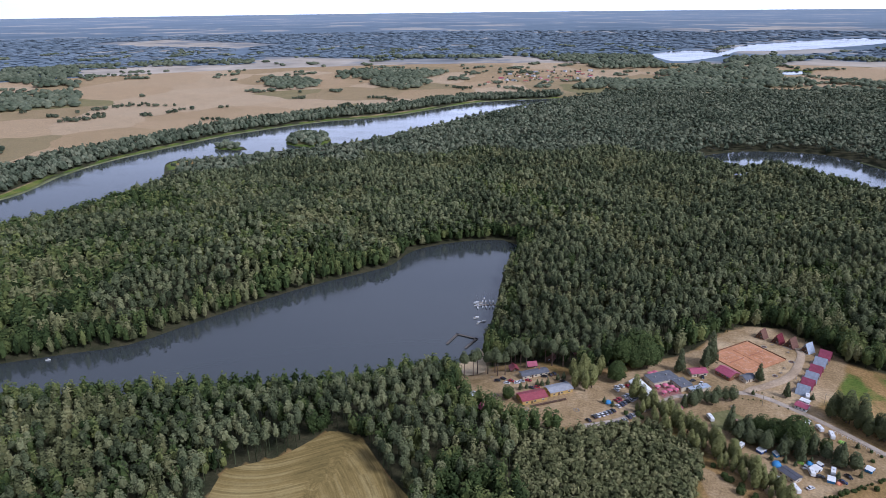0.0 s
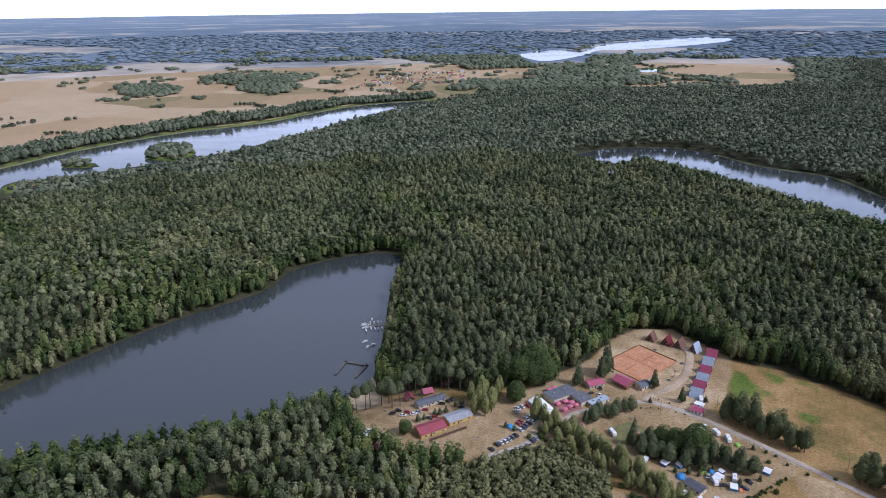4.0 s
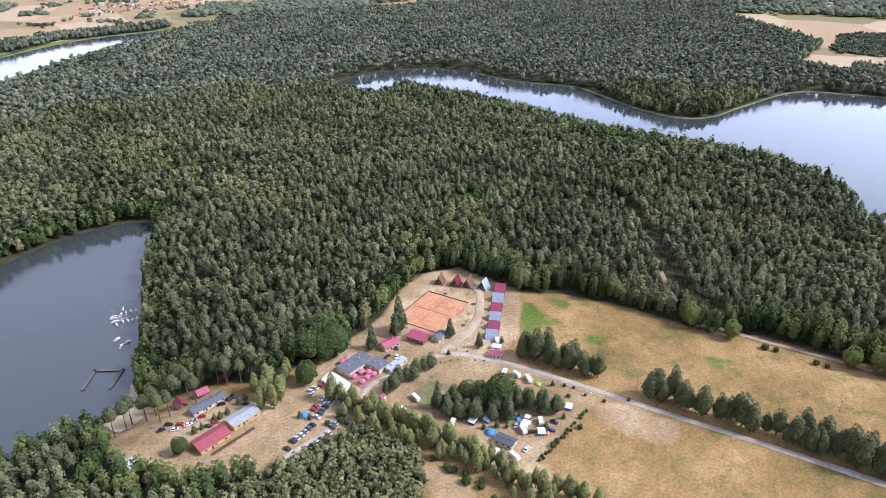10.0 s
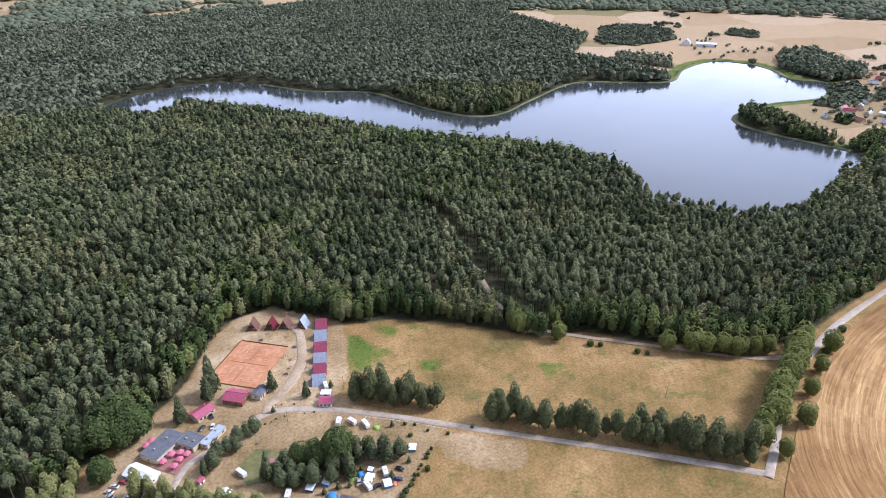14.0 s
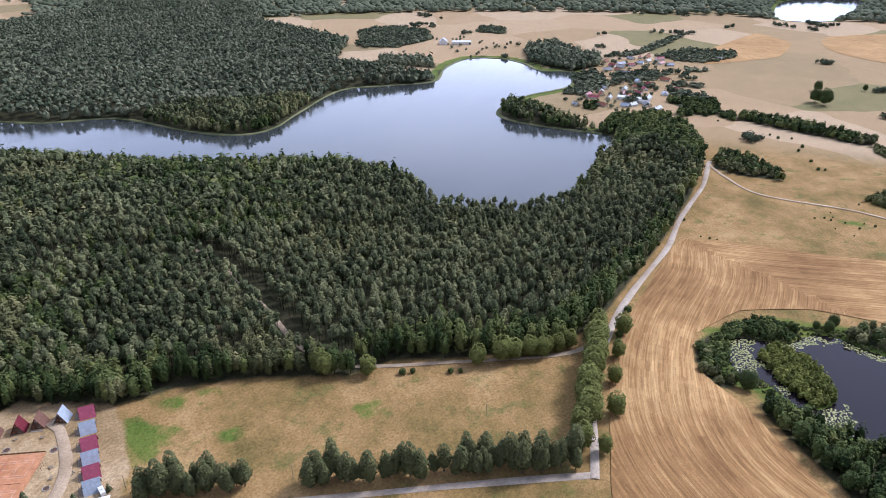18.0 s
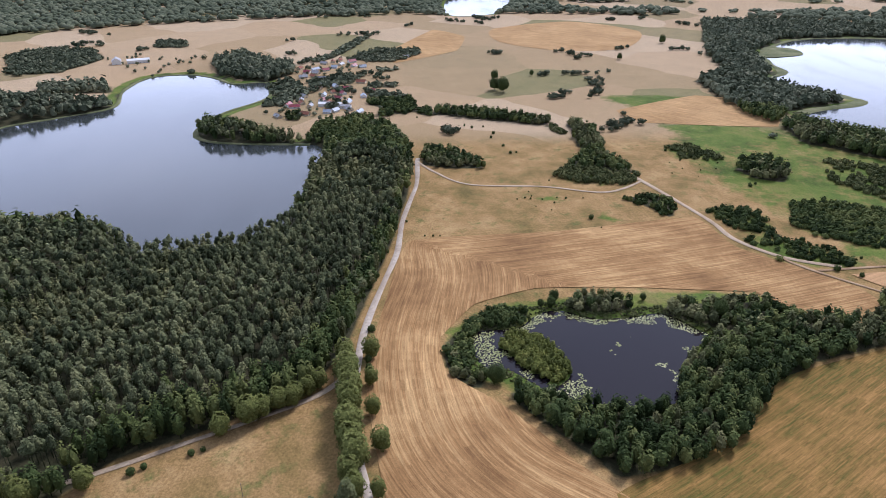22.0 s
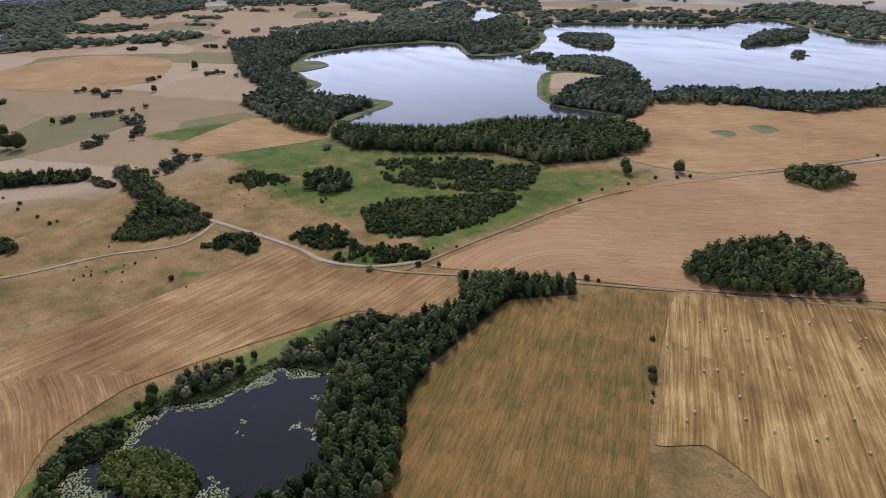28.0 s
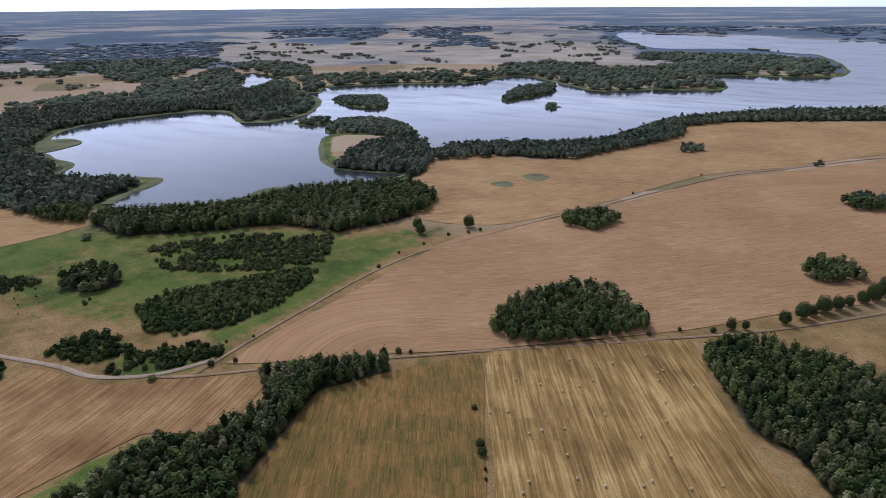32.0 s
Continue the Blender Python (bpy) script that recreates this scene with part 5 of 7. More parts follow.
def ribbed(name, colour, step, rough=0.45):
    """Sheet-metal roofing with standing ribs and weathering."""
    m, n, l, b = material(name, rough, 0.4)
    co = n.new("ShaderNodeTexCoord")
    wv = n.new("ShaderNodeTexWave")
    wv.inputs["Scale"].default_value = 0.5 / step
    wv.bands_direction = "Y"
    l.new(co.outputs["Object"], wv.inputs["Vector"])
    t = noise_node(n, l, 0.7, 5, 0.65)
    r = ramp_node(n, [(0.3, tuple(c * 0.78 for c in colour)), (0.55, colour), (0.75, tuple(min(1, c * 1.2 + 0.02) for c in colour))])
    l.new(t.outputs["Fac"], r.inputs["Fac"])
    l.new(r.outputs["Color"], b.inputs["Base Color"])
    bump_node(n, l, b, wv.outputs["Fac"], 0.4, 0.08)
    return m


R_RED, R_PINK, R_GREY = ribbed("red_sheet_roof", (0.32, 0.065, 0.08), 0.45), ribbed("crimson_sheet_roof", (0.40, 0.085, 0.135), 0.45), ribbed("grey_sheet_roof", (0.36, 0.365, 0.38), 0.6)
R_DARK, R_FELT = ribbed("dark_sheet_roof", (0.10, 0.10, 0.115), 0.4), plain("roofing_felt", (0.135, 0.14, 0.155), 0.9, 0, 0.25, 0.6)
R_BROWN, R_WINE, R_BLUE = plain("brown_shingles", (0.17, 0.085, 0.06), 0.85, 0, 0.3, 1.2), ribbed("wine_red_roof", (0.17, 0.022, 0.035), 0.4), ribbed("blue_grey_roof", (0.42, 0.48, 0.56), 0.5)
P_YELLOW, P_CREAM, P_WHITE = plain("ochre_plaster", (0.56, 0.37, 0.12), 0.9, 0, 0.15), plain("cream_plaster", (0.62, 0.54, 0.40), 0.9, 0, 0.12), plain("white_paint", (0.78, 0.78, 0.76), 0.5, 0, 0.06)
P_WOOD, P_DARKWOOD, P_PLANK = plain("stained_boards", (0.22, 0.105, 0.05), 0.8, 0, 0.3, 3), plain("dark_timber", (0.10, 0.055, 0.035), 0.85, 0, 0.3, 3), plain("weathered_planks", (0.28, 0.23, 0.17), 0.9, 0, 0.25, 2)
P_BRICK = plain("red_brick", (0.36, 0.16, 0.10), 0.9, 0, 0.2, 4)
P_CANVAS, P_PINK, P_CONCRETE = plain("white_canvas", (0.80, 0.80, 0.78), 0.75, 0, 0.05), plain("pink_canvas", (0.62, 0.17, 0.24), 0.85, 0, 0.12), plain("concrete", (0.36, 0.34, 0.31), 0.9, 0, 0.2)
P_PANE, p_n, p_l, p_b = material("window_glass", 0.08, 0.6)
p_b.inputs["Base Color"].default_value = (0.025, 0.03, 0.035, 1)
P_TYRE, P_RIM, P_STEEL = plain("tyre_rubber", (0.02, 0.02, 0.02), 0.9), plain("wheel_rim", (0.45, 0.45, 0.46), 0.35, 0.8), plain("galvanised_steel", (0.42, 0.43, 0.44), 0.45, 0.7)
P_LAMP = plain("lamp_glass", (0.75, 0.75, 0.72), 0.2)
P_CLAY = mottled("red_clay", (0.46, 0.212, 0.102), (0.52, 0.245, 0.122), (0.57, 0.285, 0.152), 0.09, 0.5, 0.95, 0.1)
P_LINE = plain("white_line", (0.72, 0.62, 0.54), 0.8)
P_NET = plain("faded_netting", (0.40, 0.20, 0.12), 0.95)


def window(parent, at, wide, tall, axis, frame_mat=None):
    """A framed pane set 4 cm proud of the wall; axis: the wall's normal."""
    d = (0.08, wide, tall) if axis == "x" else (wide, 0.08, tall)
    fr = part("window", box((d[0], d[1], d[2]), at, 0.015), frame_mat or P_WHITE, parent, "white window frame")
    k = 0.05 if (at[0] if axis == "x" else at[1]) > 0 else -0.05
    p = (0.03, wide - 0.2, tall - 0.2) if axis == "x" else (wide - 0.2, 0.03, tall - 0.2)
    c = (at[0] + k, at[1], at[2]) if axis == "x" else (at[0], at[1] + k, at[2])
    part("pane", box(p, c), P_PANE, fr, "dark glass pane")


def house(name, x, y, length, width, turn, wall_h, pitch, roof_mat, wall_mat, label, category="house", group="", chimney=False, eaves=0.5, openings=3, flat=False, door_mat=None):
    """Walls, a thick roof with eaves, doors, windows and perhaps a chimney; length lies along x."""
    h = root(name, x, y, turn, label, category, group, 0.3)
    part("wall", box((length, width, wall_h + 0.3), (0, 0, (wall_h + 0.3) / 2 - 0.3), 0.03), wall_mat, h)
    if flat:
        part("roof", box((length + eaves, width + eaves, 0.28), (0, 0, wall_h + 0.14), 0.04), roof_mat, h)
        part("parapet", box((length + eaves, 0.18, 0.16), (0, -(width + eaves) / 2 + 0.1, wall_h + 0.36), 0.02), P_STEEL, h, "pale metal roof edge")
        for k in range(2):
            part("roof_vent", box((0.9, 0.9, 0.7), (length * (0.2 - 0.45 * k), 0.6, wall_h + 0.6), 0.05), P_CONCRETE, h)
    else:
        up, e, th = pitch * (width / 2), eaves, 0.16
        side = lambda s: [(0, wall_h + up + 0.02), (s * (width / 2 + e), wall_h - pitch * e + 0.02), (s * (width / 2 + e), wall_h - pitch * e + 0.02 + th), (0, wall_h + up + 0.02 + th)]
        for s in (-1, 1):
            bm = prism(side(s), length + 2 * e)
            bmesh.ops.rotate(bm, verts=bm.verts[:], cent=(0, 0, 0), matrix=Matrix.Rotation(radians(90), 3, "Z"))
            part("roof", bm, roof_mat, h)
        gb = prism([(-width / 2 + 0.05, wall_h), (width / 2 - 0.05, wall_h), (0, wall_h + up - 0.08)], length - 0.02)
        bmesh.ops.rotate(gb, verts=gb.verts[:], cent=(0, 0, 0), matrix=Matrix.Rotation(radians(90), 3, "Z"))
        part("gable", gb, wall_mat, h)
        rd = tube(0.1, length + 2 * e, (0, 0, wall_h + up + 0.2), "x", 8)
        part("ridge_cap", rd, roof_mat, h)
        if chimney:
            part("chimney", box((0.7, 0.7, 1.6), (length * 0.22, width * 0.12, wall_h + up + 0.5), 0.03), P_BRICK, h, "red brick chimney")
    dr = part("door", box((1.0, 0.1, 2.05), (-length * 0.12, -width / 2 - 0.02, 1.03), 0.02), door_mat or P_DARKWOOD, h, "dark wooden door")
    part("door_handle", box((0.04, 0.08, 0.16), (-length * 0.12 + 0.4, -width / 2 - 0.1, 1.05), 0.01), P_STEEL, dr)
    for k in range(openings):
        px = -length / 2 + (k + 0.5) * length / openings
        if abs(px + length * 0.12) > 1.3:
            window(h, (px, -width / 2 - 0.02, 1.55), min(1.5, length / openings * 0.5), 1.15, "y")
        window(h, (px, width / 2 + 0.02, 1.55), min(1.5, length / openings * 0.5), 1.15, "y")
    for s in (-1, 1):
        window(h, (s * (length / 2 + 0.02), 0, 1.55), 1.2, 1.1, "x")
    return h


# ---- the campsite's buildings ----
house("long_hall", 114.8, 447.5, 16.5, 9.6, 19, 3.0, 0.33, R_RED, P_YELLOW, "long ochre hall with a faded red sheet roof", "building")
house("long_hall", 132.5, 455.5, 15.5, 8.2, 20, 3.0, 0.25, R_GREY, P_YELLOW, "long ochre hall with a streaky grey sheet roof", "building")
house("barrack", 119.5, 476.2, 18.5, 5.8, 19, 2.6, 0.22, R_FELT, P_CREAM, "long cream barrack with a dark felt roof", "building", chimney=True, openings=5)
rest = house("restaurant", 199.6, 465.4, 18.7, 10.4, 20, 3.4, 0, R_FELT, P_CREAM, "cream flat-roofed restaurant with a grey felt roof", "building", flat=True, openings=6)
house("restaurant_wing", 210.2, 458.0, 10.0, 8.4, 110, 3.3, 0, R_FELT, P_CREAM, "cream flat-roofed wing beside the restaurant terrace", "building", flat=True)
house("store_shed", 219.4, 453.2, 14.0, 4.2, 21, 2.6, 0, R_BLUE, P_CREAM, "narrow store with a blue-grey flat roof", "building", flat=True)
house("pink_roofed_house", 225, 473.4, 10.5, 7.0, 9, 2.8, 0.4, R_PINK, P_CREAM, "cream house with a crimson sheet roof by the yard", "house", chimney=True)
house("bar", 243.2, 470.0, 11.0, 9.4, 120, 2.8, 0.38, R_PINK, P_WOOD, "timber bar with a crimson roof beside the clay court", "building")
house("shed", 253.4, 464.0, 8.0, 5.5, 25, 2.6, 0.4, R_FELT, P_CREAM, "small shed with a grey felt roof", "shed")
house("washhouse", 236.0, 370.0, 9.4, 5.4, 117, 2.8, 0.18, R_DARK, P_CREAM, "cream washhouse with a dark flat-pitched roof", "building")
house("reception_hut", 272.5, 431.8, 6.4, 5.6, 132, 2.6, 0.3, R_PINK, P_WHITE, "white reception hut with a crimson roof by the gate", "hut")
house("store_hut", 277.0, 437.5, 4.6, 3.2, 132, 2.2, 0.15, P_CANVAS, P_WHITE, "small white hut behind the reception", "hut", openings=1)
house("kiosk", 200.2, 432.0, 3.2, 2.6, 20, 2.1, 0.35, R_PINK, P_WHITE, "tiny white kiosk with a crimson roof", "kiosk", openings=1, eaves=0.3)
house("small_house", 75.5, 449.5, 7.0, 5.4, 100, 2.7, 0.55, R_BLUE, P_WHITE, "small white house with a blue-grey roof by the trees", "house", openings=2)
house("open_shelter", 83.5, 438.0, 6.6, 5.0, 120, 2.2, 0.25, R_PINK, P_WOOD, "wooden shelter with a crimson roof at the yard's edge", "shelter", openings=1)
for hx, hy, turn, mat in ((119.5, 489.6, 10, R_PINK), (107.5, 488.5, 100, R_RED), (133.5, 496.0, 60, R_BROWN), (152.5, 504.0, 20, R_RED), (165.0, 512.0, 70, R_BROWN)):
    house("cabin", hx, hy, 6.0, 5.2, turn, 2.2, 0.7, mat, P_DARKWOOD, "dark timber cabin with a pitched red roof among pines", "cabin", "cabins under the pines", openings=2)
house("white_marquee", 184.0, 455.6, 15.0, 8.6, 107, 2.6, 0.42, P_CANVAS, P_CANVAS, "large white marquee with a ridged canvas roof", "marquee", openings=5, eaves=0.15)
house("small_marquee", 202.5, 416.0, 6.0, 5.5, 30, 2.2, 0.45, P_CANVAS, P_CANVAS, "white canvas marquee among birches", "marquee", openings=1, eaves=0.2)


def a_frame(x, y, turn, roof_mat, label, group, wide=7.2, tall=7.0, deep=7.6):
    """A steep cabin whose roof reaches the ground, gable towards -y, with a deck."""
    c = root("a_frame_cabin", x, y, turn, label, "cabin", group, 0.2)
    th = 0.2
    for s in (-1, 1):
        part("roof", prism([(0, tall), (s * wide / 2, 0.0), (s * (wide / 2 + th), 0.0), (s * 0.05, tall + th * 1.6)], deep), roof_mat, c)
    part("gable", prism([(-wide / 2 + 0.35, 0.05), (wide / 2 - 0.35, 0.05), (0, tall - 0.6)], deep - 1.1), P_WOOD, c, "stained timber gable")
    deck = part("deck", box((wide - 1.0, 2.2, 0.25), (0, -deep / 2 - 1.0, 0.25), 0.02), P_PLANK, c, "weathered plank deck")
    for s in (-1, 1):
        part("railing", box((0.08, 2.2, 0.08), (s * (wide / 2 - 0.55), -deep / 2 - 1.0, 1.2), 0.01), P_DARKWOOD, deck)
        for k in range(3):
            part("post", box((0.09, 0.09, 0.95), (s * (wide / 2 - 0.55), -deep / 2 - 0.1 - k, 0.8)), P_DARKWOOD, deck)
    part("railing", box((wide - 1.1, 0.08, 0.08), (0, -deep / 2 - 2.05, 1.2), 0.01), P_DARKWOOD, deck)
    part("balcony", box((wide * 0.46, 0.9, 0.9), (0, -deep / 2 + 0.15, 3.1), 0.03), P_DARKWOOD, c, "dark timber balcony")
    part("door", box((1.0, 0.08, 2.0), (-0.7, -deep / 2 + 0.52, 1.1), 0.02), P_DARKWOOD, c)
    window(c, (1.0, -deep / 2 + 0.52, 1.5), 1.3, 1.1, "y")
    window(c, (0, -deep / 2 + 0.52, 4.4), 1.0, 1.0, "y")
    return c


for k, (cx, cy) in enumerate(((318, 493), (309.5, 483), (301.5, 473), (294.5, 464.5), (288, 456.5), (281.5, 449))):
    a_frame(cx, cy, -131, (R_PINK, R_BLUE)[k % 2], ("steep cabin with a crimson sheet roof and a deck", "steep cabin with a pale grey sheet roof and a deck")[k % 2], "row of steep cabins", 7.4, 5.6, 7.6)
for k, (cx, cy) in enumerate(((288.5, 523.5), (296.5, 515.5), (303, 509.5), (310.5, 502))):
    a_frame(cx, cy, -48 - 4 * k, (R_BROWN, R_WINE, R_BROWN, R_BLUE)[k], ("steep cabin with a brown shingle roof", "steep cabin with a dark red roof", "steep cabin with a worn brown roof", "steep cabin with a blue-grey roof")[k], "steep cabins by the wood", 7.0, 6.6, 7.4)

ramp = root("timber_ramp", 124.5, 441.8, 19, "long low ramp of dark boards beside the hall", "ramp")
for k in range(12):
    part("board", box((1.85, 1.7, 0.16), (-11 + 2 * k, 0, 0.5 + 0.03 * k), 0.02), P_DARKWOOD, ramp)
for k in range(7):
    part("post", box((0.14, 0.14, 0.9), (-11 + 3.6 * k, -0.8, 0.3)), P_DARKWOOD, ramp)

# ---- clay courts ----
court = root("clay_court", 264.5, 491.5, 119, "pair of orange clay tennis courts with nets and a low fence", "tennis court", "", -0.35)
part("clay", box((30.0, 39.0, 0.5), (0, 0, -0.08)), P_CLAY, court)
for s in (-1, 1):
    part("net", box((0.04, 12.6, 0.75), (0, s * 9.4, 0.60)), P_NET, court, "faded brown court net")
    for e in (-1, 1):
        part("net_post", tube(0.06, 1.1, (0, s * 9.4 + e * 6.4, 0.65)), P_STEEL, court)
    for u, v, dx, dy in ((0, -5.49, 23.77, 0.07), (0, 5.49, 23.77, 0.07), (-11.88, 0, 0.07, 10.97), (11.88, 0, 0.07, 10.97), (0, -4.11, 23.77, 0.06), (0, 4.11, 23.77, 0.06), (-6.4, 0, 0.06, 8.2), (6.4, 0, 0.06, 8.2), (0, 0, 12.8, 0.06)):
        part("court_line", box((dx, dy, 0.02), (u, s * 9.4 + v, 0.182)), P_LINE, court)
part("divider", box((24.0, 0.04, 0.2), (0, 0, 0.28)), P_NET, court, "low faded net between the courts")
for k in range(14):
    part("fence_board", box((0.08, 2.6, 0.8), (15.4, -18.0 + 2.75 * k, 0.5)), P_WOOD, court, "brown board of the court fence")
for k in range(11):
    part("fence_board", box((2.6, 0.08, 0.8), (-13.8 + 2.75 * k, -19.9, 0.5)), P_WOOD, court, "brown board of the court fence")
tagged(sheet("terrace", [(190, 458), (203, 461), (208, 449), (195, 445)], plain("red_paving", (0.34, 0.17, 0.14), 0.85, 0, 0.2, 1.0), 0.3, 6.0, None, 0.0), "reddish paved terrace of the restaurant", "terrace", kind="structure")
tagged(sheet("lawn", [(216, 427), (229, 431), (237, 419), (226, 408), (213, 414)], mottled("dry_lawn", (0.12, 0.125, 0.045), (0.17, 0.165, 0.065), (0.25, 0.215, 0.10), 0.06, 0.5), 0.26, 6.0, None, 0.1), "fenced green playing lawn", "lawn", kind="structure")


def parasol(x, y):
    u = root("parasol", x, y, x * 7 % 60, "open pink garden parasol over a table", "parasol", "parasols on the terrace", -0.2)
    part("pole", tube(0.04, 2.5, (0, 0, 1.25)), P_WHITE, u)
    part("canopy", tube(1.9, 0.75, (0, 0, 2.45), "z", 8, 0.08), P_PINK, u, "pink canvas canopy")
    t = part("table", tube(0.6, 0.05, (0, 0, 0.74), "z", 14), P_WHITE, u)
    for k in range(4):
        a = radians(45 + 90 * k)
        part("bench", box((0.4, 0.9, 0.45), (1.1 * math.cos(a), 1.1 * math.sin(a), 0.23), 0.04, a), P_PINK, u)


for px, py in ((194.5, 455.6), (199.6, 457.0), (204.6, 451.6), (200.6, 451.0), (196.6, 449.0), (197.6, 473.2), (194.2, 472.0), (203.0, 455.0)):
    parasol(px, py)

# ---- vehicles ----
def car_kind(paint, label, long=4.3, wide=1.76, tall=1.46, cab=(-1.25, 0.75)):
    c = tagged(new("car"), label, "car", "parked cars")
    low = bmesh.new()
    prof = [(-long / 2, 0.32), (-long / 2 + 0.05, 0.78), (-long / 2 + 0.35, 0.9), (cab[0], 0.93), (cab[1], 0.93), (long / 2 - 0.35, 0.78), (long / 2, 0.6), (long / 2, 0.3), (long / 2 - 0.2, 0.2), (-long / 2 + 0.2, 0.2)]
    prism(prof, wide, low)
    bmesh.ops.bevel(low, geom=low.edges[:], offset=0.06, segments=1, affect="EDGES")
    part("body", low, paint, c)
    glass = bmesh.new()
    prism([(cab[0] - 0.35, 0.9), (cab[0] + 0.25, tall - 0.06), (cab[1] - 0.35, tall - 0.06), (cab[1] + 0.5, 0.9)], wide - 0.22, glass)
    part("side_glass", glass, P_PANE, c, "dark car glazing")
    part("car_roof", box((cab[1] - cab[0] - 0.55, wide - 0.3, 0.1), ((cab[0] + cab[1]) / 2 - 0.05, 0, tall - 0.03), 0.04), paint, c)
    for s in (-1, 1):
        for u in (-long * 0.3, long * 0.31):
            w = part("wheel", tube(0.32, 0.2, (u, s * (wide / 2 - 0.1), 0.32), "y", 12), P_TYRE, c)
            part("rim", tube(0.2, 0.22, (u, s * (wide / 2 - 0.09), 0.32), "y", 10), P_RIM, w)
        part("headlight", box((0.08, 0.34, 0.16), (long / 2 - 0.02, s * 0.6, 0.62), 0.02), P_LAMP, c)
        part("tail_light", box((0.08, 0.3, 0.16), (-long / 2 + 0.02, s * 0.62, 0.76), 0.02), P_PINK, c)
    return c


def coat(name, colour, metal=0.3):
    m, n, l, b = material(name, 0.25, 0.5)
    b.inputs["Base Color"].default_value, b.inputs["Metallic"].default_value, b.inputs["Coat Weight"].default_value = (*colour, 1), metal, 0.6
    return m


CARS = [car_kind(coat(f"{w}_paint", c, 0.0 if w in ("white", "red") else 0.3), f"parked {w} hatchback on trodden sand") for w, c in (("white", (0.72, 0.72, 0.72)), ("black", (0.02, 0.02, 0.024)), ("dark blue", (0.03, 0.05, 0.12)), ("silver", (0.45, 0.46, 0.48)), ("red", (0.34, 0.02, 0.03)), ("grey", (0.14, 0.15, 0.17)))]
free = list(CARS)


def park(kind, x, y, turn):
    m = pose(x, y, ground_z(x, y) + 0.1, 0, 0, turn)
    if CARS[kind] in free:
        free.remove(CARS[kind])
        CARS[kind].matrix_world = m
    else:
        copy_thing(CARS[kind], m)


YARD_CARS = ((99, 472, 1), (95, 469.5, 1), (101, 466, 0), (104, 468.5, 4), (107.6, 466, 0), (110.6, 467.4, 3), (115, 468.4, 4), (116, 459.4, 1), (119.4, 460, 4), (126, 473, 1), (130, 475, 1), (133, 476.4, 1), (137, 466.4, 1), (78.4, 444, 0), (79.6, 455, 0))
for k, (px, py, kind) in enumerate(YARD_CARS):
    park(kind, px, py, 100 + (k * 37) % 50 if k > 9 else -30 + (k * 29) % 40)
ROW_CARS = ((170, 458, 0), (173, 459.4, 0), (168.8, 455, 0), (176.6, 459, 4), (178.6, 454, 1), (172, 446.6, 0), (174.2, 448.4, 0), (174.6, 443, 0), (176.6, 444.6, 0), (178.8, 446.2, 3), (166, 442.6, 4), (168, 444.4, 4), (168, 438.4, 2), (170, 440, 5), (172, 441.6, 1), (165.4, 436.6, 0), (149, 426, 1), (151.4, 427.2, 0), (154, 428.2, 0), (156.6, 429.4, 3), (159, 430.6, 5), (161.4, 432, 1), (169, 425, 2), (171.4, 427, 3), (174.6, 429.4, 1), (177, 431.4, 2))
for px, py, kind in ROW_CARS:
    park(kind, px, py, 115 + (px * 13) % 6)
for k, (px, py, kind) in enumerate(((145, 422.6, 1), (154, 416.8, 1), (156.4, 418, 1), (159, 418.6, 0), (161.6, 419.8, 5), (166, 422, 0), (219, 464, 1), (223.4, 461, 0), (227, 468.4, 1), (265, 369, 1), (260, 365, 2), (251, 369.4, 1), (242, 361, 0), (247.6, 377.4, 3))):
    park(kind, px, py, 118 if k < 6 else 20 + 30 * k)


def caravan(x, y, turn, motor=False):
    name = "motorhome" if motor else "caravan"
    c = root(name, x, y, turn, "white motorhome parked on the sandy pitch" if motor else "white touring caravan on the sandy pitch", name, "campers on the pitches")
    long = 5.6 if not motor else 6.4
    bm = bmesh.new()
    prism([(-long / 2, 0.55), (-long / 2 + 0.1, 2.4), (-long / 2 + 0.5, 2.65), (long / 2 - 0.7, 2.6), (long / 2 - 0.1, 1.6), (long / 2, 0.55)], 2.2, bm)
    bmesh.ops.bevel(bm, geom=bm.edges[:], offset=0.08, segments=2, affect="EDGES")
    part("body", bm, P_WHITE, c)
    for s in (-1, 1):
        part("window", box((1.3, 0.05, 0.6), (-0.9, s * 1.11, 1.65), 0.02), P_PANE, c, "dark side window")
        part("window", box((0.9, 0.05, 0.5), (1.1, s * 1.11, 1.65), 0.02), P_PANE, c, "dark side window")
        for u in ((0.0,) if not motor else (-1.8, 1.9)):
            part("wheel", tube(0.33, 0.22, (u, s * 0.95, 0.33), "y", 12), P_TYRE, c)
    part("roof_hatch", box((0.7, 0.6, 0.12), (-0.4, 0, 2.69), 0.03), P_RIM, c)
    part("door", box((0.65, 0.06, 1.75), (0.1, -1.12, 1.45), 0.02), P_WHITE, c)
    if not motor:
        part("drawbar", box((1.2, 0.1, 0.1), (long / 2 + 0.5, 0, 0.5)), P_STEEL, c)


for k, (px, py, motor) in enumerate(((267, 415, 0), (271.4, 410, 0), (274.6, 403.4, 1), (259, 372.4, 0), (221.6, 395, 0), (215, 422, 1), (215, 378, 0), (221, 372.4, 0), (228, 366, 0), (234, 360, 1), (248, 372.2, 0), (281, 442.8, 0))):
    caravan(px, py, 40 + (k * 53) % 70, bool(motor))


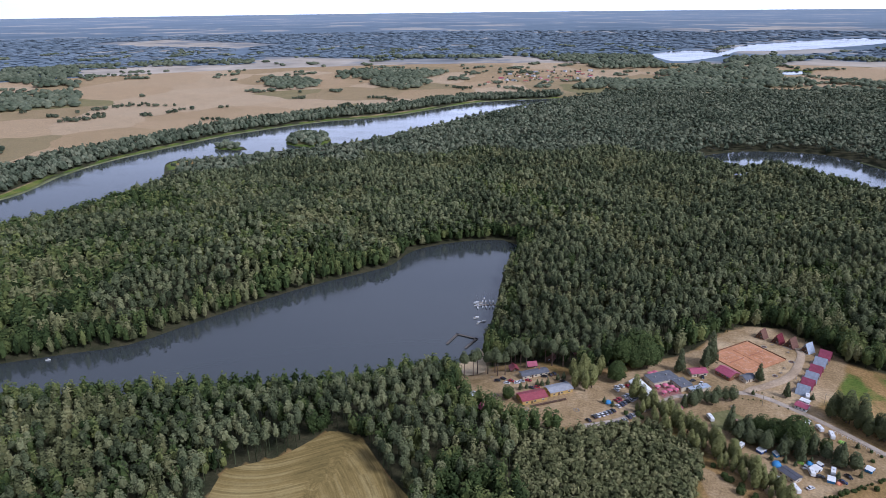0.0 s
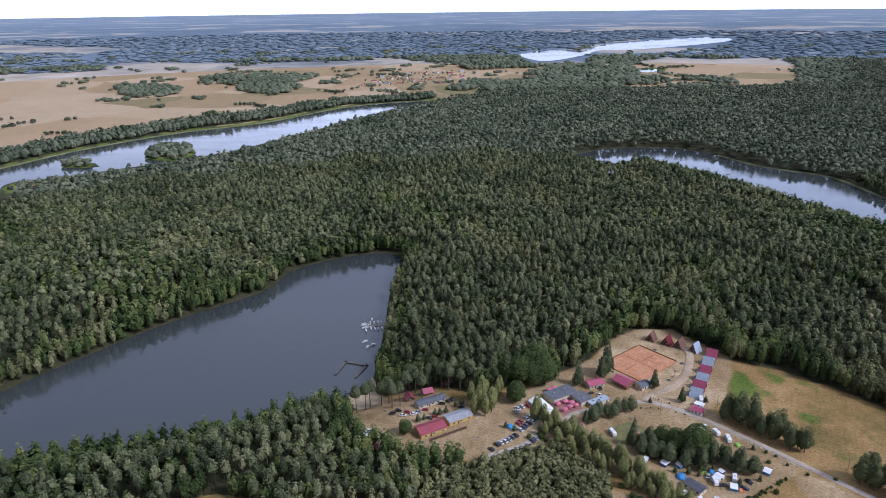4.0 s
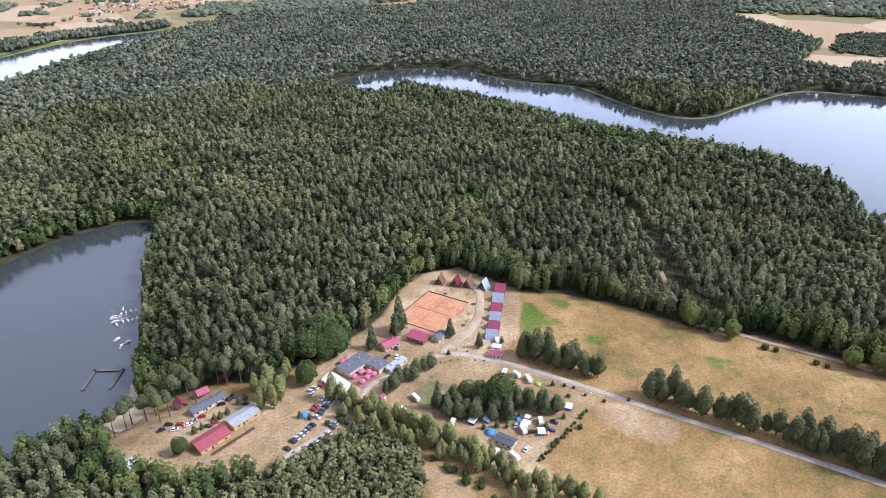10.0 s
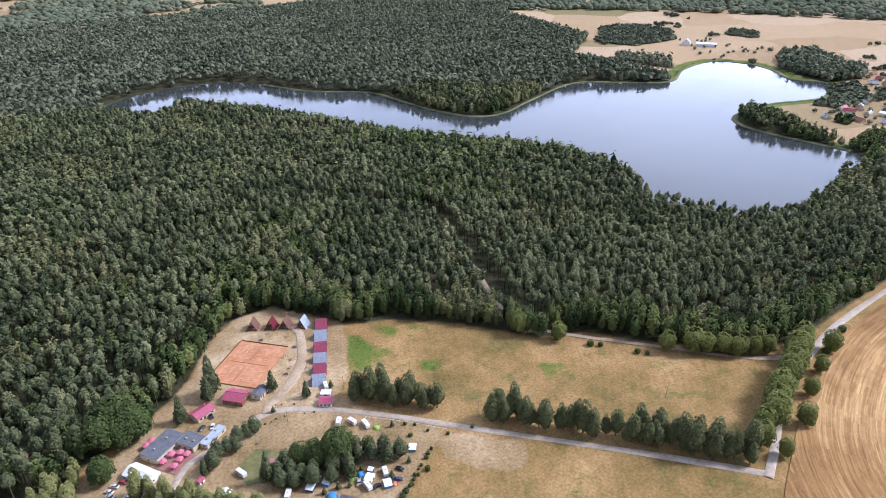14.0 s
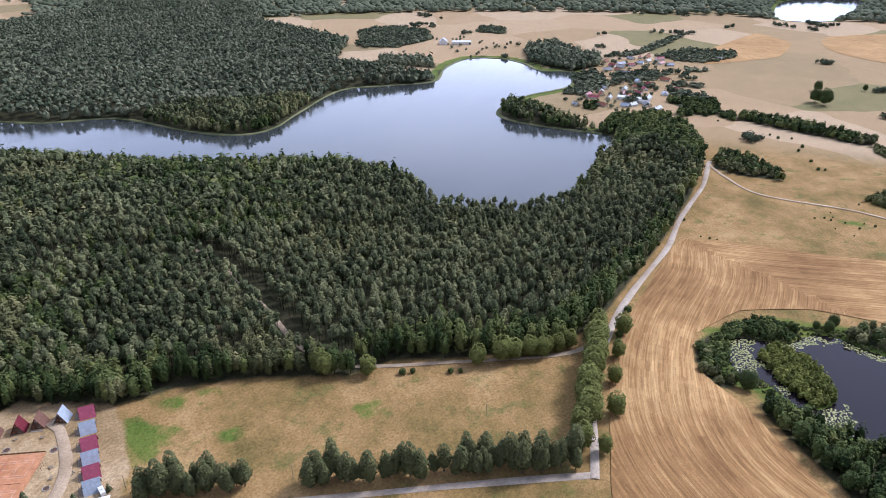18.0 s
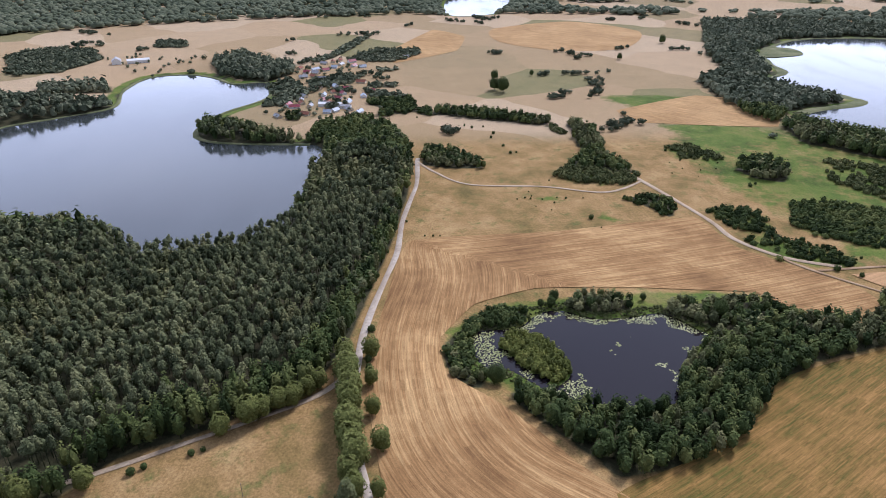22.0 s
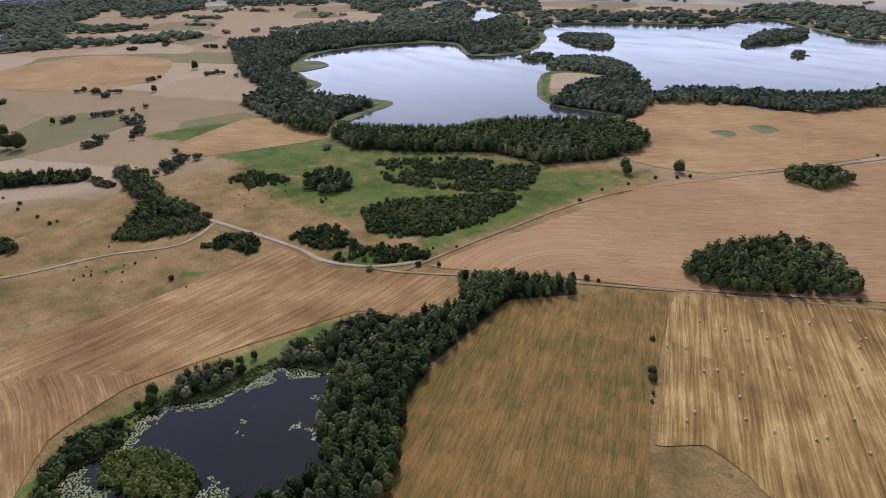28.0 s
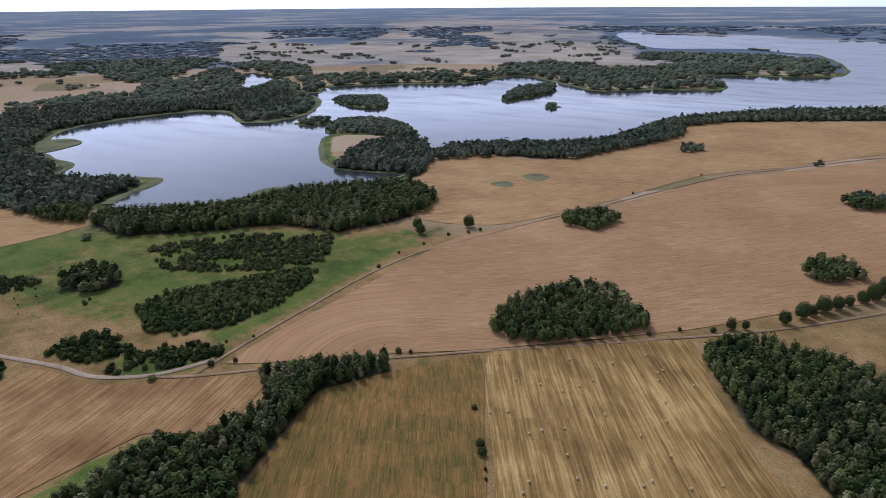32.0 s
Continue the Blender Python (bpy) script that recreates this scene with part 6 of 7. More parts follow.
def frame_tent(x, y, turn, mat, label, long=4.6, wide=3.4, tall=2.3, wall=1.5):
    t = root("frame_tent", x, y, turn, label, "tent", "tents on the pitches")
    part("tent_wall", box((long, wide, wall), (0, 0, wall / 2), 0.08), mat, t)
    part("tent_roof", prism([(-long / 2 - 0.15, wall), (0, tall), (long / 2 + 0.15, wall)], wide + 0.3), P_CANVAS if mat is not P_CANVAS else mat, t, "white canvas roof")
    part("tent_door", box((1.2, 0.05, 1.3), (0, -wide / 2 - 0.03, 0.66)), P_PANE, t, "dark opening")


def dome_tent(x, y, mat, label, r=1.9):
    t = root("dome_tent", x, y, x * 11 % 90, label, "tent", "tents on the pitches")
    bm = bmesh.new()
    bmesh.ops.create_uvsphere(bm, u_segments=14, v_segments=10, radius=r)
    bmesh.ops.bisect_plane(bm, geom=bm.verts[:] + bm.edges[:] + bm.faces[:], plane_co=(0, 0, 0), plane_no=(0, 0, 1), clear_inner=True)
    bmesh.ops.scale(bm, vec=(1.25, 1.0, 0.82), verts=bm.verts[:])
    part("fly_sheet", bm, mat, t)
    part("porch", prism([(-0.8, 0), (0, 1.1), (0.8, 0)], 1.2), mat, t).location = (0, -r * 0.9, 0)
    for s in (-1, 1):
        part("tent_peg", box((0.05, 0.05, 0.2), (s * r * 1.3, 0.5, 0.1)), P_STEEL, t)


T_BLUE, T_GREEN, T_ORANGE, T_NAVY = plain("blue_nylon", (0.06, 0.25, 0.52), 0.6), plain("lime_nylon", (0.28, 0.48, 0.08), 0.6), plain("orange_nylon", (0.7, 0.25, 0.12), 0.6), plain("navy_nylon", (0.05, 0.10, 0.28), 0.6)
frame_tent(231, 391, 30, T_NAVY, "white-roofed awning tent with dark walls")
frame_tent(238.4, 388, 20, T_BLUE, "white and blue awning tent", 5.2)
frame_tent(255, 366.6, 60, T_BLUE, "pale awning tent beside a caravan")
frame_tent(252, 375.2, 25, P_CANVAS, "white family tent on the pitch", 4.6, 3.6)
frame_tent(255.6, 378.4, 25, T_NAVY, "small white-roofed blue tent", 2.6, 2.4)
frame_tent(278.4, 374, 40, T_BLUE, "white and blue awning by dark cars", 4.4)
dome_tent(234, 380, T_BLUE, "bright blue dome tent on sand", 2.3)
dome_tent(247, 381.4, T_GREEN, "small lime green dome tent", 1.4)
dome_tent(251, 380.4, T_BLUE, "small blue dome tent", 1.5)
dome_tent(257.4, 364.4, T_ORANGE, "small orange dome tent", 1.2)
dome_tent(277, 398, T_GREEN, "pale green dome tent by the fence", 1.5)
dome_tent(160.5, 441.5, T_BLUE, "light blue dome tent at the car park's edge", 1.9)

# ---- play things, fence, poles ----
tr = root("trampoline", 229, 418, 0, "round black trampoline on the lawn", "trampoline", "", -0.25)
part("bed", tube(1.7, 0.06, (0, 0, 0.85), "z", 24), P_NET, tr)
part("rim", tube(2.0, 0.05, (0, 0, 0.81), "z", 24), T_NAVY, tr, "dark blue padded rim")
for k in range(6):
    part("leg", tube(0.04, 0.8, (1.85 * math.cos(k * 1.047), 1.85 * math.sin(k * 1.047), 0.4)), P_STEEL, tr)
for k, (px, py) in enumerate(((268, 503), (268, 480), (284, 466), (110, 436), (93, 452), (140, 434))):
    f = root("fire_ring", px, py, 20 * k, "round ring of stones on bare sand", "fire ring", "stone rings in the yard")
    for j in range(9):
        a = j * 0.698
        part("stone", box((0.7, 0.5, 0.35), (1.6 * math.cos(a), 1.6 * math.sin(a), 0.15), 0.1, a), P_CONCRETE, f)
fence_line = curve_round([(282, 409), (291, 394), (302, 372)], 2.6, False)
fence = root("fence", 282, 409, 0, "low white post-and-rail fence along the road", "fence")
for k, (px, py) in enumerate(fence_line):
    part("post", box((0.16, 0.16, 1.1), (px - 282 - 3.4, py - 409 - 1.4, ground_z(px, py) - ground_z(282, 409) + 0.45)), P_WHITE, fence)
for k in range(len(fence_line) - 1):
    a, b = fence_line[k], fence_line[k + 1]
    d = b - a
    part("rail", box((float(np.hypot(*d)), 0.08, 0.1), ((a[0] + b[0]) / 2 - 285.4, (a[1] + b[1]) / 2 - 410.4, ground_z(*((a + b) / 2)) - ground_z(282, 409) + 0.8), 0, math.atan2(d[1], d[0])), P_WHITE, fence)


def utility_pole(x, y, tall=8.5):
    p = root("utility_pole", x, y, 30, "weathered wooden utility pole with insulators", "pole", "utility poles", 0.5)
    part("pole", tube(0.16, tall, (0, 0, tall / 2), "z", 8, 0.1), P_PLANK, p)
    arm = part("crossarm", box((1.4, 0.1, 0.12), (0, 0, tall - 0.5)), P_PLANK, p)
    for s in (-0.6, 0, 0.6):
        part("insulator", tube(0.06, 0.2, (s, 0, tall - 0.33), "z", 8), P_WHITE, arm)


for px, py in ((320, 368), (287, 435), (251, 436), (390, 300), (540, 262), (640, 258), (470, 268)):
    utility_pole(px, py)

# ---- lake shore: jetty and boats ----
P_WET = plain("dark_wet_planks", (0.13, 0.11, 0.09), 0.8, 0, 0.25, 2)
jetty = tagged(new("jetty"), "U-shaped dark plank bathing jetty on the lake", "jetty")
corners = ((76, 545), (62, 552), (70, 568), (85, 560))
for (ax, ay), (bx, by) in ((corners[3], corners[2]), (corners[2], corners[1]), (corners[3], corners[0])):
    d = Vector((bx - ax, by - ay))
    bm = box((d.length + 1.8, 1.9, 0.18), (0, 0, 0), 0.02)
    bmesh.ops.rotate(bm, verts=bm.verts[:], cent=(0, 0, 0), matrix=Matrix.Rotation(math.atan2(d.y, d.x), 3, "Z"))
    bmesh.ops.translate(bm, vec=((ax + bx) / 2, (ay + by) / 2, 0.62), verts=bm.verts[:])
    part("deck", bm, P_WET, jetty)
    for k in range(5):
        q = Vector((ax, ay)) + d * (k / 4)
        part("pile", tube(0.12, 2.6, (q.x, q.y, -0.6), "z", 8), P_DARKWOOD, jetty)
pier = tagged(new("marina_pier"), "narrow grey pontoon between moored boats", "pier")
part("deck", box((22, 1.6, 0.3), (97, 624, 0.25), 0.03), P_PLANK, pier)
for k in range(5):
    part("pile", tube(0.12, 2.8, (88 + 4.6 * k, 625, -0.4), "z", 8), P_DARKWOOD, pier)


def sailboat(x, y, turn, long=6.6, mast=True):
    b = tagged(new("sailboat" if mast else "motorboat"), "white sailing boat moored at the pontoon" if mast else "white motorboat moored by the shore", "boat", "moored boats")
    b.matrix_world = pose(x, y, 0.05, 0, 0, turn)
    bm = bmesh.new()
    rings = []
    for u, w, zt in ((-0.5, 0.32, 0.8), (-0.3, 0.42, 0.78), (0, 0.5, 0.8), (0.25, 0.38, 0.88), (0.42, 0.16, 0.98), (0.5, 0.02, 1.05)):
        wd = w * 2.4
        rings.append([bm.verts.new((u * long, -wd / 2, zt)), bm.verts.new((u * long, -wd * 0.3, -0.1)), bm.verts.new((u * long, wd * 0.3, -0.1)), bm.verts.new((u * long, wd / 2, zt))])
    for r0, r1 in zip(rings, rings[1:]):
        for k in range(4):
            bm.faces.new((r0[k], r0[(k + 1) % 4], r1[(k + 1) % 4], r1[k]))
    bm.faces.new(rings[0])
    bm.faces.new(rings[-1][::-1])
    bmesh.ops.recalc_face_normals(bm, faces=bm.faces[:])
    part("hull", bm, P_WHITE, b)
    part("coachroof", box((long * 0.36, 1.3, 0.45), (long * 0.06, 0, 1.05), 0.1), P_WHITE, b)
    part("cockpit", box((long * 0.24, 1.2, 0.1), (-long * 0.3, 0, 0.82), 0.02), P_PLANK, b, "tan cockpit floor")
    for s in (-1, 1):
        part("porthole", box((long * 0.2, 0.04, 0.18), (long * 0.06, s * 0.66, 1.1)), P_PANE, b)
    if mast:
        m = part("mast", tube(0.05, 7.5, (long * 0.12, 0, 4.6), "z", 6), P_STEEL, b)
        part("boom", tube(0.09, 2.6, (-long * 0.1, 0, 1.75), "x", 6), T_NAVY, m, "boom with a furled dark blue sail")


for k, (px, py) in enumerate(((88.5, 629), (88, 626.6), (88.6, 622), (92.6, 629.4), (95.6, 629.6), (99, 629.8), (102, 629.6), (92.4, 619.4), (95.4, 618.8), (98.4, 618.6), (101.4, 619), (88, 617.6), (94.6, 637))):
    sailboat(px, py, (172, 176, 184)[k] if k < 3 else (80 + 7 * (k % 3) if k < 7 else 262 + 7 * (k % 3)), 6.2 + 0.5 * (k % 3))
for px, py, turn in ((86, 598, 30), (87.4, 588, 60), (91.4, 591, 20)):
    sailboat(px, py, turn, 5.0, False)
sailboat(-236, 528, 15, 3.6, False)


# ---- single trees ----
def tree_kind(name, shape, tall, wide, leaves, size, mat, label, category="tree", seed=1, limbs=5, clear=0.3):
    """A tree with a tapered trunk, limbs and a crown of many small leaf clumps."""
    t = tagged(new(name), label, category)
    bm = bmesh.new()
    r = random.Random(seed)
    if shape != "shrub":
        tube(tall * 0.018 + 0.06, tall * 0.86, (0, 0, tall * 0.43 - 0.3), "z", 7, 0.05, bm)
        for k in range(limbs):
            a, h0 = k * 2.4 + r.random(), tall * (clear + (0.8 - clear) * k / limbs)
            arm = tube(0.09, wide * 0.36, (0, 0, 0), "z", 5, 0.03)
            bmesh.ops.translate(arm, vec=(0, 0, wide * 0.18), verts=arm.verts[:])
            bmesh.ops.rotate(arm, verts=arm.verts[:], cent=(0, 0, 0), matrix=Matrix.Rotation(a, 3, "Z") @ Matrix.Rotation(radians(55), 3, "Y"))
            bmesh.ops.translate(arm, vec=(0, 0, h0), verts=arm.verts[:])
            me = bpy.data.meshes.new("limb")
            arm.to_mesh(me)
            arm.free()
            bm.from_mesh(me)
            bpy.data.meshes.remove(me)
    else:
        for k in range(4):
            tube(0.05, tall * 0.6, (0.25 * math.cos(k * 1.6), 0.25 * math.sin(k * 1.6), tall * 0.3 - 0.2), "z", 5, 0.02, bm)
    part("trunk", bm, M_BARK, t)
    v, f, tone = leaf_cloud((7, 10) if leaves > 500 else (5, 8), leaves, shape, size * 0.9, seed, False, tall / wide)
    me = mesh_from("crown", v * (wide, wide, tall), f, mat, (("tint", np.clip(tone + 0.5, 0, 1)),))
    c = new("crown", me)
    c.parent = t
    return t


M_SILVER = foliage("sunny_birch_leaves", (0.105, 0.116, 0.040), (0.215, 0.220, 0.080), (0.325, 0.308, 0.120))
M_ISLET = foliage("yellow_willow_leaves", (0.085, 0.10, 0.026), (0.170, 0.185, 0.046), (0.26, 0.26, 0.075))
M_POPLAR = foliage("alder_leaves", (0.055, 0.066, 0.028), (0.112, 0.124, 0.054), (0.185, 0.186, 0.084))
M_AVENUE = foliage("maple_leaves", (0.074, 0.088, 0.027), (0.150, 0.166, 0.048), (0.240, 0.240, 0.080))
KINDS = {
    "pine": [tree_kind("pine_tree", "pine", 19, 7.5, 900, 0.045, M_PINE, "tall pine with a bare trunk and rounded crown", seed=s, clear=0.45) for s in (3, 4)],
    "shore_pine": [tree_kind("pine_tree", "tall", 12.5, 8.4, 1000, 0.042, M_PINE, "bushy grey-green pine beside the camp road", seed=s, clear=0.15) for s in (23, 24)],
    "spruce": [tree_kind("spruce_tree", "spruce", 13, 6.4, 760, 0.055, M_PINE, "dark conical spruce at the edge of the yard", seed=s, limbs=3) for s in (5, 6)],
    "oak": [tree_kind("broadleaf_tree", "round", 14, 11, 1900, 0.034, M_LEAF, "spreading green broadleaf tree", seed=s) for s in (7, 8, 9)],
    "poplar": [tree_kind("alder_tree", "tall", 13.5, 6.2, 800, 0.052, M_POPLAR, "upright grey-green alder beside the road", seed=s, clear=0.15) for s in (10, 11, 12)],
    "birch": [tree_kind("birch_tree", "tall", 13, 4.8, 640, 0.062, M_SILVER, "light yellow-green birch with a thin pale trunk", seed=s, clear=0.15) for s in (20, 21, 22)],
    "avenue": [tree_kind("maple_tree", "round", 15, 10.5, 1150, 0.04, M_AVENUE, "light green avenue tree along the gravel road", seed=s) for s in (13, 14)],
    "bush": [tree_kind("bush", "shrub", 4.6, 5.2, 420, 0.06, M_LEAF, "dense round green bush in dry grass", "bush", s) for s in (15, 16, 17)],
    "fir": [tree_kind("young_spruce", "spruce", 5.0, 3.0, 300, 0.07, M_PINE, "small conical young spruce", seed=s, limbs=1) for s in (18, 19)],
}
unused = {id(t): t for group in KINDS.values() for t in group}
tree_rng = random.Random(99)


def grow(kind, x, y, scale=1.0, group=""):
    t = tree_rng.choice(KINDS[kind])
    s = scale * tree_rng.uniform(0.85, 1.15)
    w = s * tree_rng.uniform(0.9, 1.12)
    m = pose(x, y, ground_z(x, y) + 0.1, 0, 0, tree_rng.uniform(0, 360)) @ Matrix.Diagonal((w, w, s, 1))
    if id(t) in unused:
        del unused[id(t)]
        t.matrix_world = m
    else:
        t = copy_thing(t, m)
    if group:
        t["group"] = group


# round the yard
for x, y in ((233, 481), (215, 476.5), (237, 484)):
    grow("spruce", x, y, 1.25)
for x, y in ((260, 462), (269, 444), (204, 435), (214, 440), (219, 439), (226, 442), (231, 441.6), (235, 441), (209, 435.4), (222, 437), (100, 447), (102, 450)):
    grow("shore_pine" if x > 206 and x < 240 else "oak" if x < 110 else "spruce", x, y, 0.9 if x > 206 and x < 240 else 0.7, "trees in the yard")
for x, y, s in ((187, 482, 1.3), (195, 482, 1.2), (181, 487, 1.1), (191, 490, 1.3), (171, 467, 0.8)):
    grow("oak", x, y, s, "trees in the yard")
for x, y, s in ((143, 458, 1.05), (149, 455, 1.0), (154, 459, 1.1), (147, 464, 1.15), (157, 465, 1.0), (151, 470, 1.15), (144, 471, 1.1), (161, 472, 0.9), (164, 478, 1.1), (155, 476, 1.0)):
    grow("birch", x, y, s, "light trees beside the hall")
for x, y in ((134, 468.4), (138, 470), (127, 464), (123, 462.6), (120, 462.4), (113, 459.4), (109, 458), (158, 441), (162, 437), (250, 447), (271, 447), (283, 441), (239, 381.6), (233, 384), (243, 378.6), (278, 383), (283, 393), (253, 382), (271, 369), (259, 368)):
    grow("fir", x, y, 1.0 if x < 140 else 0.8, "young spruces in the yard")
for x, y in ((96, 480), (101, 481), (90, 489), (106, 492), (113, 497), (129, 492), (133, 488), (140, 486), (127, 506), (83, 492), (74, 484), (80, 487), (95, 491), (115, 482), (139, 498), (146, 494), (157, 498), (122, 500), (110, 505), (148, 488), (163, 492), (171, 489)):
    grow("pine", x, y, 1.0, "pines over the cabins")
# the pitches
for x, y in ((229, 403), (236, 395), (244, 391), (249, 387), (261, 383.6), (265, 377), (271, 374.6), (242, 399), (251, 401), (223, 402), (256, 388), (221, 409), (237, 406), (232, 399), (246, 395), (239, 402), (266, 381), (227, 397), (233, 392), (240, 387), (247, 383), (225, 407), (231, 410), (244, 405), (250, 395), (255, 398), (260, 394), (263, 388), (269, 384), (238, 411), (245, 400)):
    grow(("spruce", "oak", "shore_pine", "shore_pine")[int(x * 7 + y) % 4], x, y, 0.95, "trees between the pitches")
for x, y in ((273, 359), (268, 360), (262, 358), (257, 357), (254, 356), (250, 354), (245, 352), (297, 368), (291, 385), (292, 377), (308, 362), (284, 381), (288, 389)):
    grow("bush", x, y, 0.62, "bushes along the pitches")
# the row beside the camp road
for x, y in ((284, 423), (287, 417), (291, 411), (294, 404), (298, 397), (302, 391), (305, 385), (300, 404), (296, 413), (318, 358), (320, 353), (323, 347), (326, 341), (329, 335), (325, 351), (332, 328), (336, 321), (339, 314), (342, 307), (347, 297), (350, 291), (353, 284), (356, 279), (359, 273), (363, 264), (367, 257), (370, 251), (357, 286), (363, 274), (352, 294), (367, 266)):
    for k in range(3):
        grow("poplar", x + 3 + tree_rng.uniform(-3.2, 3.2), y + 1.5 + tree_rng.uniform(-3.2, 3.2), tree_rng.uniform(0.7, 1.25), "row of alders beside the road")
# birches on the near side of the pitches
BIRCH_LINE = curve_round([(178, 446), (183, 437), (196, 414), (212, 387), (223, 363), (231, 339), (245, 321)], 2.0, False)
for x, y in BIRCH_LINE:
    grow("birch", x + tree_rng.uniform(-3.5, 2), y + tree_rng.uniform(-4, 1.5), tree_rng.uniform(0.75, 1.1), "birches below the pitches")
for x, y in BIRCH_LINE[6::2]:
    grow("birch", x - 7 + tree_rng.uniform(-3, 3), y - 5 + tree_rng.uniform(-3, 3), tree_rng.uniform(0.6, 0.95), "birches below the pitches")
    grow("bush", x - 13 + tree_rng.uniform(-3, 3), y - 8 + tree_rng.uniform(-3, 3), tree_rng.uniform(0.8, 1.3), "bushes below the birches")
for k in range(14):
    grow("bush", 242 + 3.2 * k + tree_rng.uniform(-1, 1), 352 + 1.1 * k + tree_rng.uniform(-1.5, 1.5), tree_rng.uniform(0.35, 0.65), "bushes along the pitches")
# the avenue
for k in range(13):
    x = 388 + 9 * k
    y = 245 + 12 * k / 12
    grow("avenue", x + tree_rng.uniform(-3, 3), y + tree_rng.uniform(4.5, 8), tree_rng.uniform(0.95, 1.3), "avenue trees")
    if k % 3 == 0:
        grow("avenue", x + tree_rng.uniform(-3, 3), y - tree_rng.uniform(4.5, 8), tree_rng.uniform(0.7, 1.15), "avenue trees")
for x, y in ((402, 374), (432, 320), (444, 302), (450, 295), (456, 287), (461, 281), (468, 276), (452, 288), (440, 308), (393, 396), (396, 402)):
    grow("avenue", x, y, 0.95, "trees beside the forest track")
for x, y, s in ((412, 351, 1.3), (419, 331, 1.0), (421, 326, 0.9), (409, 356, 1.2), (527, 251, 1.5), (492, 251, 1.4), (484, 250, 1.4), (478, 249, 1.3), (610, 252, 1.3), (575, 259, 1.1), (660, 246, 1.2), (700, 243, 1.3), (590, 256, 1.2)):
    grow("bush", x, y, s, "bushes beside the gravel road")
# round the pond
for x, y, s in ((561, 131, 0.8), (562, 138, 0.7), (545, 5, 0.8), (542, 22, 0.8), (478, 178, 0.7), (483, 184, 0.7), (566, 66, 0.7), (568, 128, 0.6)):
    grow("oak", x, y, s * 0.9, "trees round the pond")
# bushes and lone trees in the fields
for x, y, s in ((721, 64, 1.5), (725, 231, 0.7), (770, 77, 0.8), (771, 111, 0.7), (795, -117, 1.3), (691, 208, 0.6), (668, -103, 1.3), (397, -113, 1.6), (418, -144, 1.2), (384, -95, 0.9), (380, -88, 0.8), (392, -106, 1.4), (502, -180, 1.3), (494, -184, 1.0), (353, -306, 1.4), (334, -326, 1.0), (311, -338, 1.4), (631, -131, 0.9), (618, -147, 0.9), (621, -315, 1.2), (626, -357, 1.0), (618, -392, 1.0), (594, -447, 1.3), (484, -703, 1.2), (427, -853, 1.2), (612, -100, 1.6), (770, 60, 0.5), (700, 60, 0.5), (600, -112, 1.5), (575, -116, 1.3), (700, -60, 1.2), (650, -120, 1.2), (610, -430, 1.4), (586, -460, 1.5), (760, 90, 0.6), (742, 96, 0.5), (790, 110, 0.5), (820, 84, 0.7)):
    grow("bush", x, y, s, "bushes in the fields")
for x, y, s in ((771, 124, 0.5), (774, 116, 0.6), (778, 109, 0.5), (769, 100, 0.6), (773, 85, 0.5), (752, 109, 0.4), (1030, 157, 1.0), (1020, 148, 1.2), (1023, 133, 1.0), (992, 123, 1.3), (974, 128, 1.1), (939, 117, 1.0), (912, 112, 1.2), (914, 105, 0.9), (692, 215, 0.5), (691, 208, 0.6), (691, 202, 0.5), (910, -69, 1.1), (876, -74, 0.7), (922, -103, 1.2), (895, -103, 1.2), (873, -104, 1.0), (847, -103, 0.6), (850, -67, 0.5), (844, -85, 0.6), (836, -51, 0.5), (908, -104, 1.3), (883, -114, 1.1), (799, -118, 1.2), (801, -125, 1.1), (1075, 219, 1.0), (860, -90, 0.5), (885, -88, 0.7), (900, -80, 0.6), (870, -60, 0.5), (825, -75, 0.4), (912, -92, 0.9), (865, -112, 0.7)):
    grow("bush", x, y, s, "scrub on the dry slope")
for x, y, s in ((1216, 83, 1.5), (1230, 95, 1.2), (1311, 86, 1.0), (1333, 20, 1.1), (290, -356, 0.8), (300, -350, 0.7), (265, -384, 0.9), (254, -402, 0.9), (247, -412, 0.8), (240, -424, 1.0), (230, -436, 1.0), (222, -448, 1.0), (212, -462, 1.0), (204, -474, 1.0), (196, -488, 1.0), (1463, -170, 1.0), (1634, -310, 1.2), (604, -466, 1.0), (640, -420, 0.9), (655, -436, 1.0)):
    grow("oak", x, y, s, "lone trees in the fields")
# water lilies on the pond
lily_rng = np.random.default_rng(5)
lx, ly = scatter(POND, 1.2, 77, None, 0.6)
pd = away(lx, ly, POND_LINE)
isl = away(lx, ly, np.array(ISLET, float))
drift = np.array([noise.noise((a * 0.05, b * 0.05, 2.0)) + 0.5 * noise.noise((a * 0.2, b * 0.2, 7.0)) for a, b in zip(lx, ly)])
mat_at = np.exp(-np.hypot(lx - 508, ly - 184) / 16) * 1.1 + smoothstep(165, 178, ly) * 0.35
north = smoothstep(14, 2, pd) * smoothstep(505, 530, lx) * 0.75
ok = (drift + mat_at + north + 0.3 * np.exp(-np.minimum(pd, isl) / 4) > 0.5) & ~inside(lx, ly, ISLET) & (pd > 1)
lx, ly = lx[ok], ly[ok]
a6 = np.linspace(0, 2 * np.pi, 6, endpoint=False)
rad = 0.3 + 0.5 * lily_rng.random(len(lx))
lv = np.stack([lx[:, None] + rad[:, None] * np.cos(a6), ly[:, None] + rad[:, None] * np.sin(a6) * 0.85, np.full((len(lx), 6), POND_LEVEL + 0.03) + 0.02 * lily_rng.random((len(lx), 1))], -1).reshape(-1, 3)
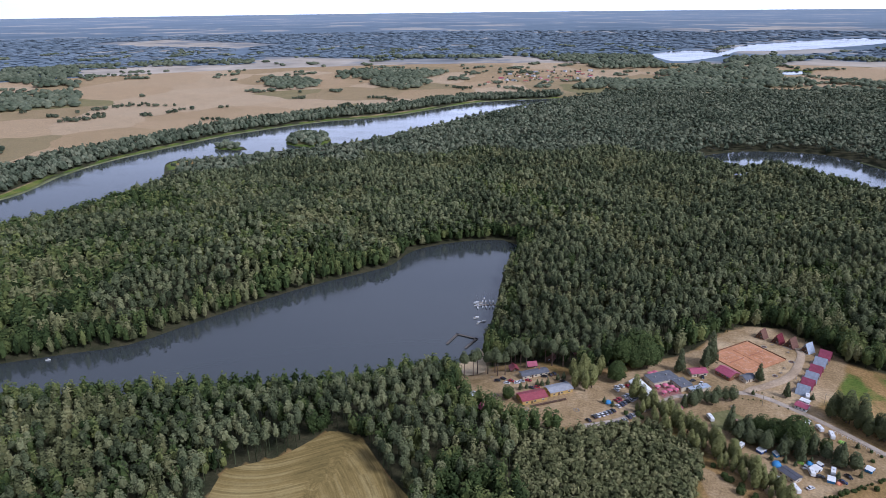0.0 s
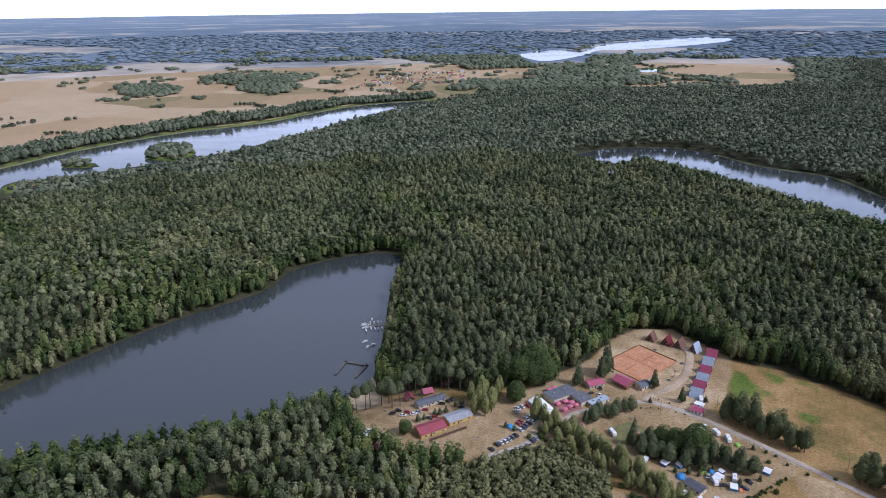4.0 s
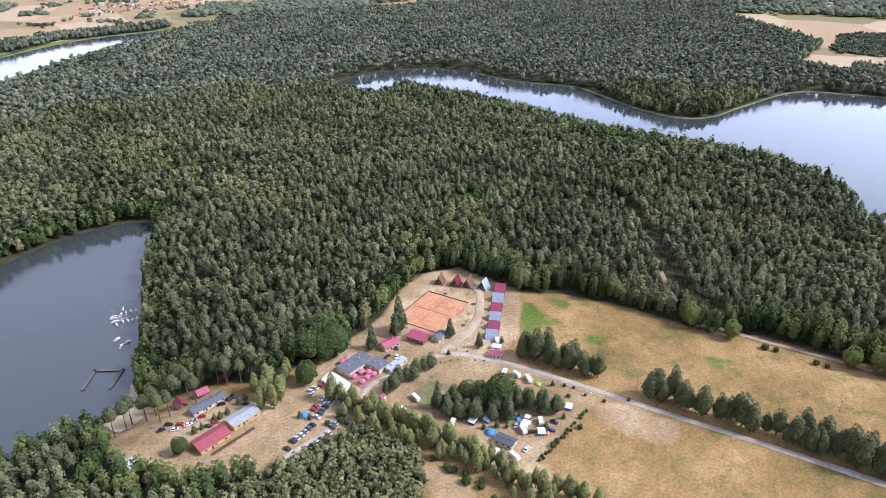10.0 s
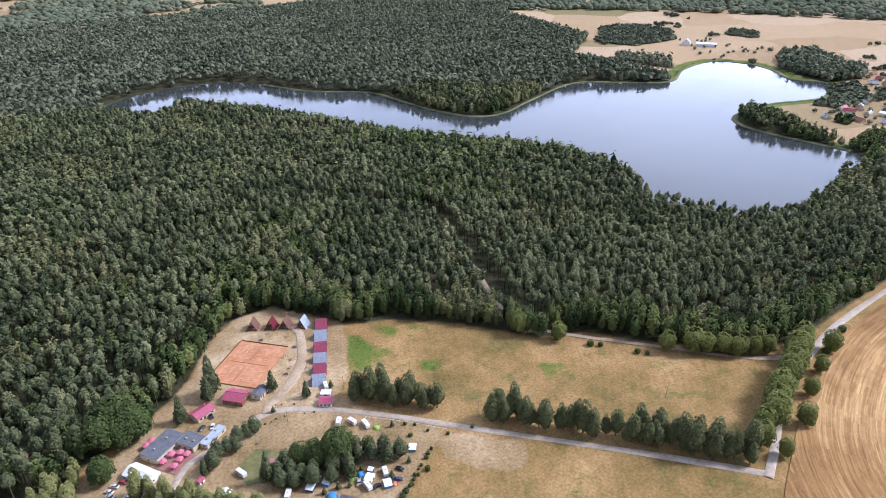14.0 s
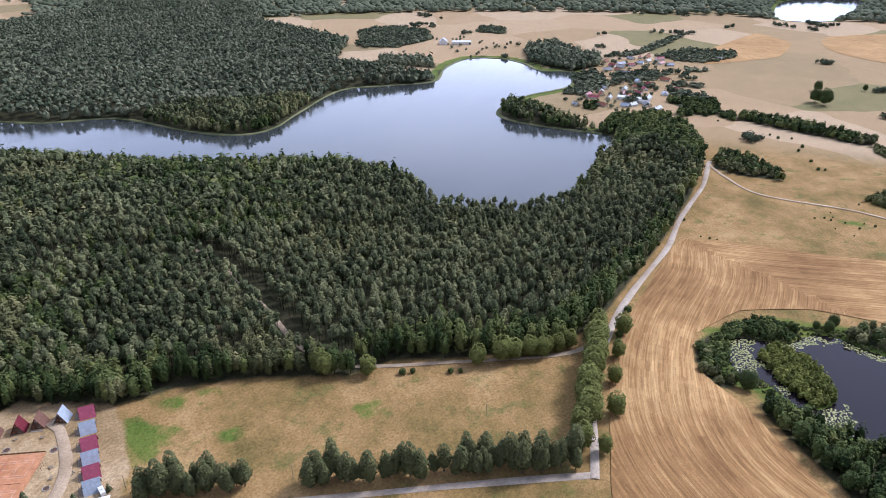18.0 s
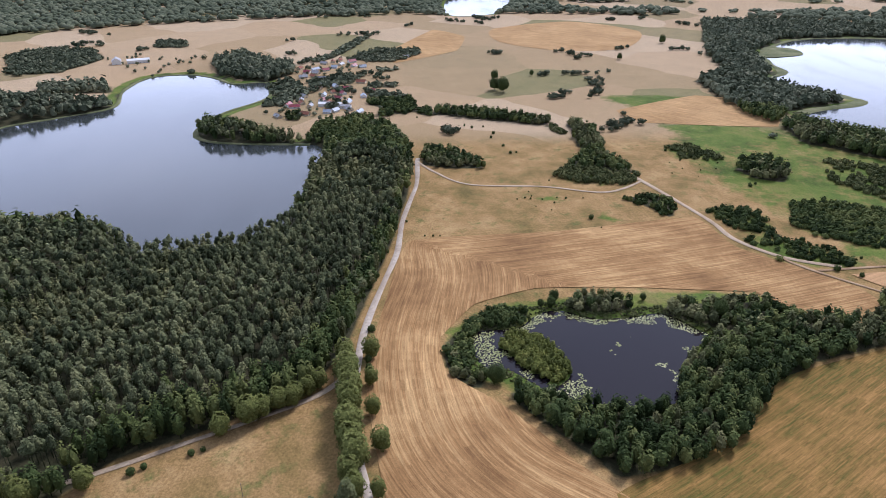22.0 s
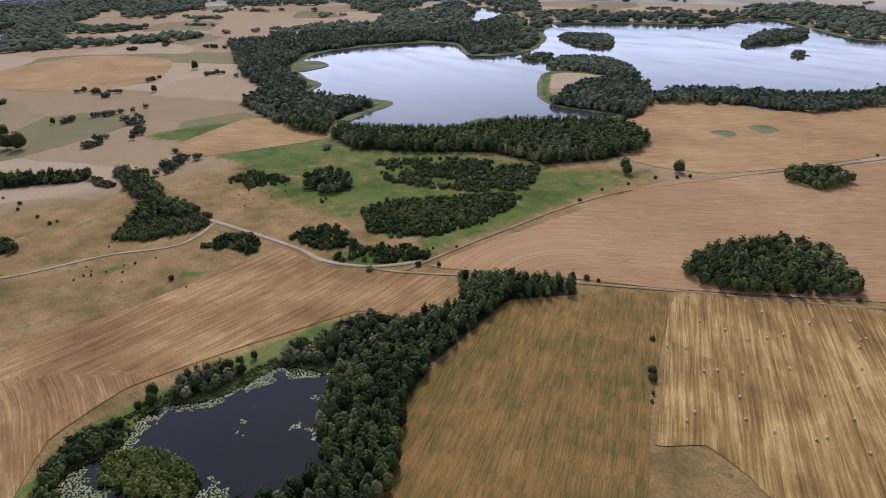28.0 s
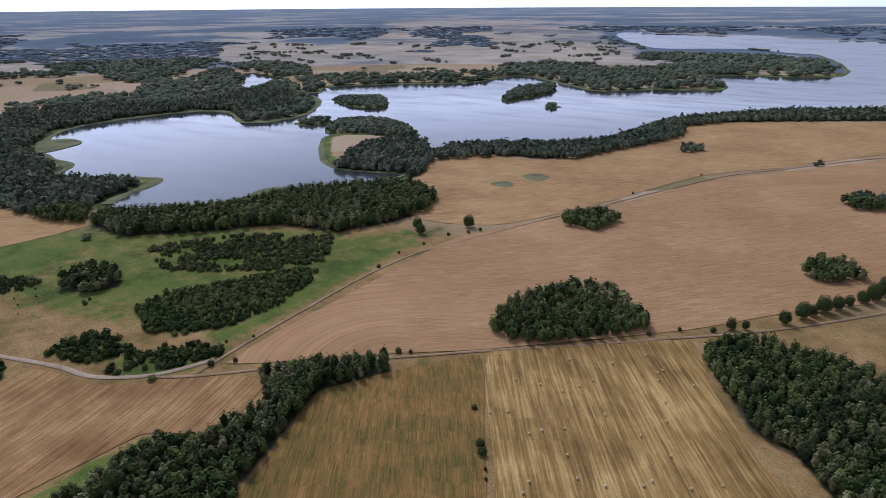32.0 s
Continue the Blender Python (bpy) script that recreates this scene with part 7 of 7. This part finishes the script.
tagged(new("water_lilies", mesh_from("water_lilies", lv, np.arange(len(lv)).reshape(-1, 6), mottled("lily_pads", (0.20, 0.22, 0.07), (0.30, 0.31, 0.11), (0.40, 0.39, 0.18), 0.2, 1.0, 0.5))), "floating water lily pads along the pond's edge", "water plants", kind="stuff")
ix, iy = scatter(ISLET, 3.0, 81)
plant("islet_willows", ix, iy, "shrub", (3, 6), 40, 5.0, 4.6, M_ISLET, "yellow-green willow scrub on the pond's islet", 82, False, 6, 0.45, 0.2, "shrubs")
rx, ry = lily_rng.uniform(440, 570, 5200), lily_rng.uniform(25, 205, 5200)
d = away(rx, ry, POND_LINE) * np.where(inside(rx, ry, POND_LINE), -1, 1)
sel = (d > -0.5) & (d < 9)
plant("reeds", rx[sel], ry[sel], "shrub", (2, 5), 6, 2.0, 2.6, M_WILLOW, "pale green reeds round the pond", 83, False, 5, 0.6, 0.2, "reeds")

# ---- straw bales ----
bale_mat = plain("pressed_straw", (0.66, 0.50, 0.27), 0.95, 0, 0.2, 4)
BALES = ((407, -144), (411, -189), (394, -192), (378, -192), (371, -204), (366, -216), (362, -246), (368, -280), (331, -250), (329, -255), (317, -215), (328, -240), (306, -246), (377, -137), (372, -144), (361, -153), (311, -193), (359, -98), (338, -114), (323, -116), (284, -138), (306, -127), (303, -133), (418, -239), (436, -215), (398, -151), (358, -88), (345, -180), (300, -160), (270, -150), (345, -270), (390, -235), (320, -170), (350, -130))
first_bale = None
for k, (x, y) in enumerate(BALES):
    m = pose(x, y, ground_z(x, y) + 0.42, 0, 0, (k * 67) % 180)
    if first_bale is None:
        first_bale = tagged(new("straw_bale"), "round straw bale lying on cut stubble", "bale", "bales on the straw field")
        part("roll", tube(0.75, 1.25, (0, 0, 0.75), "y", 18), bale_mat, first_bale)
        for s in (-0.4, 0, 0.4):
            part("twine", tube(0.765, 0.03, (0, s, 0.75), "y", 18), P_CREAM, first_bale, "thin band of twine")
        first_bale.matrix_world = m
    else:
        copy_thing(first_bale, m)


# ---- villages ----
def cottage(x, y, turn, roof_mat, wall_mat, long=11.0, wide=8.0, floors=1):
    house("cottage", x, y, long, wide, turn, 2.8 * floors, 0.75, roof_mat, wall_mat, "village house with a pitched " + ("red" if roof_mat in (R_TILE, R_RED) else "grey") + " roof among gardens", "house", "village houses", True, 0.5, 3)


R_TILE = plain("clay_tiles", (0.30, 0.12, 0.075), 0.85, 0, 0.3, 1.0)
village_rng = random.Random(4)
VILLAGE = ((1255, 376), (1222, 333), (1165, 321), (1123, 316), (1164, 389), (1153, 407), (1118, 335), (1347, 413), (1422, 430), (1403, 381), (1427, 368), (1453, 358), (1494, 365), (1439, 333), (1428, 316), (1466, 391), (1482, 376), (1234, 291), (1275, 375), (1091, 411), (1101, 375), (1142, 396), (1200, 300), (1518, 238), (1508, 535), (1480, 340), (1410, 400), (1380, 395), (1300, 310), (1180, 360), (1110, 345), (1147, 374), (1162, 348), (1190, 338), (1212, 362), (1182, 392), (1232, 348), (1252, 330), (1272, 350), (1330, 380), (1352, 396), (1386, 412), (1108, 300), (1206, 392))
for k, (x, y) in enumerate(VILLAGE):
    cottage(x, y, village_rng.uniform(0, 180), (R_TILE, R_RED, R_BLUE, R_GREY)[k % 4], (P_CREAM, P_WHITE, P_WHITE, P_CREAM)[k % 4], village_rng.uniform(10, 16), village_rng.uniform(7, 9))
house("white_barn", 1150, 345, 34, 11, 80, 4.5, 0.3, P_CANVAS, P_WHITE, "long white barn with a pale roof at the village edge", "barn", openings=6)
house("white_barn", 1137, 325, 22, 9, 80, 4.0, 0.3, R_GREY, P_WHITE, "grey-roofed farm building at the village edge", "barn", openings=5)
house("white_hall", 1512, 752, 40, 14, 110, 6, 0.35, P_CANVAS, P_WHITE, "large white hall by the lake's far end", "hall", openings=6)
house("white_hall", 1503, 790, 22, 16, 20, 7, 0.7, R_GREY, P_WHITE, "grey-roofed farmhouse by the lake's far end", "house", openings=4)
house("lake_house", 934, 264, 13, 8, 75, 3, 0.5, R_BLUE, P_WHITE, "blue-roofed house in the headland grove", "house")
house("white_hut", 988, -262, 7, 5, 30, 2.6, 0.4, P_CANVAS, P_WHITE, "small white hut by the lake wood", "hut", openings=2)
FAR_VILLAGE = ((186, 2324), (235, 2423), (273, 2528), (298, 2472), (333, 2524), (369, 2576), (414, 2600), (430, 2571), (477, 2590), (473, 2457), (520, 2561), (571, 2600), (422, 2409), (442, 2356), (274, 2369), (510, 1969), (416, 1920), (457, 1907), (336, 2416), (365, 2414), (400, 2464), (524, 2500), (214, 2322), (250, 2380), (310, 2350), (380, 2360), (350, 2480), (450, 2510), (540, 2450), (490, 2400))
for k, (x, y) in enumerate(FAR_VILLAGE):
    cottage(x, y, village_rng.uniform(0, 180), (R_TILE, R_RED, R_GREY)[k % 3], (P_CREAM, P_WHITE, P_WHITE)[k % 3], village_rng.uniform(11, 17), village_rng.uniform(8, 11))
vx, vy = [], []
for x, y in (*VILLAGE, *FAR_VILLAGE, *[(1480 + 25 * j, 735 + 30 * (j % 3)) for j in range(5)], *[(1440 + 20 * j, 700 - 8 * j) for j in range(5)]):
    for k in range(2 if y < 600 else 3):
        a, d = village_rng.uniform(0, 6.28), village_rng.uniform(14, 40)
        vx.append(x + d * math.cos(a))
        vy.append(y + d * math.sin(a))
vx, vy = np.array(vx), np.array(vy)
ok = shore(vx, vy) > 3
plant("garden_trees", vx[ok], vy[ok], "round", (3, 6), 20, 7, 7, M_MIDWOOD, "garden trees between the village houses", 601, True, 6, 0.5, 0.2, "trees")


# ---- small things in the yard ----
def fire_ring(x, y, wide):
    ring = root("fire_ring", x, y, 0, "ring of grey stones round an ashy fire place on sand", "fire place", "fire places in the yard", 0.0)
    count = int(wide * 7)
    for k in range(count):
        a = 2 * math.pi * k / count
        part("stone", box((0.34, 0.26, 0.24), (wide / 2 * math.cos(a), wide / 2 * math.sin(a), 0.1)), P_CONCRETE, ring)
    part("ash", tube(wide / 2 - 0.2, 0.06, (0, 0, 0.03), "z", 14), P_DARKWOOD, ring, "dark ash bed")


def picnic_table(x, y, turn):
    tb = root("picnic_table", x, y, turn, "weathered wooden picnic table with fixed benches", "table", "picnic tables in the yard", 0.0)
    for k in range(4):
        part("table_board", box((1.9, 0.17, 0.05), (0, -0.29 + 0.19 * k, 0.76)), P_PLANK, tb)
    for s in (-1, 1):
        part("bench", box((1.9, 0.28, 0.05), (0, 0.72 * s, 0.45)), P_PLANK, tb)
        part("frame", box((0.09, 1.6, 0.09), (0.7 * s, 0, 0.38)), P_PLANK, tb)
        for e in (-1, 1):
            part("leg", box((0.09, 0.09, 0.8), (0.7 * s, 0.45 * e, 0.38)), P_PLANK, tb)


def swing(x, y, turn):
    sw = root("swing", x, y, turn, "wooden garden swing with two seats", "swing", "", 0.0)
    part("beam", box((3.4, 0.12, 0.12), (0, 0, 2.2)), P_WOOD, sw)
    for s in (-1, 1):
        for e in (-1, 1):
            part("leg", box((0.1, 0.1, 2.3), (1.6 * s, 0.6 * e, 1.1)), P_WOOD, sw)
        part("seat", box((0.5, 0.22, 0.04), (0.7 * s, 0, 0.5)), P_DARKWOOD, sw)
        for e in (-0.2, 0.2):
            part("rope", tube(0.015, 1.7, (0.7 * s + e, 0, 1.35)), P_STEEL, sw)


for x, y, wide in ((283, 507, 3.2), (292, 486, 3.4), (273, 468, 3.0), (118, 452, 3.6)):
    fire_ring(x, y, wide)
for x, y, turn in ((278, 471, 20), (283, 477, 70), (290, 510, 10), (296, 499, 40), (144, 462, 30), (133, 459, 80), (176, 470, 15), (258, 395, 45), (246, 376, 10), (268, 390, 80), (232, 434, 30), (104, 470, 60), (92, 476, 0)):
    picnic_table(x, y, turn)
swing(281, 481, 35)
for x, y in ((254, 451), (256.5, 448.8), (261, 444), (242, 442.5), (245, 441.5), (248, 441.6), (252, 440), (260, 434), (264, 431)):
    grow("bush", x, y, 0.28, "low shrubs beside the camp road")
